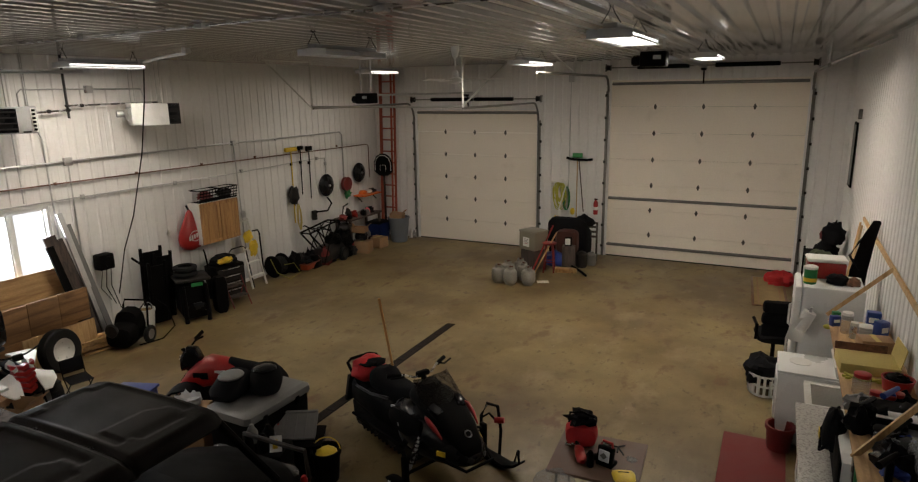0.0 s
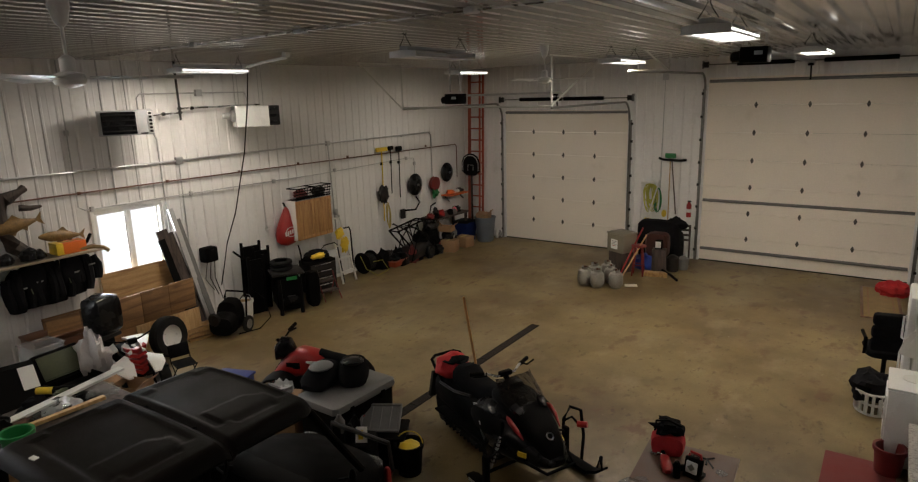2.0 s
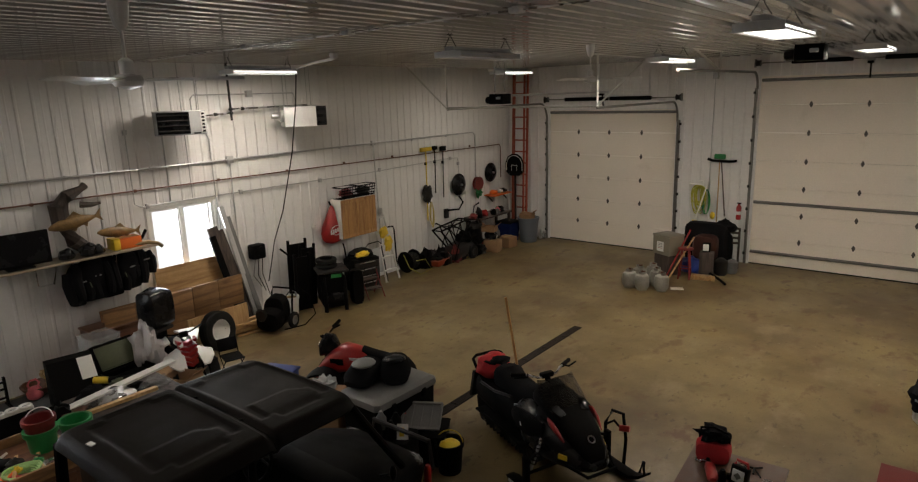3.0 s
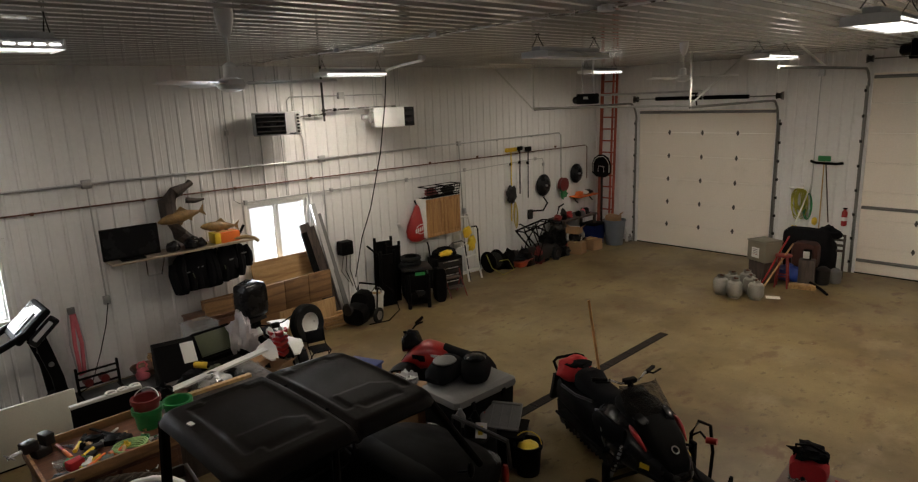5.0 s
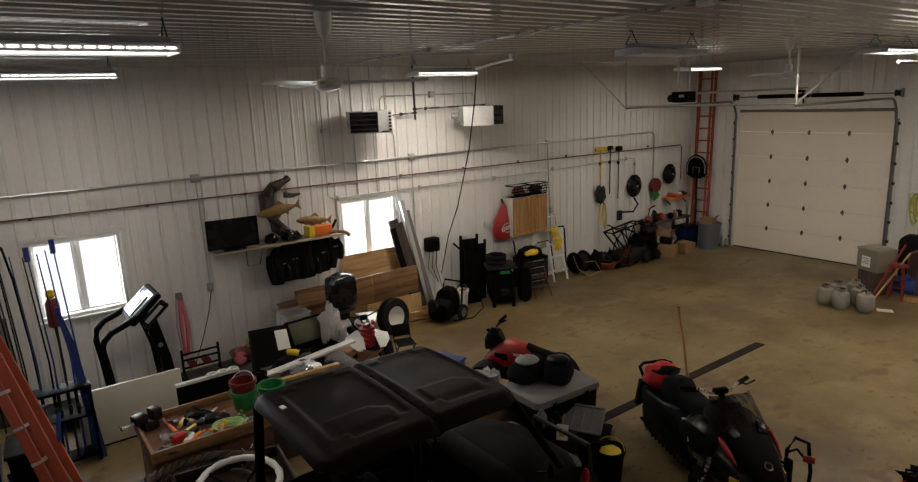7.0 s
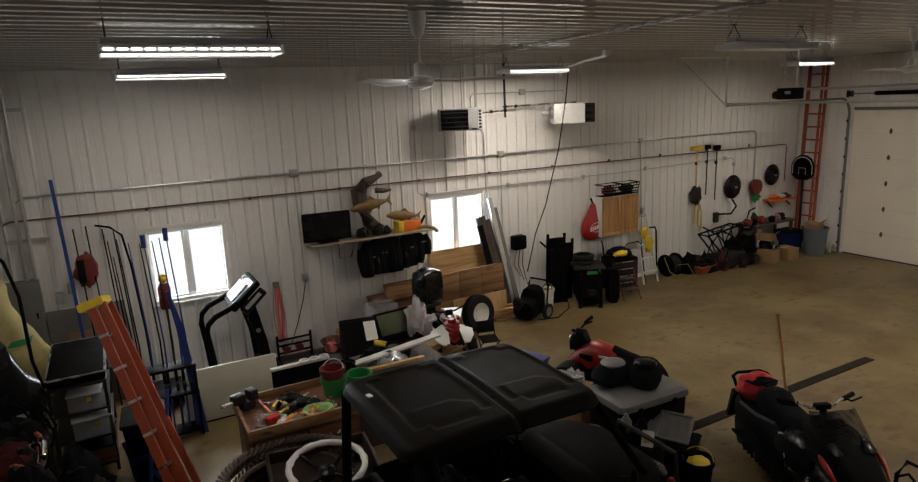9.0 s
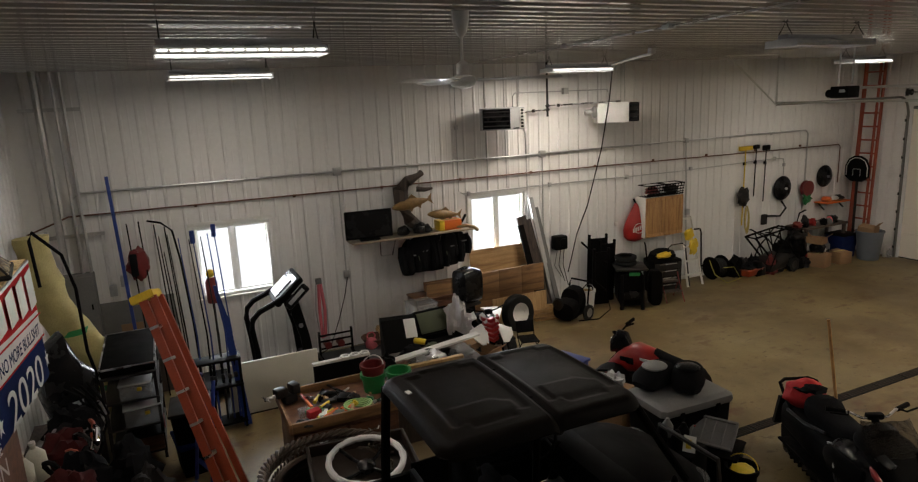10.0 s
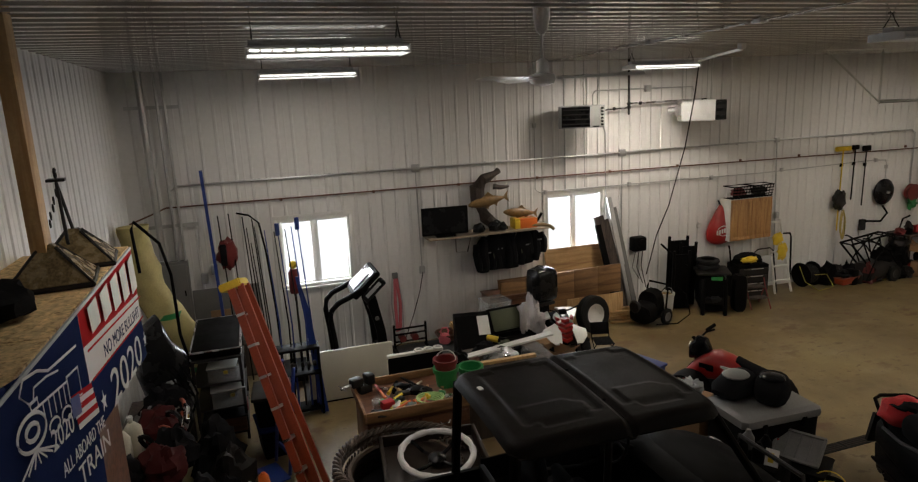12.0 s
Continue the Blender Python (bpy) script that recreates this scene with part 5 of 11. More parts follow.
for (x, y), s, rz in (((-5.36, 4.86), (0.20, 0.26, 0.20), 10), ((-5.10, 5.12), (0.19, 0.22, 0.22), 40)):
    hs = thing("seat_cushion", (x, y, 0.825), rz, "black moulded passenger backrest lying on the trunk lid", "cushion", "loose backrests")
    bm = bm_new()
    loft(bm, [ring(yy, z0, z1, w, 2.6, 16) for yy, z0, z1, w in ((-s[1], 0.04, s[2] * 0.5, s[0]), (-s[1] * 0.7, 0.0, s[2] * 0.9, s[0] * 1.7), (0, 0.0, s[2] * 1.25, s[0] * 2), (s[1] * 0.7, 0.0, s[2] * 1.3, s[0] * 1.7), (s[1], 0.06, s[2] * 0.9, s[0]))])
    part("pad", bm, M_CLOTHK, hs)
    bm = bm_new()
    ball(bm, (0, 0, s[2] * 1.2), (s[0] * 0.7, s[1] * 0.6, 0.035), 14)
    part("shell", bm, M_BLACKG if rz > 20 else M_GREY, hs)
tt = thing("storage_tote", (-4.62, 5.02, 0), 30, "black storage tote with its grey ribbed lid propped on top", "storage tote")
bm = bm_new()
loft(bm, [[(x * w, y * d, z) for x, y in ((-1, -0.9), (-0.9, -1), (0.9, -1), (1, -0.9), (1, 0.9), (0.9, 1), (-0.9, 1), (-1, 0.9))] for w, d, z in ((0.26, 0.19, 0.0), (0.30, 0.22, 0.38), (0.31, 0.23, 0.40))])
part("tub", bm, M_BLACK, tt)
lid = bm_new()
box(lid, (0, 0, 0), (0.46, 0.36, 0.022), bevel=0.01)
lo = part("lid", lid, M_GREY, tt, "grey ribbed plastic lid")
for c, sz in (((0, 0.17, 0.015), (0.46, 0.03, 0.03)), ((0, -0.17, 0.015), (0.46, 0.03, 0.03)), ((0.22, 0, 0.0145), (0.03, 0.31, 0.03)), ((-0.22, 0, 0.0145), (0.03, 0.31, 0.03)), ((-0.11, 0, 0.012), (0.018, 0.31, 0.02)), ((0.0, 0, 0.012), (0.018, 0.31, 0.02)), ((0.11, 0, 0.012), (0.018, 0.31, 0.02))):
    rib = bm_new()
    box(rib, c, sz, bevel=0.004)
    part("rib", rib, M_GREY, lo)
lo.matrix_basis = pose(0.0, 0.02, 0.52, 28, 0, 0)
bucket((-4.20, 5.00, 0), 0.155, 0.36, M_BLACK, "black pail with a yellow rim and yellow insides", M_BLACK, M_YELLOW, 20, True, M_YELLOW)
bm = bm_new()
box(bm, (0, 0, 0.29), (0.46, 0.34, 0.58), bevel=0.02)
bt = solid("storage_tote", bm, M_BLUE, "blue plastic tote behind the quad bike", "storage tote", "", (-6.95, 4.75, 0), 20)
bm = bm_new()
box(bm, (0, 0, 0.60), (0.50, 0.38, 0.04), bevel=0.015)
part("lid", bm, M_BLUE, bt)
carton((-5.92, 4.72, 0), (0.40, 0.34, 0.62), 25, "closed brown cardboard box beside the quad bike")
bm = bm_new()
lumpy(bm, (-5.92, 4.72, 0.68), (0.13, 0.11, 0.10), 91, 0.5, 20)
solid("rag", bm, M_LGREY, "crumpled grey and white rag on a cardboard box", "rag")
# oil jug with a printed card on the utility vehicle's front corner
jg = thing("parts_crate", (-4.55, 4.45, 0), 20, "dark crate of jugs and hoses with a printed card", "crate")
bm = bm_new()
box(bm, (0, 0, 0.30), (0.50, 0.36, 0.60), bevel=0.02)
part("crate", bm, M_BLACK, jg)
bm = bm_new()
box(bm, (0.18, -0.10, 0.70), (0.12, 0.005, 0.16), (-25, 0, 15))
cdp = part("card", bm, M_PAPER, jg, "white card with a yellow picture")
bm = bm_new()
box(bm, (0.175, -0.107, 0.70), (0.05, 0.004, 0.09), (-25, 0, 15))
part("card_picture", bm, M_YELLOW, cdp)
for k, (x, y) in enumerate(((-0.15, 0.08), (0.02, 0.10), (-0.12, -0.1), (0.04, -0.08))):
    bm = bm_new()
    lathe(bm, (x, y, 0.6), [(0.06, 0), (0.06, 0.12), (0.03, 0.17), (0.02, 0.2)], 12)
    part("jug", bm, M_BLACK if k else M_GREY, jg)
bm = bm_new()
lathe(bm, (-3.62, 3.98, 0), [(0.035, 0.0), (0.035, 0.76), (0.02, 0.80)], 12)
solid("tall_post", bm, M_RED, "red plastic safety post beside the utility vehicle", "post")


# ---- floor fittings ----
dr = thing("floor_drain", (-5.14, 7.45, 0), 0, "long dark steel trench drain grate in the concrete", "floor drain", kind="structure")
bm = bm_new()
box(bm, (0, 0, 0.004), (0.15, 4.8, 0.008))
part("trench", bm, M_RUBBER, dr)
gm = bm_new()
for k in range(4):
    box(gm, (-0.048 + k * 0.032, 0, 0.011), (0.012, 0.56, 0.008))
for k in range(2):
    box(gm, (0, -0.27 + k * 0.54, 0.011), (0.13, 0.02, 0.0075))
gme = mesh_of("grate", gm, mat("rusty_grate", (0.035, 0.024, 0.017), 0.8, 0.2, vary=0.4, scale=6))
for k in range(8):
    piece("grate", gme, dr, pose(0, -2.1 + k * 0.6, 0))
bm = bm_new()
box(bm, (-0.02, 7.2, 0.006), (0.68, 1.35, 0.012), bevel=0.004)
solid("floor_mat", bm, M_MATRED, "dark red rubber mat in front of the counter", "mat")
dm = thing("door_mat", (0.0, 14.2, 0), 3, "woven tan doormat with darker border", "mat")
bm = bm_new()
box(bm, (0, 0, 0.006), (0.66, 2.1, 0.012), bevel=0.003)
part("backing", bm, M_BROWNW, dm)
bm = bm_new()
box(bm, (0, 0, 0.014), (0.56, 2.0, 0.008), bevel=0.003)
part("mat_surface", bm, M_JUTE, dm)
for sx in (-0.2, 0.2):
    bm = bm_new()
    box(bm, (sx, 0, 0.0195), (0.03, 1.9, 0.003))
    part("stripe", bm, M_TAN, dm)
bm = bm_new()
box(bm, (-9.70, 2.2, 0.006), (1.60, 3.6, 0.012), bevel=0.004)
solid("floor_mat", bm, M_MATGRY, "dark grey exercise mat under the treadmill", "mat")


# ---- east side: appliances, counter, shelf ----
def east_side():
    f = thing("refrigerator", (0.66, 9.16, 0), 0, "tall white upright refrigerator with closed door", "refrigerator")
    bm = bm_new()
    box(bm, (0.05, 0, 0.87), (0.68, 0.72, 1.66), bevel=0.03)
    part("cabinet", bm, M_WHITE, f)
    bm = bm_new()
    box(bm, (-0.34, 0, 0.55), (0.08, 0.71, 1.02), bevel=0.025)
    part("door", bm, M_WHITE, f)
    bm = bm_new()
    box(bm, (-0.34, 0, 1.39), (0.08, 0.71, 0.60), bevel=0.025)
    part("freezer_door", bm, M_WHITE, f)
    for z in (0.85, 1.3):
        bm = bm_new()
        tube(bm, [(-0.38, -0.29, z - 0.16), (-0.42, -0.29, z - 0.13), (-0.42, -0.29, z + 0.13), (-0.38, -0.29, z + 0.16)], 0.012, 8)
        part("handle", bm, M_WPLAS, f)
    bm = bm_new()
    box(bm, (0, 0, 0.02), (0.6, 0.6, 0.04))
    part("plinth", bm, M_BLACK, f)
    p = thing("paper_towel_roll", (0.42, 8.74, 1.28), 0, "white paper towel roll hanging on a side holder", "paper towel")
    bm = bm_new()
    lathe(bm, (0, 0, 0), [(0.02, -0.13), (0.075, -0.13), (0.078, 0.0), (0.075, 0.13), (0.02, 0.13)], 20, "z")
    rr = part("roll", bm, M_PAPER, p)
    rr.matrix_basis = pose(0, -0.02, 0, 0, 22, 0)
    bm = bm_new()
    loft(bm, [[(-0.20, -0.03, -0.26), (-0.02, -0.03, -0.30), (-0.02, -0.026, -0.30), (-0.20, -0.026, -0.26)], [(-0.16, -0.07, -0.08), (0.02, -0.07, -0.10), (0.02, -0.066, -0.10), (-0.16, -0.066, -0.08)], [(-0.08, -0.09, 0.05), (0.06, -0.09, 0.08), (0.06, -0.086, 0.08), (-0.08, -0.086, 0.05)]])
    part("loose_sheet", bm, M_PAPER, p)
    bm = bm_new()
    cyl(bm, (0.05, -0.02, 0.12), (0.06, -0.02, 0.18), 0.018, seg=10)
    box(bm, (0.03, 0.035, 0.0), (0.03, 0.02, 0.3))
    part("holder", bm, M_STEEL, p)
    bm = bm_new()
    ball(bm, (0.68, 8.775, 1.22), (0.055, 0.03, 0.03), 12)
    solid("magnet_ball", bm, M_HOSEY, "neon green ball magnet stuck to the refrigerator", "ball")
    w = thing("wipes_tub", (0.44, 8.98, 1.70), 20, "green tub of wipes with white lid on the refrigerator", "tub")
    bm = bm_new()
    lathe(bm, (0, 0, 0), [(0.07, 0), (0.075, 0.02), (0.075, 0.19)], 20)
    part("tub", bm, M_GREEN, w)
    bm = bm_new()
    lathe(bm, (0, 0, 0.19), [(0.079, 0), (0.079, 0.03), (0.05, 0.045), (0.02, 0.045)], 20)
    part("lid", bm, M_WPLAS, w)
    bm = bm_new()
    lathe(bm, (0, 0, 0), [(0.077, 0.03), (0.077, 0.08)], 20, caps=False)
    part("label_band", bm, M_YELLOW, w)
    c = thing("cooler", (0.62, 9.36, 1.70), 5, "red picnic cooler with white lid on the refrigerator", "cooler")
    bm = bm_new()
    box(bm, (0, 0, 0.11), (0.44, 0.28, 0.22), bevel=0.025)
    part("body", bm, M_RED, c)
    bm = bm_new()
    box(bm, (0, 0, 0.245), (0.46, 0.30, 0.05), bevel=0.018)
    part("lid", bm, M_WPLAS, c)
    bm = bm_new()
    lumpy(bm, (0.75, 9.05, 1.75), (0.13, 0.10, 0.08), 5, 0.2)
    solid("work_glove", bm, M_CLOTHK, "crumpled black gloves on the refrigerator top", "gloves")
    bm = bm_new()
    lumpy(bm, (0.92, 9.0, 1.75), (0.07, 0.06, 0.07), 8, 0.2)
    solid("small_jar", bm, M_BROWNW, "small brown jar on the refrigerator top", "jar")
    g = thing("ski_guard", (1.04, 9.75, 0.0), 0, "black moulded plastic skid plate standing against the wall", "skid plate")
    bm = bm_new()
    loft(bm, [ring(y, z0, z1, wd, 3, 10, x) for y, z0, z1, wd, x in ((-0.10, 0.0, 0.06, 0.16, -0.06), (-0.12, 0.9, 1.0, 0.20, -0.06), (-0.10, 1.7, 1.8, 0.20, -0.02), (0.0, 2.1, 2.22, 0.16, 0.06), (0.10, 2.34, 2.40, 0.10, 0.14))])
    part("plate", bm, M_BLACK, g)
    bm = bm_new()
    tube(bm, [(-0.02, -0.1, 1.75), (-0.14, -0.1, 1.95), (-0.04, 0.0, 2.12), (0.12, 0.1, 2.3)], 0.018, 8)
    part("edge_tube", bm, M_BLACKG, g)
    # washer
    d = thing("clothes_dryer", (0.50, 8.16, 0), 0, "white clothes dryer with closed round-edged lid", "dryer")
    bm = bm_new()
    box(bm, (0, 0, 0.46), (0.68, 0.64, 0.88), bevel=0.02)
    part("cabinet", bm, M_WHITE, d)
    bm = bm_new()
    box(bm, (-0.02, 0, 0.915), (0.66, 0.64, 0.03), bevel=0.012)
    part("top", bm, M_WHITE, d)
    bm = bm_new()
    box(bm, (0.28, 0, 1.00), (0.10, 0.62, 0.15), (0, -15, 0), 0.02)
    part("control_panel", bm, M_WPLAS, d)
    bm = bm_new()
    box(bm, (-0.342, 0, 0.55), (0.012, 0.48, 0.5), bevel=0.02)
    part("door", bm, M_WHITE, d)
    bm = bm_new()
    lathe(bm, (-0.10, 0.05, 0.932), [(0.12, 0.0), (0.12, 0.004), (0.115, 0.004)], 20)
    part("lid_emboss", bm, M_WPLAS, d)
    s = thing("utility_sink", (0.78, 7.50, 0), 0, "white plastic laundry sink on legs", "sink")
    bm = bm_new()
    for q, z in (((0, -0.29, 0.68), (0.64, 0.03, 0.34)), ((0, 0.29, 0.68), (0.64, 0.03, 0.34)), ((-0.31, 0, 0.68), (0.03, 0.58, 0.34)), ((0.31, 0, 0.68), (0.03, 0.58, 0.34)), ((0, 0, 0.52), (0.62, 0.58, 0.03))):
        box(bm, q, z, bevel=0.008)
    for q, z in (((0, -0.30, 0.85), (0.70, 0.07, 0.025)), ((0, 0.30, 0.85), (0.70, 0.07, 0.025)), ((-0.32, 0, 0.85), (0.07, 0.54, 0.025)), ((0.32, 0, 0.85), (0.07, 0.54, 0.025))):
        box(bm, q, z, bevel=0.008)
    part("basin", bm, M_WPLAS, s)
    for sx in (-0.27, 0.27):
        for sy in (-0.25, 0.25):
            bm = bm_new()
            cyl(bm, (sx, sy, 0), (sx, sy, 0.52), 0.02, seg=8)
            part("leg", bm, M_WPLAS, s)
    bm = bm_new()
    tube(bm, [(0.30, 0, 0.86), (0.30, 0, 1.06), (0.22, 0, 1.10), (0.12, 0, 1.04)], 0.013, 8)
    part("faucet", bm, M_CHROME, s)
    # counter
    for k in range(4):
        y = 6.78 - k * 0.72
        cb2 = thing("base_cabinet", (0.80, y, 0), 0, "white base cabinet unit under the laminate counter", "cabinet", "counter base cabinets")
        bm = bm_new()
        box(bm, (0.02, 0, 0.48), (0.80, 0.715, 0.80), bevel=0.004)
        part("body", bm, M_WHITE, cb2)
        bm = bm_new()
        box(bm, (0.04, 0, 0.04), (0.74, 0.71, 0.08))
        part("toe_kick", bm, M_BLACK, cb2)
        bm = bm_new()
        box(bm, (-0.39, 0, 0.74), (0.02, 0.68, 0.18), bevel=0.004)
        dw = part("drawer", bm, M_WHITE, cb2)
        bm = bm_new()
        tube(bm, [(-0.40, -0.06, 0.74), (-0.43, -0.04, 0.74), (-0.43, 0.04, 0.74), (-0.40, 0.06, 0.74)], 0.006, 6)
        part("handle", bm, M_BLACK, dw)
        for sy in (-0.17, 0.17):
            bm = bm_new()
            box(bm, (-0.39, sy, 0.36), (0.02, 0.33, 0.54), bevel=0.004)
            dd = part("door", bm, M_WHITE, cb2)
            bm = bm_new()
            cyl(bm, (-0.40, sy * 0.35, 0.55), (-0.425, sy * 0.35, 0.55), 0.014, seg=10)
            part("handle", bm, M_BLACK, dd)
    bm = bm_new()
    box(bm, (0.79, 5.55, 0.905), (0.92, 3.06, 0.04), bevel=0.01)
    solid("countertop", bm, M_LAMIN, "speckled grey laminate countertop with worn front edge", "countertop")
    m2 = thing("mini_fridge", (0.86, 5.75, 0.925), 0, "white box appliance with dark trim on the counter", "appliance")
    bm = bm_new()
    box(bm, (0.06, 0, 0.16), (0.62, 0.70, 0.32), bevel=0.015)
    part("housing", bm, M_WHITE, m2)
    bm = bm_new()
    box(bm, (-0.26, 0, 0.16), (0.02, 0.68, 0.30), bevel=0.006)
    part("front_trim", bm, M_BLACK, m2)
    bm = bm_new()
    box(bm, (0.9, 4.86, 1.02), (0.55, 0.62, 0.19), bevel=0.02)
    solid("metal_case", bm, M_BLACKG, "black hard case lying on the counter", "case")
    # shelf hung by wooden strips
    sh = thing("hanging_shelf", (0.95, 6.65, 1.40), 0, "rough wooden wall shelf hung by diagonal strips", "shelf")
    bm = bm_new()
    box(bm, (0, 0, 0.01), (0.60, 3.7, 0.02), bevel=0.003)
    part("board", bm, M_PLY, sh)
    for y0, y1 in ((2.05, 1.75), (-1.42, -1.30)):
        bm = bm_new()
        a, b = Vector((-0.30, y0, 0.0)), Vector((0.27, y1, 0.72))
        dv = b - a
        mm = Matrix.Translation((a + b) / 2) @ dv.to_track_quat("Z", "X").to_matrix().to_4x4() @ Matrix.Diagonal((0.045, 0.02, dv.length, 1))
        bmesh.ops.create_cube(bm, size=1, matrix=mm)
        part("hanger_strip", bm, M_PINE, sh)
    bm = bm_new()
    box(bm, (0.275, 2.4, 0.70), (0.025, 5.2, 0.06))
    part("wall_rail", bm, M_PINE, sh)
    Z0 = 1.42
    carton((1.02, 7.58, Z0), (0.30, 0.22, 0.14), 12, "small closed cardboard box on the shelf")
    bx = thing("display_box", (0.90, 7.05, Z0), 4, "open yellow cardboard display box on the shelf", "box")
    bm = bm_new()
    box(bm, (0, 0, 0.05), (0.50, 0.40, 0.10), bevel=0.005)
    part("tray", bm, M_YCARD, bx)
    bm = bm_new()
    box(bm, (0.26, 0.02, 0.17), (0.008, 0.40, 0.24), (0, 10, 0))
    part("back_flap", bm, M_YCARD, bx)
    bm = bm_new()
    box(bm, (-0.02, 0.22, 0.09), (0.46, 0.01, 0.16), (-8, 0, 0))
    part("printed_side", bm, M_BROWNW, bx)
    t = thing("plastic_tub", (1.10, 6.62, Z0), 0, "red plastic tub holding black tools", "tub")
    bm = bm_new()
    lathe(bm, (0, 0, 0), [(0.11, 0), (0.13, 0.11), (0.135, 0.12), (0.12, 0.12), (0.10, 0.02)], 20)
    part("tub", bm, M_RED, t)
    bm = bm_new()
    lumpy(bm, (0, 0, 0.11), (0.09, 0.09, 0.05), 7, 0.35)
    part("tools", bm, M_BLACK, t)
    for k, (x, y, r, h, m, lm) in enumerate(((0.80, 6.42, 0.075, 0.17, M_CLEAR, M_RED), (0.88, 6.18, 0.05, 0.12, M_CLEAR, M_RED), (0.98, 6.15, 0.05, 0.12, M_CLEAR, M_RED), (1.05, 6.22, 0.05, 0.12, M_CLEAR, M_RED), (1.0, 8.1, 0.10, 0.07, M_WPLAS, M_WPLAS), (0.86, 7.9, 0.045, 0.16, M_STEEL, M_WPLAS), (0.80, 8.05, 0.06, 0.22, M_CLEAR, M_WPLAS))):
        j = thing("jar", (x, y, Z0), 0, "clear plastic jar of small parts with a lid" if m is M_CLEAR else "small can with a pale lid on the shelf", "jar", "shelf jars")
        bm = bm_new()
        lathe(bm, (0, 0, 0), [(r * 0.9, 0), (r, 0.01), (r, h * 0.85), (r * 0.85, h)], 16)
        part("body", bm, m, j)
        bm = bm_new()
        lathe(bm, (0, 0, h), [(r * 0.95, -0.01), (r * 0.95, 0.02), (r * 0.8, 0.024)], 16)
        part("lid", bm, lm, j)
    for k, (x, y, s, m, lab) in enumerate(((1.08, 8.32, (0.14, 0.10, 0.20), M_BLUE, "blue printed carton standing on the shelf"), (1.14, 8.15, (0.10, 0.16, 0.14), M_GREEN, "green printed carton standing on the shelf"), (0.72, 8.42, (0.08, 0.07, 0.12), M_GREEN, "small green bottle box on the shelf"), (0.70, 8.25, (0.10, 0.07, 0.12), M_BLUE, "small blue box on the shelf"), (1.12, 8.0, (0.12, 0.10, 0.20), M_BLUE, "dark blue box on the shelf"))):
        bm = bm_new()
        box(bm, (0, 0, s[2] / 2), s, bevel=0.006)
        o = solid("small_carton", bm, m, lab, "box", "", (x, y, Z0), 10 * k)
        bm = bm_new()
        box(bm, (0, -s[1] / 2 - 0.001, s[2] * 0.55), (s[0] * 0.7, 0.002, s[2] * 0.3))
        part("label_panel", bm, M_PAPER, o)
    bm = bm_new()
    for k in range(3):
        tube(bm, [(0.02 * math.sin(k + q * 0.9) + 0.05 * q - 0.2, 0.05 * math.sin(q * 1.7 + k * 2), 0.02 + 0.015 * (k % 2)) for q in range(9)], 0.013, 6)
    solid("ratchet_strap", bm, M_HOSEY, "loose neon yellow ratchet strap on the shelf", "strap", "", (0.88, 6.72, Z0), 0)
    b = thing("tool_case", (1.0, 5.75, Z0), 0, "black moulded tool cases stacked on the shelf", "tool case")
    bm = bm_new()
    box(bm, (0, 0.1, 0.07), (0.52, 0.42, 0.14), bevel=0.03)
    part("lower_case", bm, M_BLACK, b)
    bm = bm_new()
    box(bm, (0.02, -0.30, 0.06), (0.46, 0.34, 0.12), bevel=0.03)
    part("upper_case", bm, M_BLACKG, b)
    bm = bm_new()
    box(bm, (-0.05, -0.02, 0.145), (0.34, 0.14, 0.006))
    part("paper_label", bm, M_PAPER, b)
    bm = bm_new()
    lumpy(bm, (0.90, 5.05, Z0 + 0.05), (0.12, 0.10, 0.06), 12, 0.25)
    solid("blue_cloth", bm, M_BLUE, "crumpled blue cloth on the shelf", "cloth")
    bm = bm_new()
    lumpy(bm, (1.10, 5.1, Z0 + 0.11), (0.15, 0.2, 0.18), 13, 0.25)
    solid("plastic_bag", bm, M_CLEAR, "bunched clear plastic bag on the shelf", "bag")
    random.seed(41)
    for k in range(14):
        y = 4.95 + 0.10 * k + random.uniform(-0.02, 0.02)
        m = (M_BLACK, M_CLOTHK, M_BLACKG, M_DARKM, M_GREY, M_BLUE, M_BLACK)[k % 7]
        x = 0.72 + random.uniform(0, 0.42)
        h = random.uniform(0.06, 0.14)
        bm = bm_new()
        if k % 3 == 0:
            cyl(bm, (x - 0.06, y - 0.10, Z0 + 0.16), (x + 0.07, y + 0.10, Z0 + 0.17), 0.028, 0.02, seg=10)
            box(bm, (x + 0.02, y, Z0 + 0.08), (0.05, 0.06, 0.16), bevel=0.01)
        else:
            lumpy(bm, (x, y, Z0 + h * 0.55), (0.12, 0.09, h), 210 + k, 0.4, 14)
        solid("power_tool" if k % 3 == 0 else "tool_pouch", bm, m, "dark cordless tool lying on the crowded shelf" if k % 3 == 0 else "dark crumpled tool pouch on the crowded shelf", "power tool" if k % 3 == 0 else "pouch", "", None, 0, "shelf tools")
    # bag hanging from the shelf front
    bg = thing("shoulder_bag", (0.60, 6.05, 0.925), 0, "black shoulder bag hanging from the shelf edge", "bag")
    bm = bm_new()
    lumpy(bm, (0, 0, 0.24), (0.10, 0.20, 0.22), 15, 0.15)
    part("pouch", bm, M_CLOTHK, bg)
    bm = bm_new()
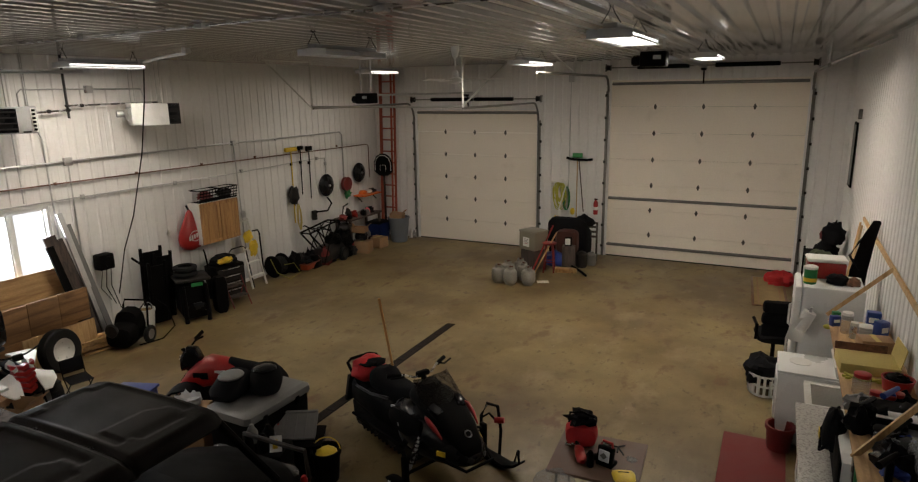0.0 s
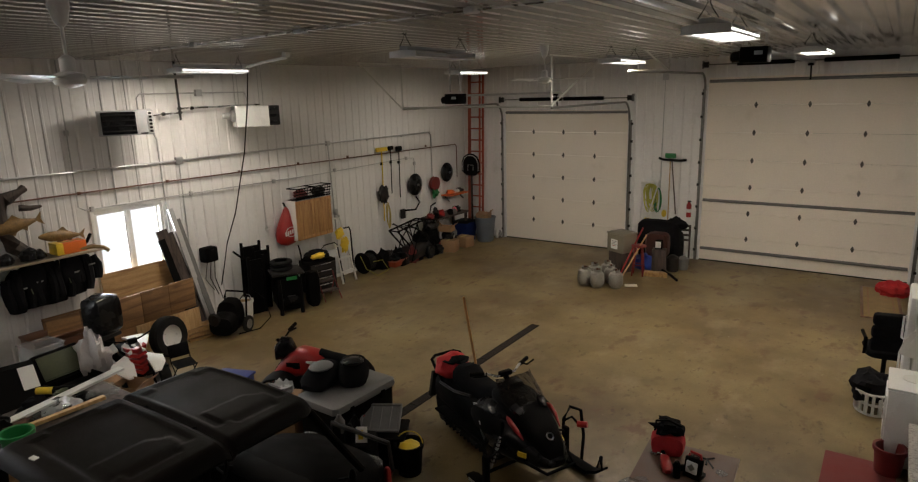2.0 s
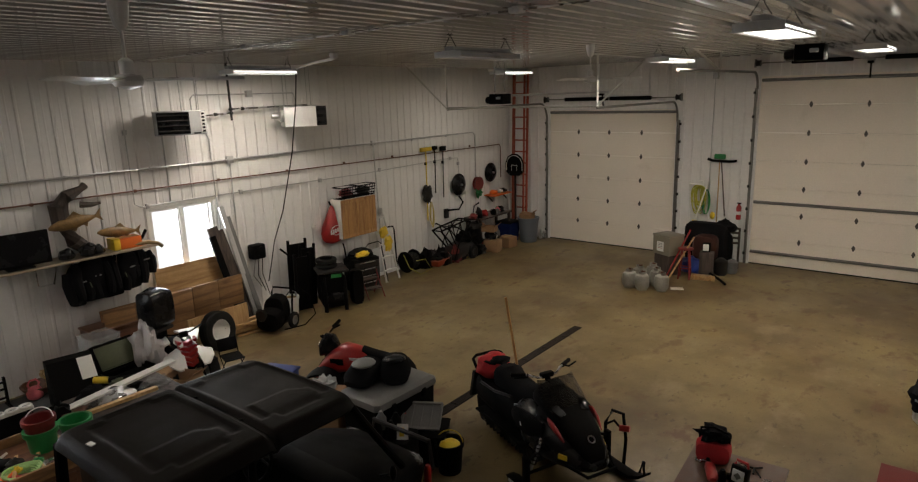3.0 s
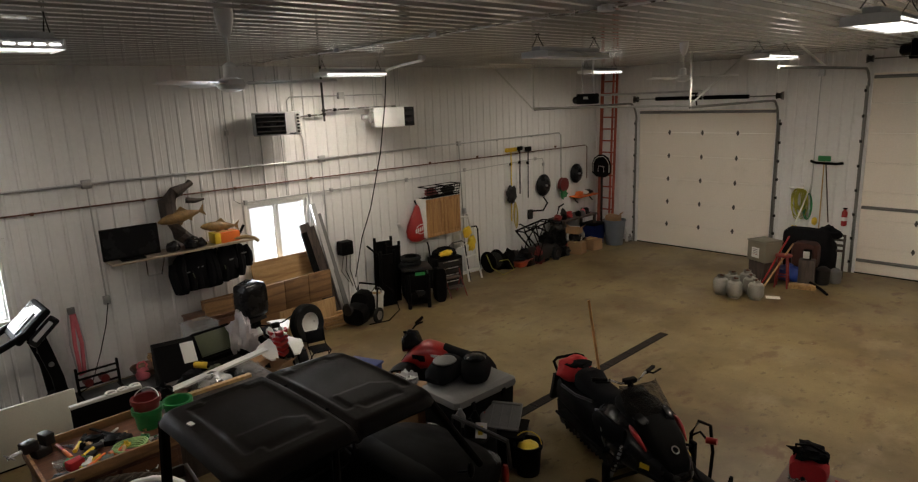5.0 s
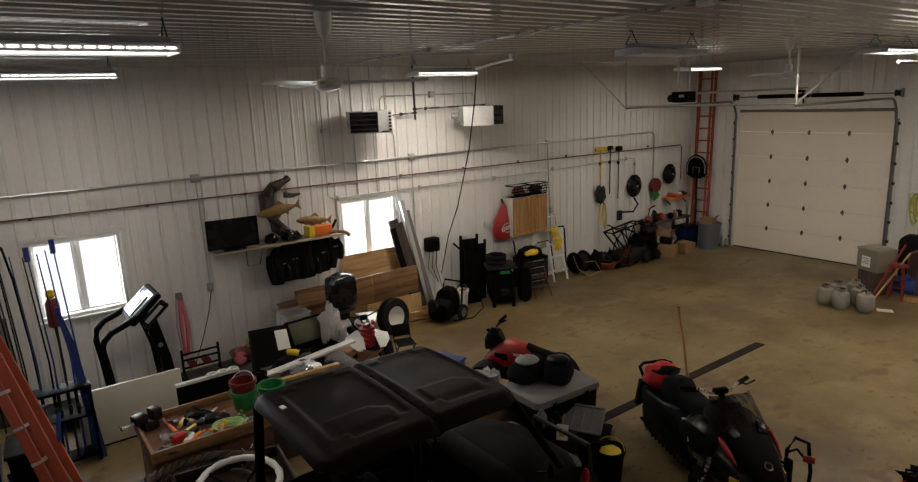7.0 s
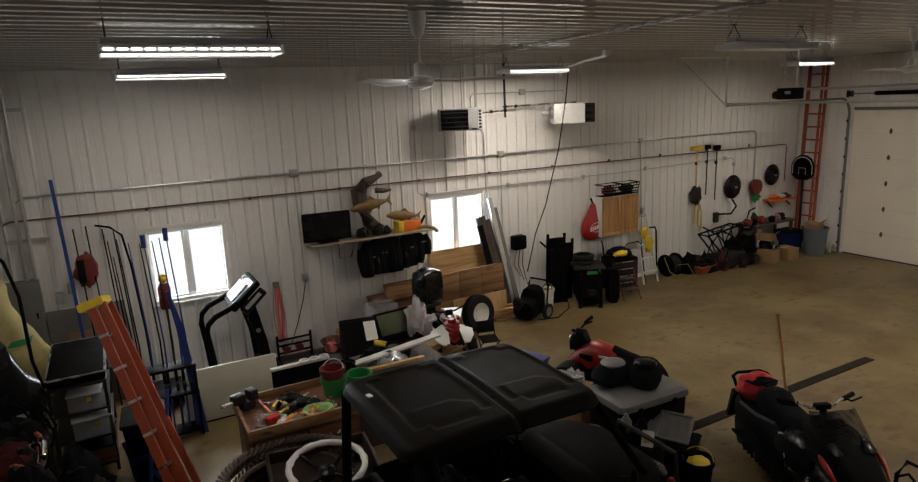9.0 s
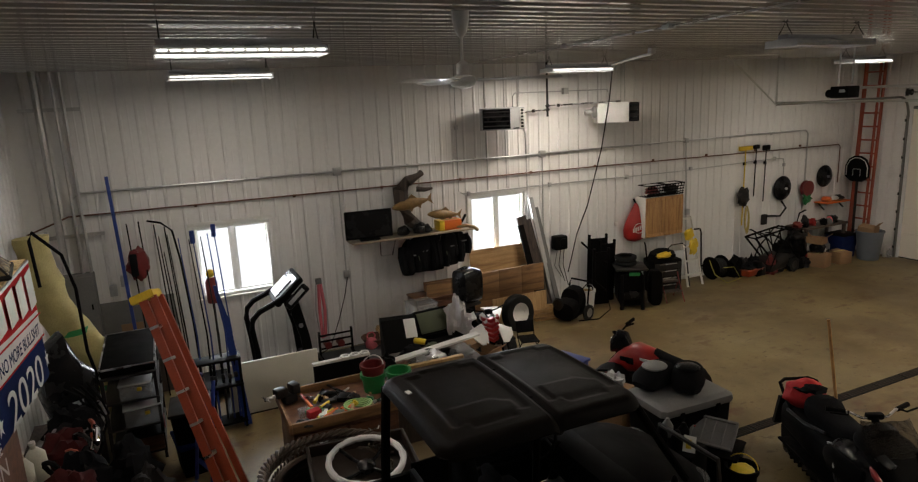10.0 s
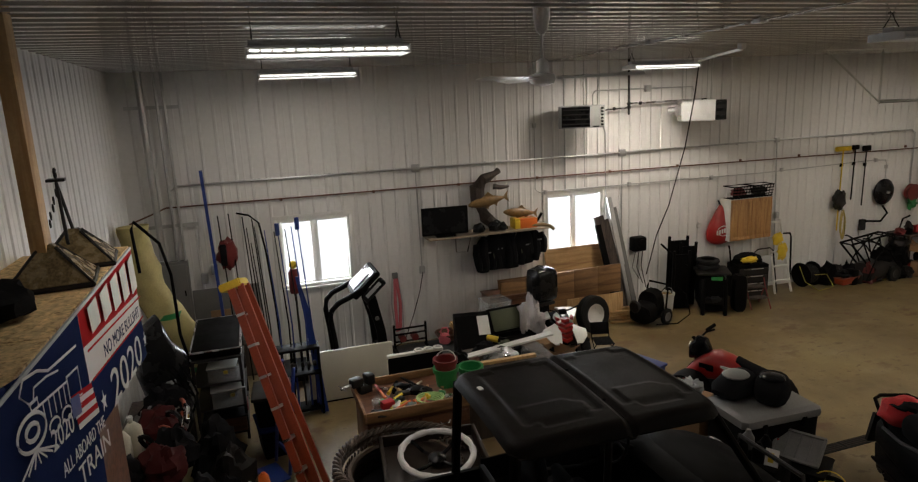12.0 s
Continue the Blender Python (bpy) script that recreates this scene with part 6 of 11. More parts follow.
    tube(bm, [(0.0, -0.16, 0.30), (-0.09, -0.15, 0.15), (-0.1, -0.02, 0.06), (-0.09, 0.12, 0.2), (0.02, 0.05, 0.47)], 0.014, 6)
    part("strap", bm, M_CLOTHK, bg)
    bm = bm_new()
    box(bm, (-0.115, 0.0, 0.22), (0.006, 0.10, 0.06))
    part("logo_patch", bm, M_YELLOW, bg)
    for k, (y, m) in enumerate(((5.12, M_GREEN), (5.30, M_STEEL), (5.22, M_DARKM))):
        bm = bm_new()
        cyl(bm, (0.67, y, 1.405), (0.67, y, 1.18), 0.016, 0.010, seg=8)
        solid("hanging_tool", bm, m, "small hand tool hanging from the shelf edge", "hand tool")
    # bin, basket and swivel chair
    bucket((0.24, 7.72, 0.012), 0.15, 0.30, M_DKRED, "dark red waste bucket against the dryer", bail=False)
    lb = thing("laundry_basket", (0.05, 9.3, 0), 0, "white slotted laundry basket full of dark clothes", "laundry basket")
    bm = bm_new()
    n = 16
    for k in range(n):
        a = 2 * math.pi * k / n
        box(bm, (0.20 * math.cos(a), 0.25 * math.sin(a), 0.15), (0.035, 0.035, 0.28), (0, 0, math.degrees(a)))
    for z, rr in ((0.015, 1.0), (0.15, 1.0), (0.29, 1.06)):
        tube(bm, [(0.205 * rr * math.cos(2 * math.pi * k / 24), 0.255 * rr * math.sin(2 * math.pi * k / 24), z) for k in range(24)], 0.016, 6, True)
    part("basket", bm, M_WPLAS, lb)
    bm = bm_new()
    lumpy(bm, (-0.04, 0.02, 0.28), (0.24, 0.27, 0.20), 21, 0.3, 22)
    part("clothes", bm, M_CLOTHK, lb)
    ch = thing("office_chair", (0.12, 10.25, 0), 190, "black padded office chair on a five-star base", "chair")
    bm = bm_new()
    loft(bm, [ring(y, z0, z1, w, 3, 14) for y, z0, z1, w in ((-0.26, 0.44, 0.52, 0.40), (-0.2, 0.42, 0.56, 0.52), (0.15, 0.42, 0.56, 0.54), (0.26, 0.44, 0.52, 0.46))])
    part("seat", bm, M_CLOTHK, ch)
    for k in range(3):
        bm = bm_new()
        box(bm, (0, 0.28 + 0.03 * k, 0.66 + 0.19 * k), (0.50, 0.12, 0.185), (-8, 0, 0), 0.05)
        part("back_cushion", bm, M_CLOTHK, ch)
    for sx in (-0.28, 0.28):
        bm = bm_new()
        tube(bm, [(sx, 0.2, 0.48), (sx, 0.18, 0.70), (sx, -0.12, 0.70)], 0.025, 8)
        part("armrest", bm, M_BLACK, ch)
    bm = bm_new()
    cyl(bm, (0, 0, 0.08), (0, 0, 0.44), 0.03, seg=10)
    part("column", bm, M_BLACK, ch)
    for k in range(5):
        a = radians(72 * k)
        bm = bm_new()
        tube(bm, [(0, 0, 0.10), (0.30 * math.cos(a), 0.30 * math.sin(a), 0.07)], 0.022, 6)
        lg = part("base_arm", bm, M_BLACK, ch)
        bm = bm_new()
        ball(bm, (0.30 * math.cos(a), 0.30 * math.sin(a), 0.03), (0.03, 0.03, 0.03), 8)
        part("caster", bm, M_BLACK, lg)
    # heap by the far end of the east wall
    bm = bm_new()
    lumpy(bm, (0.20, 14.85, 0.10), (0.28, 0.24, 0.18), 31, 0.25, 22)
    solid("red_bag", bm, M_REDF, "crumpled bright red cloth bag on the floor", "bag")
    st = thing("storage_rack", (0.86, 13.6, 0), 0, "low black metal rack loaded with gear bags", "rack")
    for sx in (-0.28, 0.28):
        for sy in (-0.9, 0.9):
            bm = bm_new()
            box(bm, (sx, sy, 0.48), (0.035, 0.035, 0.96))
            part("post", bm, M_BLACK, st)
    for z in (0.2, 0.9):
        bm = bm_new()
        box(bm, (0, 0, z), (0.60, 1.84, 0.025))
        part("shelf", bm, M_BLACK, st)
    for k, (x, y, z, s, m, lab, cat) in enumerate(((0.78, 13.0, 0.92, (0.24, 0.28, 0.20), M_OLIVE, "dark green soft gear bag on the rack", "bag"), (0.92, 13.9, 0.92, (0.22, 0.3, 0.20), M_CLOTHK, "black soft gear bag on the rack", "bag"), (0.74, 12.75, 1.05, (0.20, 0.16, 0.10), M_REDF, "red folded bag on the rack", "bag"), (0.84, 13.5, 0.22, (0.26, 0.6, 0.24), M_CLOTHK, "dark duffel bags under the rack shelf", "bag"), (0.70, 12.35, 0.0, (0.24, 0.30, 0.34), M_CLOTHK, "black gear bag on the floor by the wall", "bag"), (0.55, 11.5, 0.0, (0.22, 0.26, 0.24), M_DKRED, "dark red gear bag on the floor", "bag"))):
        bm = bm_new()
        lumpy(bm, (x, y, z + s[2] * 0.55), s, 40 + k, 0.2, 18)
        solid("gear_bag", bm, m, lab, cat)
    bp = thing("backpack", (1.0, 13.7, 1.20), 0, "black and red backpack on top of the gear", "backpack")
    bm = bm_new()
    lumpy(bm, (0, 0, 0.18), (0.20, 0.26, 0.24), 51, 0.2, 20)
    part("sack", bm, M_CLOTHK, bp)
    bm = bm_new()
    lumpy(bm, (-0.14, 0.05, 0.16), (0.09, 0.10, 0.13), 52, 0.2, 14)
    part("pocket", bm, M_DKRED, bp)
    bm = bm_new()
    tube(bm, [(0, 0, 0.4), (0.02, -0.05, 0.48), (0, -0.1, 0.4)], 0.012, 6)
    part("handle", bm, M_BLACK, bp)
    pt = thing("wall_poster", (EX - 0.03, 14.6, 2.2), 0, "tall dark framed banner hung on the wall", "poster")
    bm = bm_new()
    box(bm, (0, 0, 0.62), (0.03, 0.5, 1.24), bevel=0.005)
    part("frame", bm, M_BLACK, pt)
    bm = bm_new()
    box(bm, (-0.018, 0, 0.62), (0.006, 0.42, 1.14))
    part("print", bm, M_GREY, pt)
    bm = bm_new()
    box(bm, (EX - 0.06, 13.8, 3.62), (0.06, 0.10, 0.18), bevel=0.01)
    solid("wall_sensor", bm, M_GREY, "small grey sensor box on the steel wall", "sensor")
    for k, y in enumerate((11.2, 11.45, 11.7)):
        bm = bm_new()
        cyl(bm, (0.98, y, 0.0), (EX - 0.05, y + 0.15, 2.0), 0.016, seg=8)
        solid("rake_pole", bm, M_PINE if k else M_WPLAS, "long wooden rake pole leaning on the wall", "pole", "", None, 0, "leaning handles")


east_side()


# ---- low work table in front ----
def work_table():
    t = thing("work_table", (-1.39, 5.72, 0), 4, "low brown laminate table with folding legs", "table")
    bm = bm_new()
    box(bm, (0, 0, 0.585), (0.86, 0.80, 0.03), bevel=0.006)
    part("tabletop", bm, mat("brown_laminate", (0.105, 0.052, 0.032), 0.5, vary=0.15, scale=4), t)
    for sx in (-0.36, 0.36):
        for sy in (-0.33, 0.33):
            bm = bm_new()
            cyl(bm, (sx, sy, 0), (sx * 0.95, sy * 0.95, 0.57), 0.014, seg=8)
            part("leg", bm, M_DARKM, t)
    z = 0.602
    d = thing("tool_bag", (-1.62, 5.92, z), 10, "red fabric tool bag stuffed with black gear", "tool bag")
    bm = bm_new()
    loft(bm, [ring(y, z0, z1, w, 3.2, 18) for y, z0, z1, w in ((-0.12, 0.02, 0.14, 0.22), (-0.10, 0.0, 0.20, 0.30), (0.0, 0.0, 0.23, 0.33), (0.10, 0.0, 0.21, 0.30), (0.12, 0.02, 0.15, 0.22))])
    part("sack", bm, M_REDF, d)
    bm = bm_new()
    lumpy(bm, (0.0, 0.02, 0.25), (0.14, 0.11, 0.07), 62, 0.5, 20)
    part("gear", bm, M_CLOTHK, d)
    bm = bm_new()
    tube(bm, [(-0.13, 0, 0.2), (-0.12, -0.02, 0.32), (0.0, -0.03, 0.35), (0.12, -0.02, 0.3), (0.14, 0, 0.18)], 0.012, 6)
    part("strap", bm, M_BLACK, d)
    g = thing("cordless_tool", (-1.55, 5.62, z), 25, "red cordless tool with black grip lying on the table", "power tool")
    bm = bm_new()
    loft(bm, [ring(y, z0, z1, w, 3, 12) for y, z0, z1, w in ((-0.14, 0.02, 0.06, 0.05), (-0.10, 0.0, 0.09, 0.10), (0.06, 0.0, 0.09, 0.10), (0.12, 0.02, 0.07, 0.07))])
    part("housing", bm, M_RED, g)
    bm = bm_new()
    cyl(bm, (0.0, 0.12, 0.05), (0.0, 0.22, 0.05), 0.02, seg=10)
    box(bm, (0.10, -0.05, 0.04), (0.14, 0.05, 0.06), bevel=0.015)
    part("grip", bm, M_BLACK, g)
    bm = bm_new()
    for k in range(5):
        ball(bm, (-0.10 + 0.03 * k, 0.20 - 0.02 * (k % 2), 0.03), (0.02, 0.02, 0.02), 8)
    part("sockets", bm, M_CHROME, g)
    l = thing("work_light", (-1.29, 5.60, z), -14, "black and red cordless work light with square white lens", "work light")
    bm = bm_new()
    box(bm, (0, 0, 0.11), (0.16, 0.07, 0.17), (-10, 0, 0), 0.015)
    part("housing", bm, M_BLACK, l)
    bm = bm_new()
    box(bm, (0, -0.040, 0.115), (0.11, 0.012, 0.11), (-10, 0, 0), 0.008)
    part("lens", bm, M_LEDOFF, l)
    bm = bm_new()
    box(bm, (0, -0.049, 0.117), (0.05, 0.004, 0.05), (-10, 45, 0))
    part("lens_mark", bm, M_GREY, l)
    bm = bm_new()
    tube(bm, [(-0.06, 0.02, 0.19), (-0.05, 0.03, 0.23), (0.05, 0.03, 0.23), (0.06, 0.02, 0.19)], 0.014, 6)
    part("handle", bm, M_RED, l)
    bm = bm_new()
    box(bm, (0, 0.02, 0.02), (0.17, 0.13, 0.04), bevel=0.01)
    part("base", bm, M_BLACK, l)
    c = thing("sanding_glove", (-1.08, 5.44, z), 20, "yellow pouch lying flat on the table", "pouch")
    bm = bm_new()
    loft(bm, [ring(y, 0.0, h, w, 2.4, 14) for y, h, w in ((-0.10, 0.03, 0.12), (-0.06, 0.05, 0.20), (0.04, 0.055, 0.22), (0.09, 0.04, 0.20), (0.11, 0.02, 0.16))])
    part("pouch", bm, M_YELLOW, c)
    bm = bm_new()
    box(bm, (0.0, 0.03, 0.054), (0.10, 0.012, 0.004))
    part("mark", bm, M_BLACK, c)
    bm = bm_new()
    tube(bm, [(-0.07, 0.02, 0.01), (0.0, 0, 0.012), (0.03, -0.08, 0.01), (0.05, -0.14, 0.01)], 0.009, 6)
    tube(bm, [(0.07, 0.04, 0.01), (0.0, 0, 0.012), (-0.01, -0.10, 0.01)], 0.009, 6)
    tube(bm, [(-0.10 + 0.025 * math.cos(a), 0.03 + 0.025 * math.sin(a), 0.01) for a in [k * 0.6 for k in range(11)]], 0.006, 5)
    solid("scissors", bm, M_DARKM, "dark metal scissors lying open on the table", "scissors", "", (-1.25, 5.95, z), 15)
    bm = bm_new()
    lumpy(bm, (0, 0, 0.012), (0.05, 0.04, 0.02), 63, 0.3)
    solid("hardware_packet", bm, M_CLEAR, "small clear packet of hardware on the table", "packet", "", (-1.08, 5.78, z), 0)
    bm = bm_new()
    lathe(bm, (0, 0, 0), [(0.035, 0), (0.035, 0.13), (0.02, 0.16)], 14)
    solid("spray_can", bm, M_BLACK, "black spray can standing on the table", "can", "", (-1.42, 5.52, z), 0)
    bm = bm_new()
    lumpy(bm, (-1.62, 5.16, 0.32), (0.26, 0.16, 0.34), 64, 0.25, 20)
    solid("plastic_bag", bm, M_CLEAR, "clear plastic bag of parts on the floor by the table", "bag")
    bm = bm_new()
    lathe(bm, (0, 0, 0), [(0.14, 0), (0.15, 0.02), (0.17, 0.30), (0.15, 0.30), (0.13, 0.03)], 18)
    solid("waste_bin", bm, M_BLACKG, "black open bin with white waste inside", "bin", "", (-0.72, 5.42, 0), 0)


work_table()


# ---- north wall group ----
M_TANK = mat("grey_tank_paint", (0.25, 0.235, 0.205), 0.45, vary=0.25, scale=5, stain=((0.16, 0.11, 0.07), 6, 0.6, 0.75))


def north_group():
    tk = thing("propane_tank", (-5.38, 12.62, 0), 0, "grey steel propane cylinder with valve collar on the floor", "propane tank", "propane tanks")
    bm = bm_new()
    lathe(bm, (0, 0, 0), [(0.10, 0.03), (0.13, 0.05), (0.152, 0.10), (0.152, 0.26), (0.13, 0.32), (0.07, 0.355), (0.03, 0.36)], 22)
    part("cylinder", bm, M_TANK, tk)
    bm = bm_new()
    lathe(bm, (0, 0, 0), [(0.10, 0.0), (0.105, 0.0), (0.105, 0.05), (0.10, 0.05)], 20, caps=False)
    part("foot_ring", bm, M_TANK, tk)
    bm = bm_new()
    for a0 in (20, 200):
        pts = arc((0, 0, 0), 0.078, a0, a0 + 140, 10)
        A = [bm.verts.new((p[0], p[1], 0.335)) for p in pts]
        C = [bm.verts.new((p[0], p[1], 0.405)) for p in pts]
        for k in range(10):
            bm.faces.new((A[k], A[k + 1], C[k + 1], C[k]))
    bmesh.ops.solidify(bm, geom=bm.faces[:], thickness=0.006)
    part("collar", bm, M_TANK, tk)
    bm = bm_new()
    cyl(bm, (0, 0, 0.36), (0, 0, 0.42), 0.02, seg=8)
    box(bm, (0.03, 0, 0.40), (0.06, 0.02, 0.02))
    part("valve", bm, M_COPPER, tk)
    for x, y, r in ((-5.07, 12.55, 30), (-4.70, 12.68, 80), (-4.92, 12.98, 140), (-5.12, 13.28, 10), (-5.30, 12.98, 60)):
        copy_thing(tk, pose(x, y, 0, 0, 0, r))
    b = thing("cabinet_cooler", (-5.08, 14.05, 0), -24, "tan metal chest with white label on a stand", "metal chest")
    bm = bm_new()
    box(bm, (0, 0, 0.68), (0.50, 0.46, 0.42), bevel=0.015)
    part("chest", bm, mat("khaki_paint", (0.20, 0.18, 0.13), 0.5, vary=0.1), b)
    bm = bm_new()
    box(bm, (0, 0, 0.905), (0.52, 0.48, 0.035), bevel=0.01)
    part("lid", bm, mat("khaki_lid", (0.22, 0.20, 0.15), 0.45, vary=0.1), b)
    bm = bm_new()
    box(bm, (-0.02, -0.234, 0.66), (0.20, 0.006, 0.22))
    lb = part("label_sheet", bm, M_PAPER, b)
    for k in range(4):
        bm = bm_new()
        box(bm, (-0.02, -0.239, 0.73 - 0.035 * k), (0.14 - 0.02 * (k % 2), 0.003, 0.010))
        part("print_bar", bm, M_RED if k == 3 else M_GREY, lb)
    bm = bm_new()
    box(bm, (0, 0, 0.235), (0.44, 0.40, 0.47), bevel=0.01)
    part("stand", bm, M_DARKWD, b)
    bm = bm_new()
    tube(bm, [(-0.25, -0.1, 0.78), (-0.29, -0.08, 0.78), (-0.29, 0.08, 0.78), (-0.25, 0.1, 0.78)], 0.010, 6)
    part("handle", bm, M_BLACK, b)
    s = thing("bar_stool", (-4.62, 13.85, 0), 10, "red wooden stool with round seat", "stool")
    bm = bm_new()
    lathe(bm, (0, 0, 0.66), [(0.15, 0), (0.165, 0.01), (0.165, 0.03), (0.15, 0.04)], 20)
    part("seat", bm, M_DKRED, s)
    for k in range(4):
        a = radians(45 + 90 * k)
        bm = bm_new()
        cyl(bm, (0.17 * math.cos(a), 0.17 * math.sin(a), 0), (0.10 * math.cos(a), 0.10 * math.sin(a), 0.66), 0.018, seg=8)
        part("leg", bm, M_DKRED, s)
        bm = bm_new()
        c2 = radians(135 + 90 * k)
        cyl(bm, (0.145 * math.cos(a), 0.145 * math.sin(a), 0.25), (0.145 * math.cos(c2), 0.145 * math.sin(c2), 0.25), 0.012, seg=8)
        part("stretcher", bm, M_DKRED, s)
    for a, c, m, lab in (((-4.95, 13.55, 0.0), (-4.62, 14.1, 1.05), M_RED, "red pry bar leaning on the stool"), ((-4.82, 13.25, 0.0), (-4.50, 14.0, 0.92), M_PINE, "wooden tool handle leaning on the stool"), ((-4.95, 14.9, 0.6), (-4.78, 15.75, 1.95), M_WPLAS, "black and white snow pole leaning on the wall")):
        bm = bm_new()
        cyl(bm, a, c, 0.017, seg=8)
        solid("garden_tool", bm, m, lab, "garden tool")
    bm = bm_new()
    loft(bm, [ring(y, z0, z1, w, 6, 20, x) for y, z0, z1, w, x in ((14.78, 0.30, 0.98, 0.86, -4.52), (14.84, 0.26, 1.08, 0.96, -4.52), (15.0, 0.0, 1.10, 0.98, -4.52), (15.2, 0.0, 0.86, 0.96, -4.50), (15.36, 0.0, 0.80, 0.90, -4.48))])
    lumpy(bm, (-4.16, 15.1, 0.98), (0.22, 0.20, 0.16), 77, 0.3, 16)
    solid("covered_furniture", bm, M_CLOTHK, "black fabric cover draped over stored furniture", "covered furniture")
    bm = bm_new()
    loft(bm, [ring(y, 0.30, 0.86, w, 5, 14, -4.42) for y, w in ((14.40, 0.42), (14.46, 0.52), (14.68, 0.52), (14.74, 0.44))])
    solid("leather_chair", bm, mat("brown_leather", (0.05, 0.016, 0.011), 0.5, vary=0.2), "brown leather chair back facing the room", "chair")
    bm = bm_new()
    box(bm, (-4.28, 14.26, 0.28), (0.30, 0.22, 0.56), (0, 0, 12), 0.01)
    solid("wood_crate", bm, M_DARKWD, "dark wooden crate standing on end", "crate")
    bm = bm_new()
    box(bm, (-4.30, 14.28, 0.66), (0.16, 0.10, 0.20), (0, 0, 12), 0.01)
    rd = solid("radio", bm, M_BLACK, "small black radio with a white face on a chair", "radio")
    bm = bm_new()
    box(bm, (-4.302, 14.225, 0.66), (0.12, 0.006, 0.15), (0, 0, 12), 0.003)
    part("face", bm, M_WPLAS, rd)
    bm = bm_new()
    ball(bm, (-4.50, 15.22, 1.20), (0.06, 0.06, 0.09), 12)
    solid("yellow_float", bm, M_YELLOW, "yellow plastic float resting on covered furniture", "float")
    bm = bm_new()
    lumpy(bm, (-4.58, 14.25, 0.18), (0.28, 0.18, 0.22), 71, 0.15)
    solid("blue_bag", bm, M_BLUE, "blue plastic bag on the floor", "bag")
    k = thing("bench_rack", (-4.02, 15.25, 0), 0, "dark slatted wooden chair frame against the wall", "chair frame")
    for sx in (-0.18, 0.14):
        bm = bm_new()
        box(bm, (sx, 0, 0.48), (0.04, 0.04, 0.96))
        part("post", bm, M_DARKWD, k)
    for z in (0.6, 0.72, 0.84, 0.94):
        bm = bm_new()
        box(bm, (-0.02, 0, z), (0.34, 0.025, 0.05))
        part("slat", bm, M_DARKWD, k)
    bm = bm_new()
    lathe(bm, (-4.05, 14.55, 0), [(0.12, 0), (0.14, 0.05), (0.14, 0.32), (0.06, 0.38)], 18)
    solid("metal_pot", bm, M_DARKM, "dark metal canister on the floor", "canister")
    bm = bm_new()
    lathe(bm, (-3.88, 14.8, 0), [(0.10, 0), (0.12, 0.04), (0.12, 0.26), (0.05, 0.32)], 16)
    solid("metal_pot", bm, M_GREY, "grey metal canister on the floor", "canister")
    bm = bm_new()
    box(bm, (-4.25, 13.95, 0.05), (0.5, 0.16, 0.10), (0, 0, 14), 0.008)
    solid("wood_block", bm, M_PLY, "short offcut of lumber on the floor", "wood block")
    bm = bm_new()
    tube(bm, [(-4.15, 14.1, 0.12), (-3.9, 13.95, 0.06), (-3.72, 13.75, 0.03)], 0.03, 8)
    solid("shop_vac_wand", bm, M_BLACK, "black vacuum wand lying on the floor", "wand")
    bm = bm_new()
    box(bm, (-4.48, 13.0, 0.004), (0.26, 0.18, 0.004), (0, 0, 25))
    solid("paper_sheet", bm, M_PAPER, "white sheet of paper on the floor", "paper")
    # hose and brooms on the wall
    hz = thing("hose_hanger", (-5.0, DY - 0.05, 1.42), 0, "yellow and green hose coiled on a wall hook", "hose")
    bm = bm_new()
    random.seed(5)
    for q in range(11):
        dx, w, h = random.uniform(-0.06, 0.06), random.uniform(0.06, 0.14), random.uniform(0.20, 0.36)
        tube(bm, [(dx + w * math.sin(2 * math.pi * n / 20), -0.05 - 0.010 * q, 0.40 - h + h * math.cos(2 * math.pi * n / 20)) for n in range(20)], 0.012, 6, True)
    part("hose", bm, M_HOSEY, hz)
    bm = bm_new()
    for q in range(4):
        tube(bm, [(0.18 + (0.05 + 0.015 * q) * math.sin(2 * math.pi * n / 18), -0.04 - 0.015 * q, 0.0 + 0.30 * math.cos(2 * math.pi * n / 18)) for n in range(18)], 0.011, 6, True)
    part("green_cord", bm, M_GREEN, hz)
    bm = bm_new()
    cyl(bm, (-0.25, -0.02, 0.40), (0.10, -0.10, 0.40), 0.03, seg=10)
    box(bm, (0.02, -0.02, 0.45), (0.10, 0.06, 0.10))
    part("hook", bm, M_WPLAS, hz)
    bm = bm_new()
    ball(bm, (-0.07, -0.09, -0.55), (0.09, 0.08, 0.10), 12)
    part("float_ball", bm, M_YELLOW, hz)
    br = thing("push_broom", (-4.52, DY - 0.06, 0.0), 0, "push broom with black bristles hung head up", "broom")
    bm = bm_new()
    tube(bm, [(-0.32, -0.05, 2.46), (-0.2, -0.05, 2.42), (0.2, -0.05, 2.41), (0.34, -0.05, 2.43)], 0.03, 8)
    part("brush_head", bm, M_BLACK, br)
    bm = bm_new()
    cyl(bm, (0, -0.05, 2.40), (0.14, -0.04, 1.10), 0.014, seg=8)
    part("handle", bm, M_DARKWD, br)
    br2 = thing("broom", (-4.56, DY - 0.06, 0.0), 0, "green-headed broom with pale handle against the wall", "broom")
    bm = bm_new()
    box(bm, (0, -0.05, 2.52), (0.26, 0.05, 0.12), bevel=0.02)
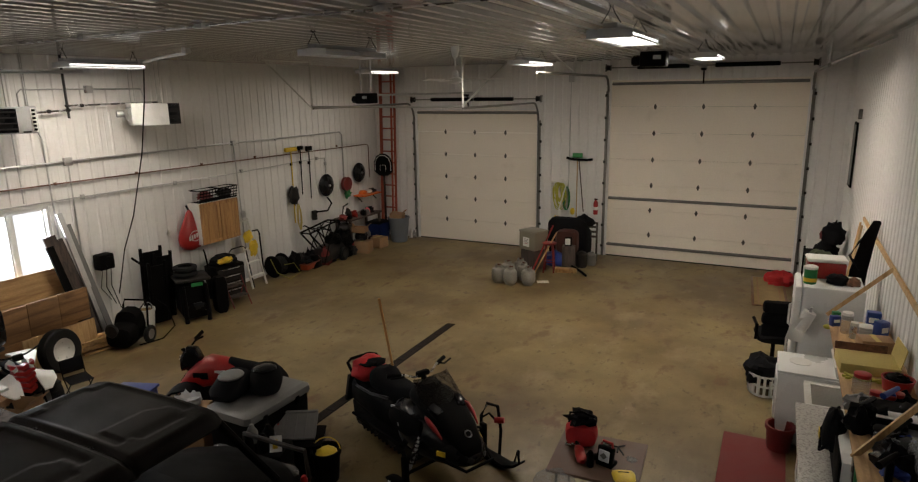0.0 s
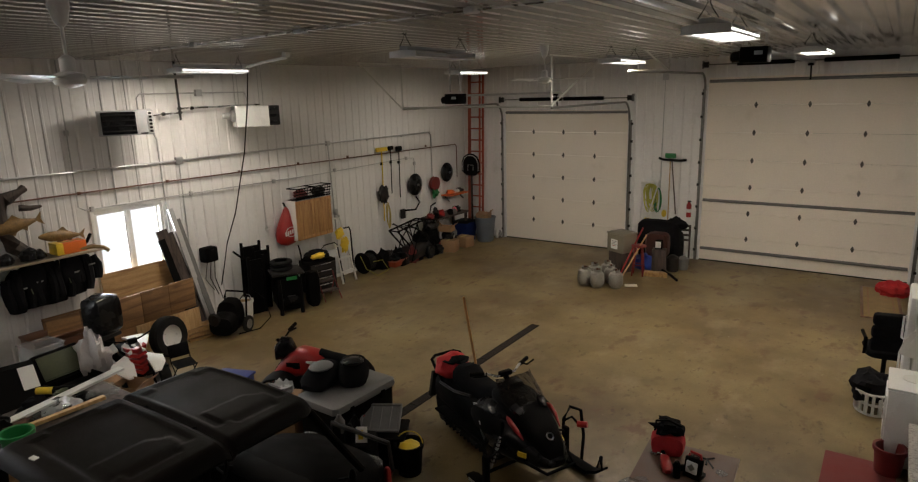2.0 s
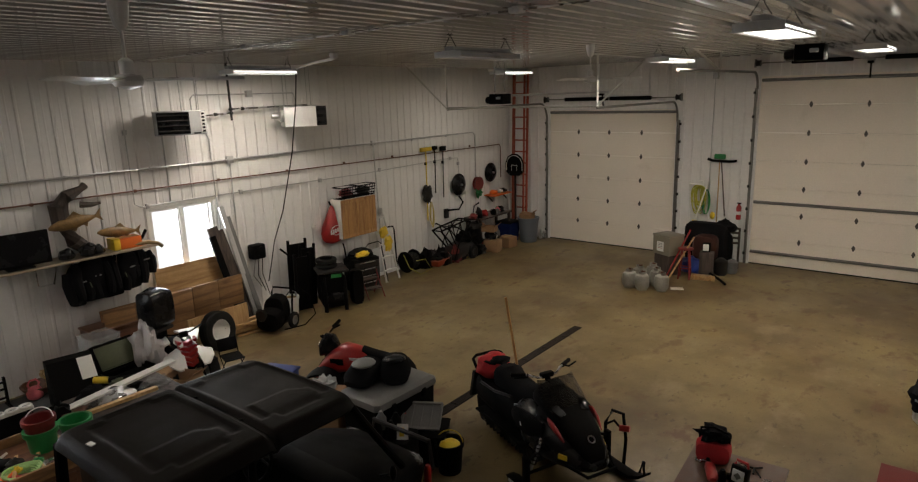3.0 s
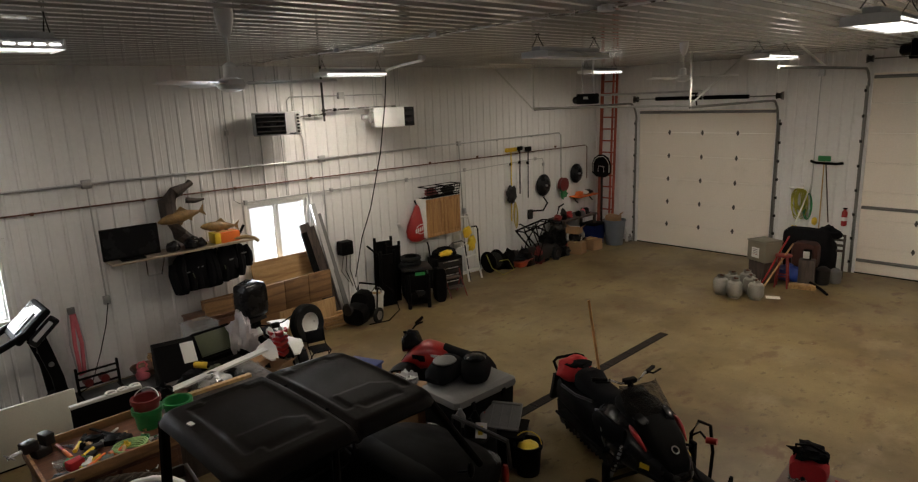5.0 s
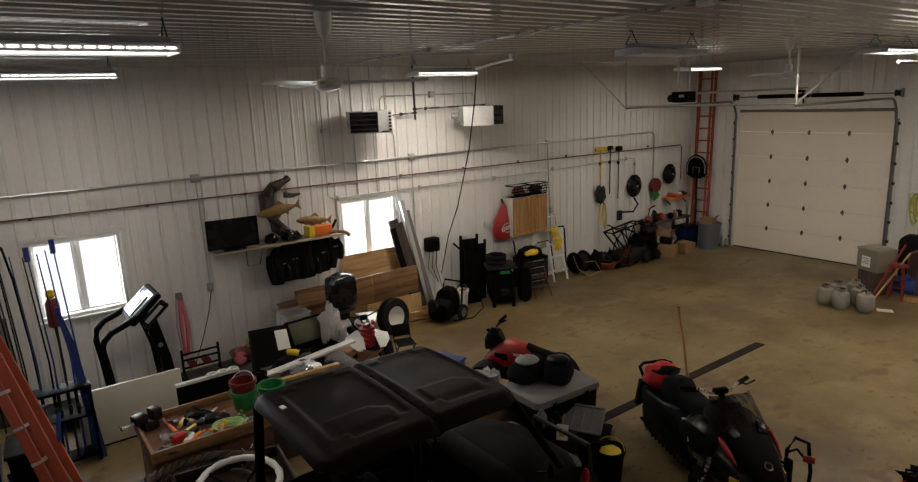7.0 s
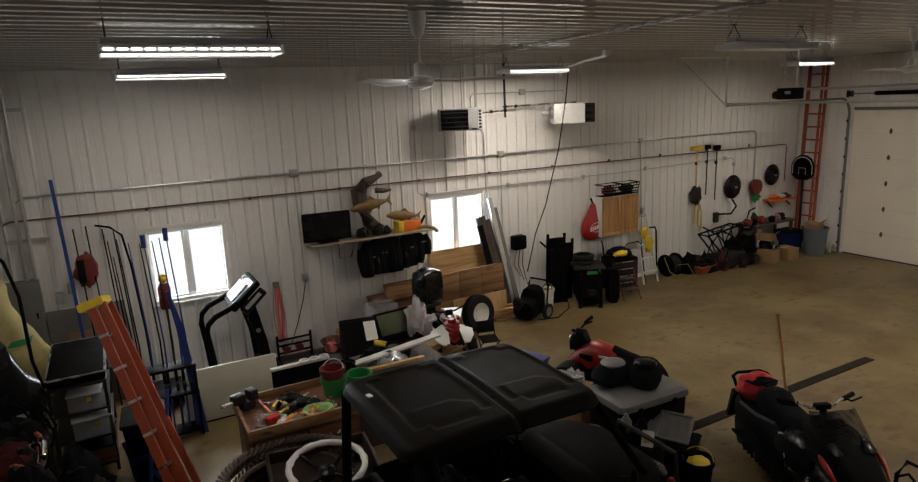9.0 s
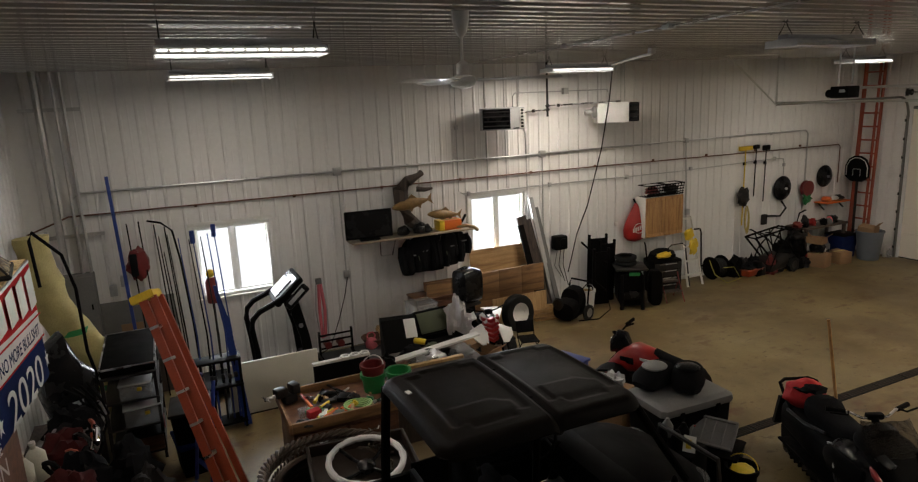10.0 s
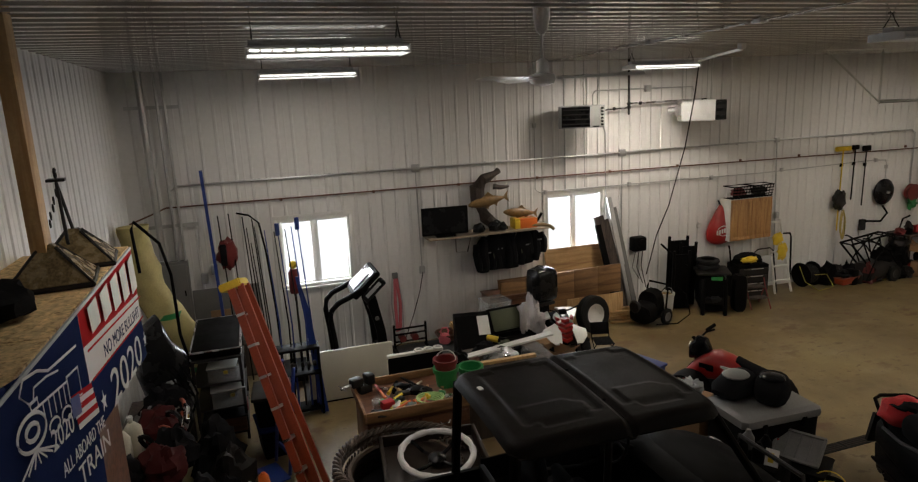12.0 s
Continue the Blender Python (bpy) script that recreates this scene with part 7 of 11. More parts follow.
    part("brush_head", bm, M_GREEN, br2)
    bm = bm_new()
    cyl(bm, (0, -0.05, 2.46), (0.0, -0.04, 0.75), 0.013, seg=8)
    part("handle", bm, M_PINE, br2)
    fe = thing("fire_extinguisher", (-4.07, DY - 0.08, 1.05), 0, "small red fire extinguisher on a wall bracket", "fire extinguisher")
    bm = bm_new()
    lathe(bm, (0, 0, 0), [(0.05, 0), (0.058, 0.02), (0.058, 0.30), (0.03, 0.35), (0.02, 0.37)], 16)
    part("bottle", bm, M_RED, fe)
    bm = bm_new()
    box(bm, (0.01, -0.02, 0.39), (0.08, 0.04, 0.03))
    part("valve", bm, M_BLACK, fe)
    bm = bm_new()
    lathe(bm, (0, 0, 0), [(0.059, 0.12), (0.059, 0.20)], 16, caps=False)
    part("label_band", bm, M_PAPER, fe)
    bm = bm_new()
    tube(bm, [(-4.78, DY - 0.04, CH - 0.35), (-4.80, DY - 0.04, 1.6)], 0.010, 6)
    cw = solid("conduit", bm, M_GALV, "thin conduit down the wall between doors", "pipe")
    bm = bm_new()
    box(bm, (-4.78, DY - 0.04, CH - 0.42), (0.12, 0.07, 0.16))
    part("junction_box", bm, M_GALV, cw)
    # corner: ladder, hoop, bin, boxes
    ld = thing("extension_ladder", (-10.03, 15.55, 0), 0, "tall orange fibreglass extension ladder leaning in the corner", "ladder")
    for sx in (-0.22, 0.22):
        bm = bm_new()
        box(bm, (sx, 0.05, 2.32), (0.03, 0.08, 4.6), (-2, 0, 0))
        part("rail", bm, M_ORANGE, ld)
        bm = bm_new()
        box(bm, (sx * 0.82, -0.05, 2.5), (0.025, 0.07, 4.3), (-2, 0, 0))
        part("fly_rail", bm, M_ORANGE, ld)
    for q in range(14):
        bm = bm_new()
        z = 0.25 + q * 0.32
        cyl(bm, (-0.21, -0.06 + z * 0.035, z), (0.21, -0.06 + z * 0.035, z), 0.020, seg=8)
        part("rung", bm, M_ORANGE, ld)
    hp = thing("hoop_backboard", (-10.02, 15.28, 1.95), 0, "small black basketball backboard with white lines", "backboard")
    bm = bm_new()
    prism(bm, [(-0.30, 0.0), (-0.30, 0.25), (-0.22, 0.42), (-0.08, 0.50), (0.08, 0.50), (0.22, 0.42), (0.30, 0.25), (0.30, 0.0), (0.14, -0.12), (-0.14, -0.12)], -0.015, 0.015, "y")
    part("board", bm, M_BLACK, hp)
    bm = bm_new()
    tube(bm, [(-0.26, -0.02, 0.02), (-0.26, -0.02, 0.24), (-0.19, -0.02, 0.38), (-0.07, -0.02, 0.45), (0.07, -0.02, 0.45), (0.19, -0.02, 0.38), (0.26, -0.02, 0.24), (0.26, -0.02, 0.02)], 0.010, 5)
    part("border_line", bm, M_PAPER, hp)
    bm = bm_new()
    tube(bm, [(-0.09, -0.02, 0.02), (-0.09, -0.02, 0.18), (0.09, -0.02, 0.18), (0.09, -0.02, 0.02)], 0.006, 5)
    part("target_line", bm, M_PAPER, hp)
    bm = bm_new()
    cyl(bm, (0, 0.03, -1.95), (0, 0.03, 0.1), 0.03, seg=8)
    part("pole", bm, M_DARKM, hp)
    tc = thing("trash_can", (-9.52, 15.2, 0), 0, "grey round trash can filled with cardboard", "trash can")
    bm = bm_new()
    lathe(bm, (0, 0, 0), [(0.22, 0), (0.23, 0.02), (0.29, 0.66), (0.31, 0.66), (0.31, 0.70), (0.28, 0.70), (0.22, 0.03)], 24)
    part("can", bm, mat("blue_grey_plastic", (0.13, 0.15, 0.18), 0.5, vary=0.12), tc)
    bm = bm_new()
    box(bm, (-0.05, 0, 0.70), (0.36, 0.30, 0.20), (6, 8, 12))
    box(bm, (0.16, 0.02, 0.84), (0.16, 0.26, 0.01), (0, -50, 12))
    part("cardboard", bm, M_TAN, tc)
    carton((-9.72, 13.72, 0), (0.40, 0.34, 0.32), 12, "brown cardboard box on the concrete floor", group="floor cartons")
    carton((-9.70, 14.38, 0), (0.42, 0.36, 0.28), -6, "brown cardboard box on the concrete floor", group="floor cartons")
    carton((-9.80, 13.70, 0.54), (0.36, 0.28, 0.14), 14, "open small cardboard box on the stack", flaps=True)
    bm = bm_new()
    lumpy(bm, (-9.78, 13.72, 0.43), (0.17, 0.15, 0.16), 81, 0.2)
    solid("helmet", bm, M_BLACKG, "black and white helmet on a cardboard box", "helmet")
    for x, r, h, m, lab in ((-9.08, 0.05, 0.28, M_WPLAS, "white plastic jug standing by the door"), (-8.98, 0.06, 0.22, M_CLEAR, "clear bottle standing by the door")):
        bm = bm_new()
        lathe(bm, (x - 0.35, 15.7, 0), [(r, 0), (r, h * 0.7), (r * 0.4, h * 0.85), (r * 0.4, h)], 14)
        solid("bottle", bm, m, lab, "bottle")


north_group()


# ---- west wall: tools, cabinet, stored gear ----
def plank(name, a, b, w, t, m, label, category="board", group="", up=(1, 0, 0)):
    a, b = Vector(a), Vector(b)
    d = (b - a).normalized()
    u = Vector(up)
    u = (u - d * u.dot(d)).normalized()
    v = d.cross(u)
    bm = bm_new()
    mm = Matrix.Translation((a + b) / 2) @ Matrix((v, u, d)).transposed().to_4x4() @ Matrix.Diagonal((w, t, (b - a).length, 1))
    bmesh.ops.create_cube(bm, size=1, matrix=mm)
    return solid(name, bm, m, label, category, "", None, 0, group)


def west_wall():
    for k, (y0, y1, z, m, w, t) in enumerate(((6.10, 6.42, 1.95, M_DARKWD, 0.20, 0.03), (6.22, 6.55, 1.88, M_DARKWD, 0.16, 0.03), (6.30, 6.62, 2.30, M_GALV, 0.09, 0.04), (6.40, 6.70, 2.10, M_GREY, 0.10, 0.03), (6.05, 6.30, 1.80, M_BLACK, 0.12, 0.03))):
        plank("leaning_board", (-10.12 + 0.03 * k, y1, 0.0), (-10.46 + 0.015 * k, y0, z), w, t, m, "dark weathered board leaning against the wall" if m is M_DARKWD else "long metal channel leaning against the wall", "board", "leaning boards")
    for k in range(6):
        plank("lumber_offcut", (-9.95 - 0.07 * (k % 2), 6.05, 0.03 + 0.045 * k), (-9.80 - 0.05 * (k % 3), 6.75 + 0.05 * (k % 2), 0.03 + 0.045 * k), 0.09, 0.04, M_PINE if k % 2 else M_PLY, "short lumber offcut stacked by the wall", "lumber", "lumber offcuts", (0, 0, 1))
    # pressure washer
    p = thing("pressure_washer", (-9.70, 6.72, 0), 20, "black wheeled pressure washer with coiled hose", "pressure washer")
    bm = bm_new()
    loft(bm, [ring(y, z0, z1, w, 3, 14) for y, z0, z1, w in ((-0.30, 0.08, 0.30, 0.36), (-0.27, 0.05, 0.38, 0.46), (-0.06, 0.05, 0.44, 0.46), (-0.03, 0.05, 0.60, 0.42), (0.16, 0.05, 0.64, 0.42), (0.22, 0.10, 0.56, 0.36))])
    part("engine_case", bm, M_BLACK, p)
    for sx in (-0.28, 0.28):
        wheel(p, (sx, 0.15, 0.15), 0.15, 0.08, "x", M_GREY, knobs=0)
    bm = bm_new()
    tube(bm, [(-0.22, 0.2, 0.2), (-0.22, 0.26, 0.62), (-0.18, 0.26, 0.72), (0.18, 0.26, 0.72), (0.22, 0.26, 0.62), (0.22, 0.2, 0.2)], 0.018, 8)
    part("handle", bm, M_BLACK, p)
    bm = bm_new()
    lathe(bm, (-0.1, -0.28, 0.34), [(0.10, -0.03), (0.13, 0.0), (0.10, 0.03)], 16, "y")
    part("recoil_cover", bm, M_DARKM, p)
    bm = bm_new()
    tube(bm, [(0.05, 0.2, 0.5), (0.2, 0.4, 0.75), (0.42, 0.55, 0.50), (0.55, 0.48, 0.18), (0.45, 0.25, 0.03), (0.2, -0.05, 0.02)], 0.011, 6)
    part("hose", bm, M_BLACK, p)
    bm = bm_new()
    tube(bm, [(-0.35, 0.85, 1.30), (-0.28, 0.95, 1.18), (0.05, 1.15, 0.86)], 0.020, 8)
    part("spray_lance", bm, M_BLACK, p)
    bucket((-10.15, 7.42, 0), 0.15, 0.36, M_WPLAS, "dirty white five gallon bucket with tan contents", None, M_JUTE)
    c = thing("battery_charger", (WX + 0.12, 6.97, 1.18), 0, "black wall-mounted charger with dangling cords", "charger")
    bm = bm_new()
    box(bm, (0.02, 0, 0.15), (0.20, 0.28, 0.28), bevel=0.03)
    cyl(bm, (0.10, 0.02, 0.16), (0.15, 0.02, 0.16), 0.09, seg=16)
    part("case", bm, M_BLACK, c)
    for k in range(3):
        bm = bm_new()
        tube(bm, [(0.06, -0.08 + 0.08 * k, 0.0), (0.05, -0.14 + 0.1 * k, -0.3), (0.05, 0.02 + 0.08 * k, -0.55 - 0.1 * k)], 0.008, 5)
        part("cord", bm, M_BLACK if k else M_GREY, c)
    # black stored panels and tool carts
    for k, (x, y, w, h, t) in enumerate(((-10.35, 7.80, 0.36, 1.42, 0.05), (-10.25, 7.96, 0.30, 1.30, 0.05), (-10.12, 7.72, 0.30, 1.18, 0.06))):
        s = thing("folded_ramp", (x, y, 0), 75, "black folding ramp section standing upright", "ramp", "black ramp sections")
        bm = bm_new()
        for sx in (-w / 2, w / 2):
            box(bm, (sx, 0, h / 2), (0.05, t, h), (4, 0, 0), 0.008)
        part("side_rail", bm, M_BLACK, s)
        bm = bm_new()
        box(bm, (0, 0, h * 0.47), (w - 0.06, t * 0.5, h * 0.94), (4, 0, 0))
        part("deck", bm, M_BLACK, s)
    t = thing("tool_cart", (-9.85, 8.22, 0), 60, "black plastic tool cart with a worn work top", "tool cart")
    bm = bm_new()
    loft(bm, [ring(y, 0.05, z1, 0.52, 6, 14) for y, z1 in ((-0.28, 0.70), (0.25, 0.74))])
    part("body", bm, M_BLACK, t)
    bm = bm_new()
    box(bm, (0, 0, 0.78), (0.62, 0.62, 0.05), bevel=0.015)
    part("top", bm, M_DARKM, t)
    bm = bm_new()
    box(bm, (0.05, -0.30, 0.70), (0.20, 0.012, 0.07))
    part("badge", bm, M_GREEN, t)
    for sx in (-0.2, 0.2):
        bm = bm_new()
        tube(bm, [(sx, -0.28, 0.68), (sx, -0.36, 0.34), (sx, -0.38, 0.0)], 0.04, 8)
        part("front_leg", bm, M_BLACK, t)
    bm = bm_new()
    box(bm, (0, -0.34, 0.28), (0.42, 0.06, 0.16), bevel=0.02)
    part("drawer", bm, M_BLACKG, t)
    for k in range(2):
        ty = thing("kart_wheel", (-9.92, 8.18, 0.805 + 0.105 * k), 0, "small black kart wheel stacked on the tool cart", "wheel", "stacked kart wheels")
        bm = bm_new()
        lathe(bm, (0, 0, 0), [(0.12, 0.02), (0.16, 0.0), (0.21, 0.02), (0.22, 0.05), (0.21, 0.085), (0.16, 0.105), (0.12, 0.085)], 22, caps=False)
        part("tread", bm, M_RUBBER, ty)
    gcase = thing("rifle_case", (-9.55, 8.62, 0), 70, "black moulded case standing on end", "case")
    bm = bm_new()
    loft(bm, [ring(y, 0.0, 0.72, w, 4, 14) for y, w in ((-0.10, 0.22), (-0.06, 0.28), (0.06, 0.28), (0.10, 0.22))])
    part("shell", bm, M_BLACK, gcase)
    bm = bm_new()
    box(bm, (0.14, 0, 0.45), (0.03, 0.05, 0.14), bevel=0.01)
    part("handle", bm, M_BLACKG, gcase)
    r = thing("speed_bag", (WX + 0.13, 8.88, 1.50), 0, "red teardrop punching bag with white logo marks", "punching bag")
    bm = bm_new()
    lathe(bm, (0, 0, 0), [(0.02, 0.42), (0.06, 0.38), (0.16, 0.20), (0.27, 0.0), (0.31, -0.14), (0.29, -0.27), (0.20, -0.36), (0.06, -0.40)], 22)
    bg = part("bag", bm, M_RED, r)
    bg.matrix_basis = Matrix.Diagonal((0.42, 1, 1, 1))
    bm = bm_new()
    tube(bm, [(0.128, 0.14 * math.cos(2 * math.pi * k / 24), -0.10 + 0.10 * math.sin(2 * math.pi * k / 24)) for k in range(24)], 0.007, 5, True)
    part("logo_ring", bm, M_PAPER, r)
    for k in range(6):
        bm = bm_new()
        box(bm, (0.132, -0.15 + 0.06 * k, -0.13 + 0.012 * k), (0.008, 0.035, 0.085))
        part("logo_bar", bm, M_PAPER, r)
    bm = bm_new()
    cyl(bm, (0, 0, 0.40), (-0.06, 0, 0.50), 0.02, seg=8)
    part("hanger", bm, M_BLACK, r)
    th = bm_new()
    lathe(th, (WX + 0.03, 8.45, 1.52), [(0.055, 0.0), (0.055, 0.03), (0.03, 0.05)], 14, "x")
    solid("wall_thermostat", th, M_WPLAS, "round white thermostat on the steel wall", "thermostat")
    # cabinet
    cb = thing("wall_cabinet", (WX + 0.03, 9.45, 1.19), 0, "oak two-door wall cabinet with white sides", "cabinet")
    bm = bm_new()
    box(bm, (0.16, 0, 0.42), (0.32, 1.0, 0.84), bevel=0.004)
    part("carcass", bm, M_WPLAS, cb)
    for sy in (-0.252, 0.252):
        bm = bm_new()
        box(bm, (0.33, sy, 0.42), (0.02, 0.49, 0.83), bevel=0.004)
        d = part("door", bm, M_OAK, cb)
        bm = bm_new()
        for c2, s2 in (((0.345, sy, 0.80), (0.012, 0.49, 0.07)), ((0.345, sy, 0.04), (0.012, 0.49, 0.07)), ((0.345, sy - 0.21, 0.42), (0.012, 0.07, 0.69)), ((0.345, sy + 0.21, 0.42), (0.012, 0.07, 0.69))):
            box(bm, c2, s2, bevel=0.003)
        part("door_frame", bm, M_OAK, d)
    for k in range(2):
        bn = thing("open_crate", (WX + 0.22, 9.22 + 0.50 * k, 2.04), 0, "black wire basket on top of the wall cabinet", "basket", "cabinet baskets")
        bm = bm_new()
        for q in range(7):
            tube(bm, [(-0.13, -0.22 + q * 0.073, 0.0), (0.13, -0.22 + q * 0.073, 0.0), (0.17, -0.23 + q * 0.077, 0.24)], 0.010, 5)
        for z, x in ((0.02, 0.135), (0.12, 0.15), (0.24, 0.17), (0.06, 0.14), (0.18, 0.16)):
            tube(bm, [(x, -0.24, z), (x, 0.24, z)], 0.012, 5)
        tube(bm, [(-0.13, -0.24, 0.24), (0.17, -0.24, 0.24), (0.17, 0.24, 0.24), (-0.13, 0.24, 0.24)], 0.012, 6, True)
        part("wire_frame", bm, M_BLACK, bn)
        bm = bm_new()
        lumpy(bm, (0, 0, 0.10), (0.10, 0.17, 0.09), 90 + k, 0.3)
        part("contents", bm, M_DKRED if k == 0 else M_DARKM, bn)
    # toolbox, rags, step stool, stepladder
    tb = thing("tool_chest", (-10.10, 9.30, 0), 80, "black metal tool chest with a yellow rag on top", "tool chest")
    bm = bm_new()
    box(bm, (0, 0, 0.40), (0.66, 0.42, 0.70), bevel=0.015)
    part("cabinet", bm, M_BLACK, tb)
    for k in range(4):
        bm = bm_new()
        box(bm, (0, -0.215, 0.17 + k * 0.15), (0.60, 0.015, 0.135), bevel=0.004)
        dw = part("drawer", bm, M_DARKM, tb)
        bm = bm_new()
        box(bm, (0, -0.228, 0.22 + k * 0.15), (0.40, 0.012, 0.014))
        part("handle", bm, M_STEEL, dw)
    bm = bm_new()
    tube(bm, [(-0.36, 0.0, 0.70), (-0.40, 0.0, 1.02), (-0.40, 0.05, 1.12)], 0.018, 8)
    part("push_handle", bm, M_BLACK, tb)
    bm = bm_new()
    lumpy(bm, (-10.10, 9.28, 0.83), (0.24, 0.26, 0.13), 95, 0.25, 18)
    solid("tool_tote", bm, M_CLOTHK, "black open tool bag on the tool chest", "tool bag")
    bm = bm_new()
    lumpy(bm, (-9.92, 9.18, 0.86), (0.10, 0.20, 0.07), 96, 0.3)
    solid("rag", bm, M_YELLOW, "bright yellow rag hanging over the tool chest", "rag")
    ss = thing("step_stool", (-9.62, 9.10, 0), 75, "dark red metal step stool", "step stool")
    for z, y in ((0.20, -0.06), (0.38, 0.08)):
        bm = bm_new()
        box(bm, (0, y, z), (0.36, 0.16, 0.03), bevel=0.006)
        part("tread", bm, M_DARKWD, ss)
    for sx in (-0.19, 0.19):
        bm = bm_new()
        tube(bm, [(sx, -0.22, 0.0), (sx, 0.04, 0.40), (sx, 0.10, 0.55)], 0.013, 6)
        tube(bm, [(sx, 0.24, 0.0), (sx, 0.04, 0.40)], 0.013, 6)
        part("frame", bm, M_DKRED, ss)
    fc = thing("folding_chair", (-10.28, 9.86, 0), 0, "grey plastic folding chair leaning on the wall", "chair")
    bm = bm_new()
    box(bm, (0.06, 0, 0.52), (0.03, 0.42, 0.56), (0, -8, 0), 0.012)
    part("back_panel", bm, M_LGREY, fc)
    bm = bm_new()
    tube(bm, [(0.16, -0.24, 0.0), (0.0, -0.24, 0.88), (0.0, -0.15, 0.94), (0.0, 0.15, 0.94), (0.0, 0.24, 0.88), (0.16, 0.24, 0.0)], 0.014, 8)
    part("tube_frame", bm, M_DARKM, fc)
    sl = thing("stepladder", (-10.12, 10.22, 0), 0, "white stepladder folded and leaning with yellow rags", "ladder")
    for sy in (-0.21, 0.21):
        bm = bm_new()
        tube(bm, [(0.05, sy, 0.0), (-0.32, sy * 0.80, 1.48)], 0.024, 6)
        part("rail", bm, M_WPLAS, sl)
    for k in range(5):
        f = 0.17 + k * 0.2
        bm = bm_new()
        box(bm, (0.05 - 0.37 * f, 0, 1.48 * f), (0.07, 0.42 * (1 - 0.2 * f), 0.03), bevel=0.004)
        part("step", bm, M_WPLAS, sl)
    for k, (y, z) in enumerate(((10.16, 1.12), (10.22, 0.86))):
        bm = bm_new()
        lumpy(bm, (-10.24 + 0.07 * k, y, z), (0.06, 0.12, 0.12 + 0.04 * k), 100 + k, 0.35, 16, False)
        solid("rag", bm, M_YELLOW, "yellow rag draped on the stepladder step", "rag")
    bm = bm_new()
    tube(bm, [(-10.30, 10.62, 0.0), (-10.35, 10.62, 1.10), (-10.35, 10.58, 1.18), (-10.35, 10.40, 1.19)], 0.018, 8)
    solid("cart_handle", bm, M_BLACK, "bent black tube handle standing by the wall", "tube")
    cm = thing("hose_reel", (-10.22, 10.98, 0), 90, "black air hose reel with loose hose", "hose reel")
    for sx in (-0.16, 0.16):
        bm = bm_new()
        lathe(bm, (sx, 0, 0.27), [(0.02, -0.01), (0.25, -0.012), (0.26, 0.0), (0.25, 0.012), (0.02, 0.01)], 22, "x")
        part("reel_flange", bm, M_BLACK, cm)
    bm = bm_new()
    lathe(bm, (0, 0, 0.27), [(0.19 + 0.01 * (k % 2), -0.14 + 0.02 * k) for k in range(15)], 20, "x")
    part("wound_hose", bm, M_RUBBER, cm)
    bm = bm_new()
    tube(bm, [(0, -0.2, 0.3), (0.1, -0.4, 0.35), (0.2, -0.5, 0.1), (-0.1, -0.42, 0.02), (-0.3, -0.25, 0.2), (-0.32, -0.1, 0.5)], 0.007, 6)
    part("loose_hose", bm, M_HOSEY, cm)
    # tray and machines
    tr = thing("garden_cart", (-10.0, 11.75, 0), 8, "low orange poly cart full of cords", "cart")
    bm = bm_new()
    loft(bm, [[(x * w, y * d, z) for x, y in ((-1, -0.9), (-0.9, -1), (0.9, -1), (1, -0.9), (1, 0.9), (0.9, 1), (-0.9, 1), (-1, 0.9))] for w, d, z in ((0.15, 0.22, 0.04), (0.20, 0.28, 0.18), (0.22, 0.30, 0.19))])
    part("tray", bm, M_ORANGE, tr)
    bm = bm_new()
    lumpy(bm, (0, 0, 0.20), (0.16, 0.22, 0.10), 105, 0.4, 18)
    part("bundle", bm, M_CLOTHK, tr)
    mc = thing("snow_blower", (-10.0, 12.72, 0), 5, "dark red walk-behind machine with black tube handles", "snow blower")
    bm = bm_new()
    loft(bm, [ring(y, 0.06, z1, w, 3, 14) for y, z1, w in ((-0.55, 0.20, 0.50), (-0.45, 0.40, 0.56), (-0.1, 0.46, 0.50), (0.3, 0.42, 0.46), (0.45, 0.25, 0.40))])
    part("housing", bm, M_DARKM, mc)
    bm = bm_new()
    lumpy(bm, (0, 0.1, 0.50), (0.20, 0.24, 0.16), 106, 0.25)
    part("engine", bm, M_BLACK, mc)
    for sx in (-0.24, 0.24):
        bm = bm_new()
        tube(bm, [(sx, 0.35, 0.25), (sx, -0.1, 0.70), (sx, -0.75, 1.02), (sx * 0.8, -0.85, 1.03)], 0.017, 7)
        tube(bm, [(sx, 0.1, 0.95), (sx, -0.45, 0.55), (sx, -0.7, 0.10)], 0.015, 7)
        part("handle_tube", bm, M_BLACK, mc)
        wheel(mc, (sx * 1.2, 0.1, 0.17), 0.17, 0.10, "x", M_DARKM, knobs=12)
    bm = bm_new()
    tube(bm, [(-0.24, -0.4, 0.88), (0.24, -0.4, 0.88)], 0.014, 6)
    tube(bm, [(-0.24, 0.1, 0.95), (0.24, 0.1, 0.95)], 0.014, 6)
    part("cross_bar", bm, M_BLACK, mc)
    m2 = thing("lawn_edger", (-10.12, 13.35, 0), 0, "dark engine machine stored against the wall", "garden machine")
    bm = bm_new()
    lumpy(bm, (0, 0, 0.35), (0.24, 0.28, 0.36), 108, 0.25, 20)
    part("engine", bm, M_BLACK, m2)
    bm = bm_new()
    lumpy(bm, (0.08, 0.02, 0.72), (0.14, 0.18, 0.12), 109, 0.3, 16)
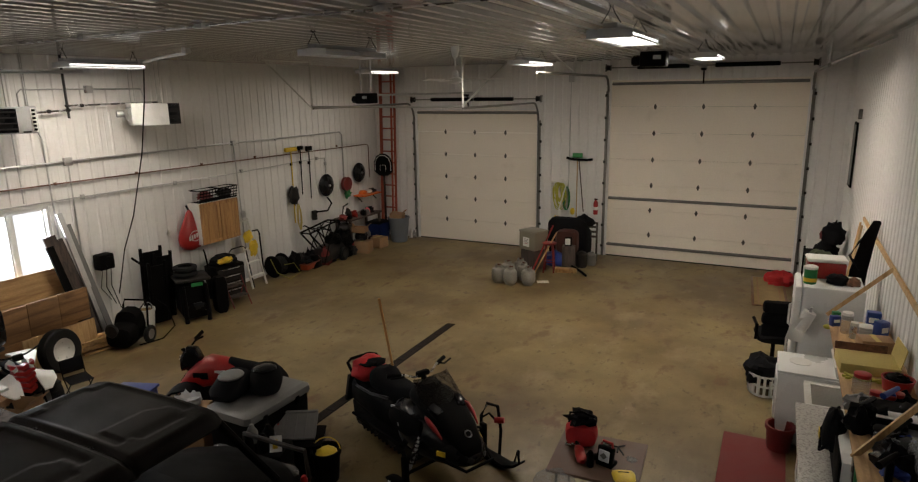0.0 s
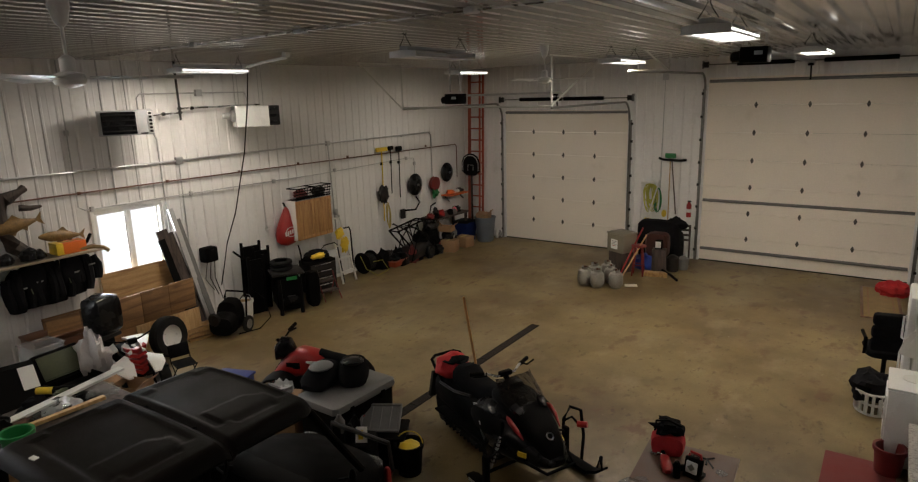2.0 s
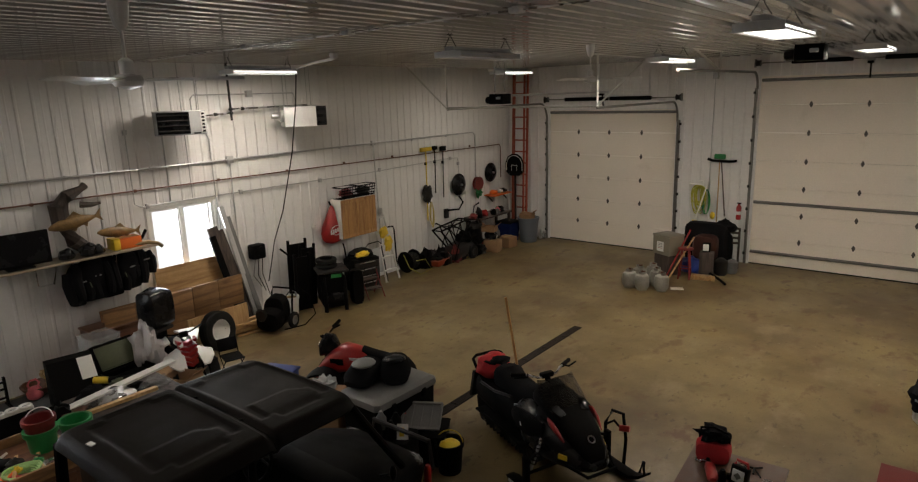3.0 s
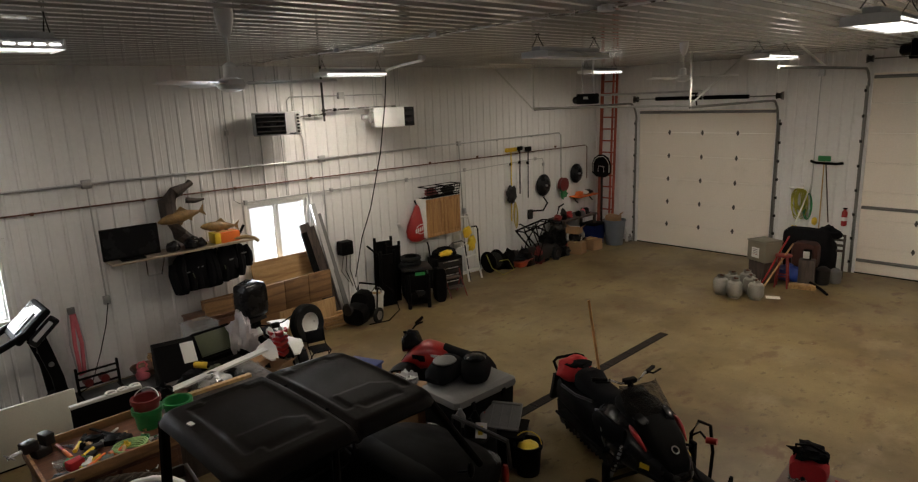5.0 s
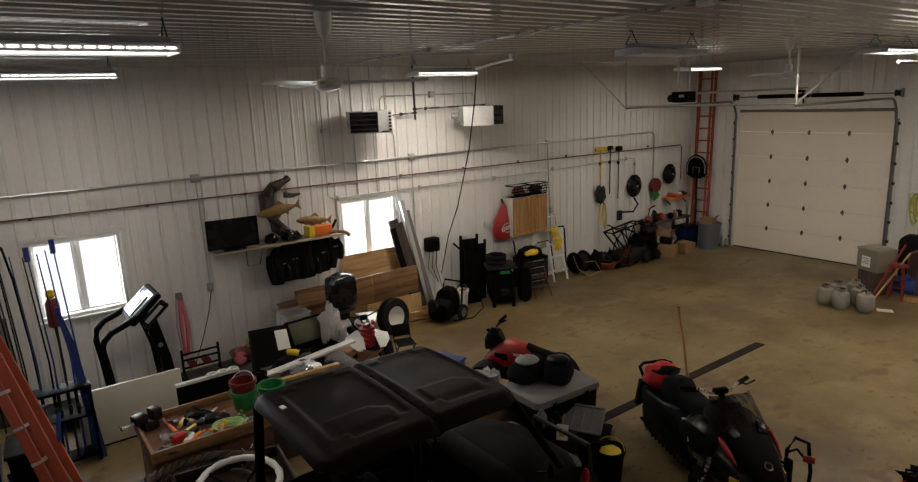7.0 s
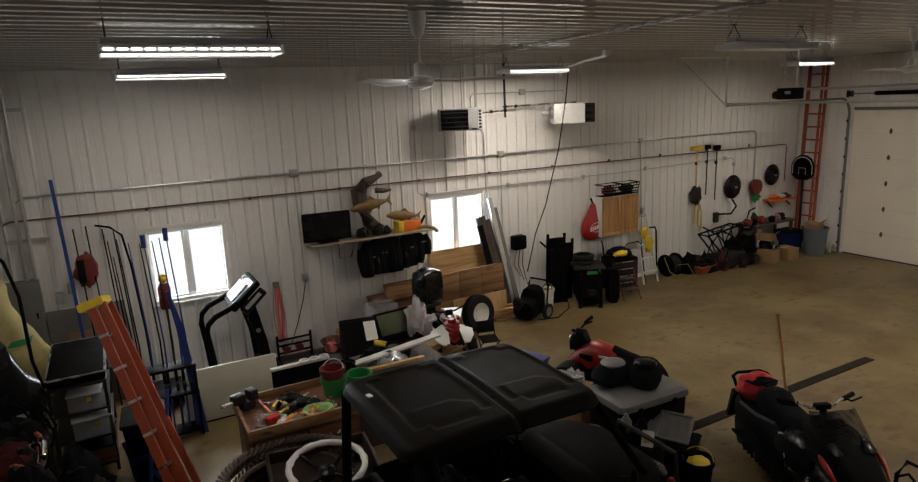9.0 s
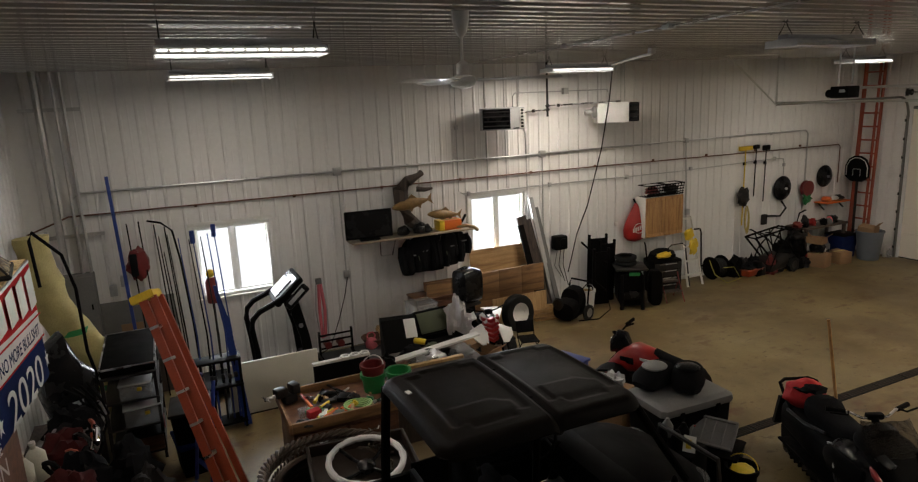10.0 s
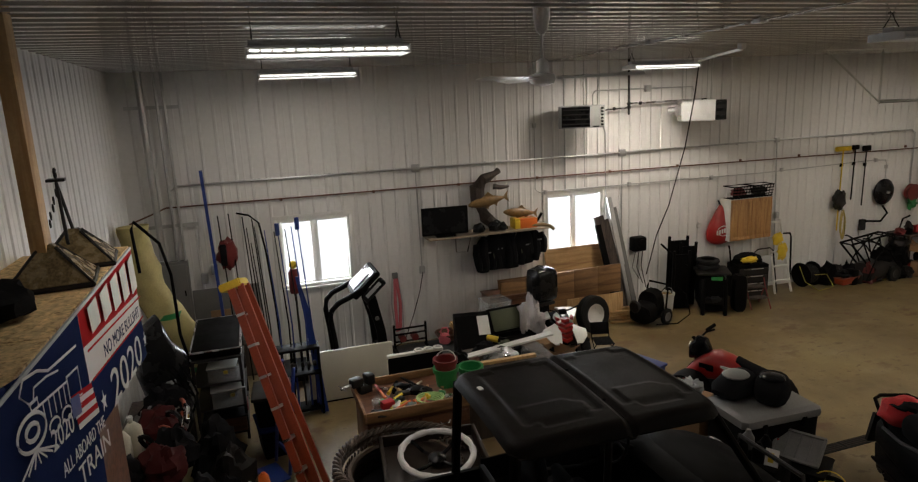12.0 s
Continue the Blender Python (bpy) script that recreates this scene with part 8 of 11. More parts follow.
    part("top_cover", bm, M_DARKM, m2)
    bm = bm_new()
    lumpy(bm, (0.1, -0.05, 0.98), (0.10, 0.13, 0.09), 110, 0.3, 14)
    part("filter", bm, M_DKRED, m2)
    bm = bm_new()
    tube(bm, [(0, 0, 0.9), (0.05, 0.05, 1.25), (0.05, 0.25, 1.3)], 0.02, 8)
    part("stack_pipe", bm, M_BLACK, m2)
    cl = thing("clutter_bench", (-10.22, 14.25, 0), 0, "dark workbench crowded with small tools", "workbench")
    bm = bm_new()
    box(bm, (0, 0, 0.86), (0.56, 1.5, 0.05), bevel=0.006)
    part("top", bm, M_DARKWD, cl)
    for sx in (-0.22, 0.22):
        for sy in (-0.68, 0.68):
            bm = bm_new()
            box(bm, (sx, sy, 0.42), (0.06, 0.06, 0.83))
            part("leg", bm, M_DARKWD, cl)
    random.seed(8)
    for k, m in enumerate((M_BLACK, M_DARKM, M_RED, M_CLEAR, M_BLACK, M_GREY, M_PINK, M_BLACKG, M_GREEN)):
        y = 13.62 + k * 0.145
        bm = bm_new()
        s = (0.08 + 0.05 * random.random(), 0.06 + 0.03 * random.random(), 0.07 + 0.09 * random.random())
        lumpy(bm, (-10.12 + 0.12 * random.uniform(-1, 1), y, 0.885 + s[2] * 0.55), s, 120 + k, 0.3, 14)
        solid("bench_item", bm, m, "small shop item standing on the crowded bench", "shop item", "", None, 0, "bench clutter")
    bn = thing("storage_tote", (-10.05, 14.95, 0), 0, "dark blue storage tote against the corner", "storage tote")
    bm = bm_new()
    loft(bm, [[(x * w, y * d, z) for x, y in ((-1, -0.9), (-0.9, -1), (0.9, -1), (1, -0.9), (1, 0.9), (0.9, 1), (-0.9, 1), (-1, 0.9))] for w, d, z in ((0.20, 0.24, 0.0), (0.24, 0.28, 0.55))])
    part("tub", bm, M_NAVY, bn)
    bm = bm_new()
    box(bm, (0, 0, 0.57), (0.52, 0.60, 0.04), bevel=0.015)
    part("lid", bm, M_BLACK, bn)
    # welded tube frame leaning along the wall
    tf = thing("tube_frame", (-10.08, 12.7, 0), 0, "black welded tube frame leaning among stored machines", "tube frame")
    for dx in (-0.14, 0.14):
        bm = bm_new()
        tube(bm, [(dx, -0.86, 0.86), (dx, 0.20, 0.98), (dx, 0.62, 0.90), (dx, 0.80, 0.30), (dx, 0.72, 0.05)], 0.022, 7)
        part("top_rail", bm, M_BLACK, tf)
        bm = bm_new()
        tube(bm, [(dx, -0.86, 0.86), (dx, -0.30, 0.30), (dx, -0.05, 0.03), (dx, 0.78, 0.04)], 0.022, 7)
        part("lower_rail", bm, M_BLACK, tf)
        for a, b2 in (((-0.55, 0.88), (-0.16, 0.16)), ((-0.1, 0.95), (0.20, 0.04)), ((0.35, 0.95), (0.05, 0.50)), ((0.05, 0.50), (0.75, 0.50))):
            bm = bm_new()
            cyl(bm, (dx, a[0], a[1]), (dx, b2[0], b2[1]), 0.016, seg=7)
            part("brace", bm, M_BLACK, tf)
    for y, z in ((-0.86, 0.86), (-0.3, 0.30), (0.2, 0.98), (0.62, 0.90), (0.76, 0.10), (0.05, 0.50)):
        bm = bm_new()
        cyl(bm, (-0.15, y, z), (0.15, y, z), 0.016, seg=7)
        part("cross_tube", bm, M_BLACK, tf)
    random.seed(17)
    for k in range(12):
        m = (M_BLACK, M_DARKM, M_CLOTHK, M_DKRED, M_RUBBER, M_GREY)[k % 6]
        bm = bm_new()
        s = (random.uniform(0.10, 0.2), random.uniform(0.10, 0.2), random.uniform(0.12, 0.3))
        lumpy(bm, (-10.05 + random.uniform(-0.2, 0.2), 11.5 + k * 0.27, s[2] * 0.55), s, 400 + k, 0.4, 16)
        solid("stored_part", bm, m, "dark machine part stored on the floor by the wall", "machine part", "", None, 0, "stored machine parts")
    # engines, cans and cords heaped round the tube frame
    random.seed(23)
    for k in range(16):
        y, x = 11.9 + 0.17 * k, -10.25 + random.uniform(0, 0.35)
        m = (M_BLACK, M_DARKM, M_RED, M_BLACKG, M_GREY, M_DKRED, M_WPLAS, M_CLOTHK)[k % 8]
        bm = bm_new()
        h = random.uniform(0.18, 0.34)
        if k % 4 == 1:
            lathe(bm, (x, y, 0), [(0.09, 0), (0.10, 0.02), (0.10, h), (0.05, h + 0.05), (0.03, h + 0.08)], 14)
        else:
            box(bm, (x, y, h / 2), (0.20, 0.16, h), (0, 0, 35 * k), 0.02)
        solid("shop_can" if k % 4 == 1 else "small_engine", bm, m, "worn shop can standing among stored machines" if k % 4 == 1 else "small dark engine block stored on the floor", "can" if k % 4 == 1 else "engine", "", None, 0, "stored machine parts")
    for k in range(5):
        y = 12.0 + 0.55 * k
        bm = bm_new()
        tube(bm, [(-9.92 + 0.04 * k, y, 0.012), (-9.82, y + 0.16, 0.03), (-9.90, y + 0.34, 0.012), (-10.05, y + 0.22, 0.10), (-10.0, y + 0.05, 0.32)], 0.008, 5)
        solid("rope", bm, M_YELLOW if k == 1 else M_BLACK, "loose extension cord trailing on the floor", "power cord", "", None, 0, "loose cords")
    # wall hung tools
    tools = ((12.06, 2.83, 1.05, M_YELLOW, M_YELLOW, (0.07, 0.40, 0.10)), (12.40, 2.84, 1.70, M_BLACK, M_BLACK, (0.06, 0.18, 0.10)), (12.72, 2.80, 1.55, M_BLACK, M_DARKM, (0.06, 0.22, 0.12)))
    for k, (y, z, zb, mh, ms, s) in enumerate(tools):
        b = thing("wall_broom", (WX + 0.06, y, zb), 0, "yellow broom hung head up on the wall" if k == 0 else "black brush with dark handle hung on the wall", "broom", "wall brooms")
        bm = bm_new()
        box(bm, (0.02, 0, z - zb), s, bevel=0.02)
        part("head", bm, mh, b)
        bm = bm_new()
        cyl(bm, (0.02, 0, z - zb - 0.04), (0.02, -0.02, 0), 0.014, seg=8)
        part("handle", bm, ms, b)
        bm = bm_new()
        box(bm, (0.0, 0, z - zb - 0.35), (0.05, 0.05, 0.07))
        part("grip_clip", bm, M_BLACK, b)
    tg = thing("glove_bundle", (WX + 0.08, 12.05, 1.45), 0, "bundle of worn straps and gloves on a hook", "bundle")
    bm = bm_new()
    lumpy(bm, (0.04, -0.04, 0.28), (0.08, 0.17, 0.22), 131, 0.35, 16, False)
    part("gloves", bm, M_DARKM, tg)
    bm = bm_new()
    for q in range(4):
        tube(bm, [(0.05 + 0.01 * q, 0.08 + 0.06 * math.sin(n * 2 * math.pi / 16), -0.22 + 0.28 * math.cos(n * 2 * math.pi / 16) - 0.03 * q) for n in range(16)], 0.012, 5, True)
    part("rope", bm, M_YCARD, tg)
    for y, z, r, lab in ((13.33, 1.80, 0.29, "round black lid hung on the wall"), (14.80, 1.96, 0.27, "round black cooking lid hung on the wall")):
        d = thing("round_lid", (WX + 0.08, y, z), 0, lab, "lid", "wall lids")
        bm = bm_new()
        lathe(bm, (0, 0, 0), [(0.02, 0.09), (r * 0.5, 0.08), (r * 0.9, 0.04), (r, 0.01), (r, -0.01), (r * 0.85, 0.0), (0.02, 0.03)], 28, "x")
        part("dome", bm, M_BLACKG, d)
        bm = bm_new()
        cyl(bm, (0.09, 0, 0), (0.13, 0, 0), 0.03, seg=10)
        part("knob", bm, M_STEEL, d)
        bm = bm_new()
        cyl(bm, (-0.09, 0, 0), (0.03, 0, 0), 0.02, seg=8)
        part("hook", bm, M_STEEL, d)
    bm = bm_new()
    tube(bm, [(WX + 0.12, 13.28, 1.50), (WX + 0.25, 13.28, 1.35), (WX + 0.25, 13.1, 1.18), (WX + 0.08, 12.85, 1.18)], 0.022, 8)
    vm = solid("vise_arm", bm, M_BLACK, "black bent arm bracket bolted on the wall", "bracket")
    bm = bm_new()
    box(bm, (WX + 0.06, 12.80, 1.10), (0.06, 0.14, 0.24))
    part("plate", bm, M_DARKM, vm)
    rr = thing("cord_reel", (WX + 0.1, 14.12, 1.45), 0, "red extension cord reel hung on the wall", "cord reel")
    bm = bm_new()
    lathe(bm, (0.04, 0, 0.28), [(0.03, -0.06), (0.19, -0.05), (0.16, 0.0), (0.19, 0.05), (0.03, 0.06)], 18, "x")
    part("reel", bm, M_DKRED, rr)
    bm = bm_new()
    lumpy(bm, (0.05, 0, 0.03), (0.06, 0.10, 0.11), 133, 0.5, 16, False)
    part("green_cord", bm, M_GREEN, rr)
    sf = thing("wall_shelf", (WX + 0.03, 15.0, 1.33), 0, "small wooden wall shelf with orange items", "shelf")
    bm = bm_new()
    box(bm, (0.18, 0, 0), (0.36, 0.90, 0.03))
    part("board", bm, M_ORANGEP, sf)
    for sy in (-0.35, 0.35):
        bm = bm_new()
        box(bm, (0.13, sy, -0.10), (0.24, 0.03, 0.025), (0, 40, 0))
        part("bracket", bm, M_DARKM, sf)
    for k, (y, m) in enumerate(((14.78, M_ORANGEP), (15.02, M_WPLAS), (15.22, M_DARKM))):
        bm = bm_new()
        lumpy(bm, (WX + 0.2, y, 1.40), (0.12, 0.11, 0.07), 140 + k, 0.25, 14)
        solid("shelf_item", bm, m, "small workshop item lying on the wall shelf", "shop item")


west_wall()


# ---- shelf with television and fish, plywood, toys ----
def mid_left():
    s = thing("wall_shelf", (WX + 0.03, 3.85, 1.92), 0, "long unpainted wooden wall shelf on white brackets", "shelf")
    bm = bm_new()
    box(bm, (0.24, 0, 0), (0.46, 2.3, 0.035), bevel=0.004)
    part("board", bm, M_GREYWD, s)
    for sy in (-0.55, 0.30):
        bm = bm_new()
        tube(bm, [(0.02, sy, -0.02), (0.02, sy, -0.34), (0.06, sy, -0.36), (0.30, sy + 0.12, -0.30), (0.38, sy + 0.16, -0.03)], 0.014, 7)
        part("bracket", bm, M_CHROME, s)
    t = thing("television", (-10.22, 3.02, 1.94), -4, "black flat-screen television standing on the shelf", "television")
    bm = bm_new()
    box(bm, (0, 0, 0.27), (0.05, 0.80, 0.47), bevel=0.008)
    part("case", bm, M_BLACK, t)
    bm = bm_new()
    box(bm, (0.027, 0, 0.275), (0.006, 0.75, 0.42))
    part("screen", bm, M_BLACKG, t)
    bm = bm_new()
    box(bm, (0, 0, 0.018), (0.20, 0.34, 0.025), bevel=0.008)
    part("stand", bm, M_BLACK, t)

    def fish(at, L, rz, tilt, lab):
        f = thing("mounted_fish", at, rz, lab, "mounted fish", "fish mounts")
        bm = bm_new()
        loft(bm, [ring(y * L, -h * L * 0.5, h * L * 0.5, w * L, 2.0, 14) for y, h, w in ((-0.50, 0.05, 0.03), (-0.42, 0.14, 0.09), (-0.25, 0.24, 0.15), (0.0, 0.27, 0.16), (0.22, 0.19, 0.11), (0.38, 0.09, 0.05), (0.42, 0.08, 0.03))])
        b = part("body", bm, M_SKIN, f)
        b.matrix_basis = pose(0, 0, 0, tilt, 0, 0)
        for poly in ([(0.40, 0.0), (0.56, 0.14), (0.52, 0.0), (0.56, -0.14)], [(-0.1, 0.12), (0.05, 0.22), (0.18, 0.09)], [(-0.12, -0.12), (-0.02, -0.20), (0.05, -0.11)], [(0.12, -0.08), (0.22, -0.17), (0.26, -0.07)]):
            bm = bm_new()
            prism(bm, [(a * L, c * L) for a, c in poly], -0.006, 0.006, "x")
            fn = part("fin", bm, M_SKIN, f)
            fn.matrix_basis = pose(0, 0, 0, tilt, 0, 0)
        return f
    fish((WX + 0.22, 3.86, 2.45), 0.72, 0, 8, "mounted brown walleye on a driftwood base")
    fish((WX + 0.26, 4.45, 2.20), 0.62, 0, -6, "mounted golden fish trophy over the shelf")
    bm = bm_new()
    tube(bm, [(WX + 0.08, 4.05, 1.97), (WX + 0.12, 3.85, 2.15), (WX + 0.12, 3.72, 2.45), (WX + 0.10, 3.72, 2.68), (WX + 0.12, 3.86, 2.84), (WX + 0.14, 4.05, 2.92), (WX + 0.12, 4.12, 2.96)], [0.09, 0.12, 0.13, 0.14, 0.10, 0.05, 0.06], 9)
    solid("driftwood", bm, M_DARKWD, "dark curved driftwood mounted behind the fish", "driftwood")
    bm = bm_new()
    tube(bm, [(WX + 0.10, 4.02, 2.68), (WX + 0.14, 4.16, 2.66), (WX + 0.14, 4.30, 2.67)], [0.05, 0.04, 0.02], 8)
    solid("driftwood", bm, M_DARKWD, "short driftwood branch on the wall", "driftwood")
    carton((-10.28, 4.50, 1.94), (0.24, 0.42, 0.17), 0, "orange and yellow shoebox on the shelf", M_ORANGEP)
    bm = bm_new()
    box(bm, (-10.28, 4.33, 2.03), (0.245, 0.10, 0.172), bevel=0.003)
    solid("box_end", bm, M_YELLOW, "yellow end panel of the shoebox", "box")
    for k, (y, r) in enumerate(((3.62, 0.10), (3.92, 0.12), (4.05, 0.09))):
        h = thing("bike_helmet", (-10.2, y, 1.94), 30 * k, "black and white helmet on the shelf", "helmet", "shelf helmets")
        bm = bm_new()
        lumpy(bm, (0, 0, r * 0.7), (r, r * 1.1, r), 150 + k, 0.12, 18)
        part("shell", bm, M_BLACKG, h)
        bm = bm_new()
        box(bm, (r * 0.7, 0, r * 0.9), (0.04, r, 0.03), (0, 20, 0), 0.008)
        part("visor", bm, M_PAPER if k == 1 else M_DARKM, h)
    bm = bm_new()
    tube(bm, [(-10.2, 4.55, 1.98), (-10.15, 4.80, 1.98), (-10.12, 4.93, 1.95), (-10.10, 5.0, 1.88)], 0.03, 8)
    solid("sleeve_roll", bm, M_JUTE, "rolled tan tube drooping over the shelf end", "roll")
    bm = bm_new()
    tube(bm, [(-10.25, 4.65, 1.97), (-10.3, 4.78, 2.04), (-10.3, 4.86, 2.16)], 0.025, 8)
    solid("black_grip", bm, M_BLACK, "black curved handle resting on the shelf", "handle")
    # hanging jackets below the shelf
    for k, (y, z, w, h) in enumerate(((3.74, 1.52, 0.14, 0.32), (3.95, 1.58, 0.24, 0.34), (4.20, 1.56, 0.24, 0.34), (4.48, 1.60, 0.23, 0.32), (4.72, 1.66, 0.14, 0.24))):
        j = thing("riding_jacket", (-10.36 + 0.03 * (k % 2), y, z), 0, "black riding jacket hung under the shelf", "jacket", "hung jackets")
        bm = bm_new()
        loft(bm, [[(0.11 * cx * d, w * sy * f + 0.02 * math.sin(3 * zz + k), zz) for cx, sy in [(math.cos(q * math.pi / 9) * (1 + 0.16 * math.sin(5 * q + k + zz * 9)), math.sin(q * math.pi / 9)) for q in range(18)]] for zz, f, d in ((-h, 0.78, 1.0), (-h * 0.6, 0.92, 1.25), (-h * 0.1, 0.90, 1.35), (h * 0.45, 1.0, 1.2), (h * 0.72, 0.72, 0.9), (h * 0.86, 0.34, 0.7), (h * 0.95, 0.26, 0.6))])
        body = part("jacket", bm, M_CLOTHK, j)
        for sy in (-1, 1):
            bm = bm_new()
            tube(bm, [(0.02, sy * w * 0.80, h * 0.55), (0.08, sy * w * 1.02, h * 0.05), (0.12, sy * w * 0.96, -h * 0.45), (0.13, sy * w * 0.86, -h * 0.85)], [0.075, 0.085, 0.075, 0.055], 9)
            part("sleeve", bm, M_CLOTHK, j)
        bm = bm_new()
        box(bm, (0.145, 0.05, 0.04), (0.012, 0.10, 0.022), (0, 0, 10), 0.004)
        part("badge", bm, M_GREY, body)
        bm = bm_new()
        box(bm, (0.14, -0.06, -h * 0.4), (0.012, 0.015, h * 0.6), (12, 0, 0), 0.003)
        part("piping", bm, M_OLIVE if k % 2 else M_GREY, body)
        bm = bm_new()
        tube(bm, [(0, 0, h * 0.9), (0, 0, 1.93 - z)], 0.008, 5)
        part("hook", bm, M_STEEL, j)
    # plywood and boxes
    plank("plywood_sheet", (-10.20, 5.15, 0.0), (-10.38, 5.15, 1.00), 2.3, 0.02, M_PLYB, "large plywood sheet leaning below the window", "plywood", "", (1, 0, 0))
    plank("plywood_sheet", (-10.34, 5.67, 0.0), (-10.50, 5.67, 1.42), 1.35, 0.015, M_PLY, "rough board covering the lower window edge", "plywood", "", (1, 0, 0))
    tp = thing("trailer_side", (-10.0, 5.10, 0), 0, "brown wooden trailer side panel made of upright boards", "trailer panel")
    for k in range(5):
        bm = bm_new()
        box(bm, (0, -0.96 + 0.48 * k, 0.82 + 0.010 * k), (0.022, 0.474, 0.52), bevel=0.003)
        part("board", bm, M_PLYB, tp)
    for sy in (-1.1, 1.1):
        bm = bm_new()
        box(bm, (-0.035, sy, 0.53), (0.04, 0.07, 1.06))
        part("stake", bm, M_DARKWD, tp)
    plank("pine_panel", (-9.94, 5.75, 0.10), (-9.97, 5.75, 0.58), 1.15, 0.02, M_PINE, "pale pine panel leaning on the trailer side", "panel", "", (1, 0, 0))
    w = thing("wooden_cabinet", (-10.20, 4.05, 0), 0, "reddish brown wooden cabinet against the wall", "cabinet")
    bm = bm_new()
    box(bm, (0, 0, 0.40), (0.46, 0.70, 0.80), bevel=0.008)
    part("carcass", bm, M_BROWNW, w)
    bm = bm_new()
    box(bm, (0.01, 0, 0.81), (0.50, 0.74, 0.03), bevel=0.006)
    part("top", bm, M_BROWNW, w)
    for sy in (-0.2, 0.2):
        bm = bm_new()
        box(bm, (0.238, sy * 0.87, 0.40), (0.018, 0.33, 0.70), bevel=0.005)
        part("door", bm, M_BROWNW, w)
    for k in range(4):
        plank("lumber_stub", (-10.35 + 0.06 * k, 3.05, 0.30 + 0.06 * (k % 2)), (-10.30 + 0.06 * k, 3.72, 0.30 + 0.06 * (k % 2)), 0.09, 0.04, M_PINE, "pale lumber piece on blocks by the wall", "lumber", "lumber stubs", (0, 0, 1))
    bm = bm_new()
    box(bm, (-10.28, 3.38, 0.14), (0.34, 0.5, 0.28), bevel=0.01)
    solid("wood_crate", bm, M_PLY, "rough wooden crate by the wall", "crate")
    om = thing("outboard_motor", (-9.42, 4.42, 0), 15, "black outboard motor standing on its leg", "outboard motor")
    bm = bm_new()
    loft(bm, [ring(y, z0, z1, wd, 4.5, 20) for y, z0, z1, wd in ((-0.22, 0.92, 1.30, 0.26), (-0.18, 0.84, 1.39, 0.36), (0.05, 0.82, 1.43, 0.40), (0.19, 0.84, 1.38, 0.36), (0.23, 0.90, 1.30, 0.28))])
    part("cowl", bm, M_BLACKG, om)
    bm = bm_new()
    loft(bm, [ring(y, 0.0, 0.95, 0.14, 3, 10) for y in (-0.12, 0.0, 0.10)])
    part("leg", bm, M_BLACK, om)
    bm = bm_new()
    box(bm, (0.0, 0.0, 0.80), (0.30, 0.34, 0.06), bevel=0.02)
    part("collar", bm, M_DARKM, om)
    sw = thing("spare_wheel", (-9.78, 5.50, 0), 0, "black spare trailer tyre on a white rim", "wheel")
    ww = wheel(sw, (0, 0, 0.34), 0.34, 0.20, "x", M_WPLAS, "tyre", 0)
    sw.matrix_basis = pose(-9.66, 5.56, 0.0, 0, -8, 12)
    # youth dirt quad
    q = thing("youth_quad", (-9.06, 4.54, 0), -100, "small white and red youth quad with plastic fenders", "quad bike")
    for sx in (-0.30, 0.30):
        for yy in (-0.36, 0.36):
            wheel(q, (sx, yy, 0.20), 0.20, 0.16, "x", M_GREY, knobs=12)
    bm = bm_new()
    loft(bm, [ring(y, z0, z1, wd, 3, 12) for y, z0, z1, wd in ((-0.40, 0.28, 0.45, 0.18), (0.0, 0.25, 0.50, 0.20), (0.4, 0.28, 0.46, 0.16))])
    part("frame", bm, M_BLACK, q)
    for k in range(5):
        bm = bm_new()
        z, hw = 0.36 + 0.072 * k, 0.085 + 0.014 * k
        prism(bm, [(-hw, z + 0.05), (0, z), (hw, z + 0.05), (hw, z + 0.10), (0, z + 0.052), (-hw, z + 0.10)], 0.50 - 0.035 * k, 0.34 - 0.02 * k, "y")
        part("nose_plate", bm, M_RED, q)
    for sx in (-1, 1):
        bm = bm_new()
        loft(bm, [[(sx * a, y, z), (sx * b2, y - 0.02, z - dz), (sx * b2, y - 0.02, z - dz - 0.02), (sx * a, y, z - 0.03)] for y, z, a, b2, dz in ((0.62, 0.42, 0.12, 0.22, 0.02), (0.50, 0.54, 0.10, 0.33, 0.07), (0.34, 0.60, 0.10, 0.36, 0.09), (0.20, 0.60, 0.12, 0.30, 0.10))])
        part("fender", bm, M_WPLAS, q)
        bm = bm_new()
        loft(bm, [[(sx * a, y, z), (sx * b2, y, z - dz), (sx * b2, y, z - dz - 0.02), (sx * a, y, z - 0.03)] for y, z, a, b2, dz in ((-0.12, 0.60, 0.10, 0.30, 0.06), (-0.34, 0.66, 0.10, 0.42, 0.03), (-0.56, 0.62, 0.10, 0.40, 0.02))])
        part("fender", bm, M_WPLAS, q)
        bm = bm_new()
        loft(bm, [[(sx * 0.07, y, z), (sx * 0.12, y, z - 0.04), (sx * 0.12, y - 0.03, z - 0.11), (sx * 0.08, y - 0.03, z - 0.10)] for y, z in ((0.12, 0.76), (0.28, 0.77), (0.40, 0.70))])
        part("shroud", bm, M_WPLAS, q)
    bm = bm_new()
    box(bm, (0, -0.1, 0.58), (0.18, 0.46, 0.09), bevel=0.03)
    part("seat", bm, M_CLOTHK, q)
    bm = bm_new()
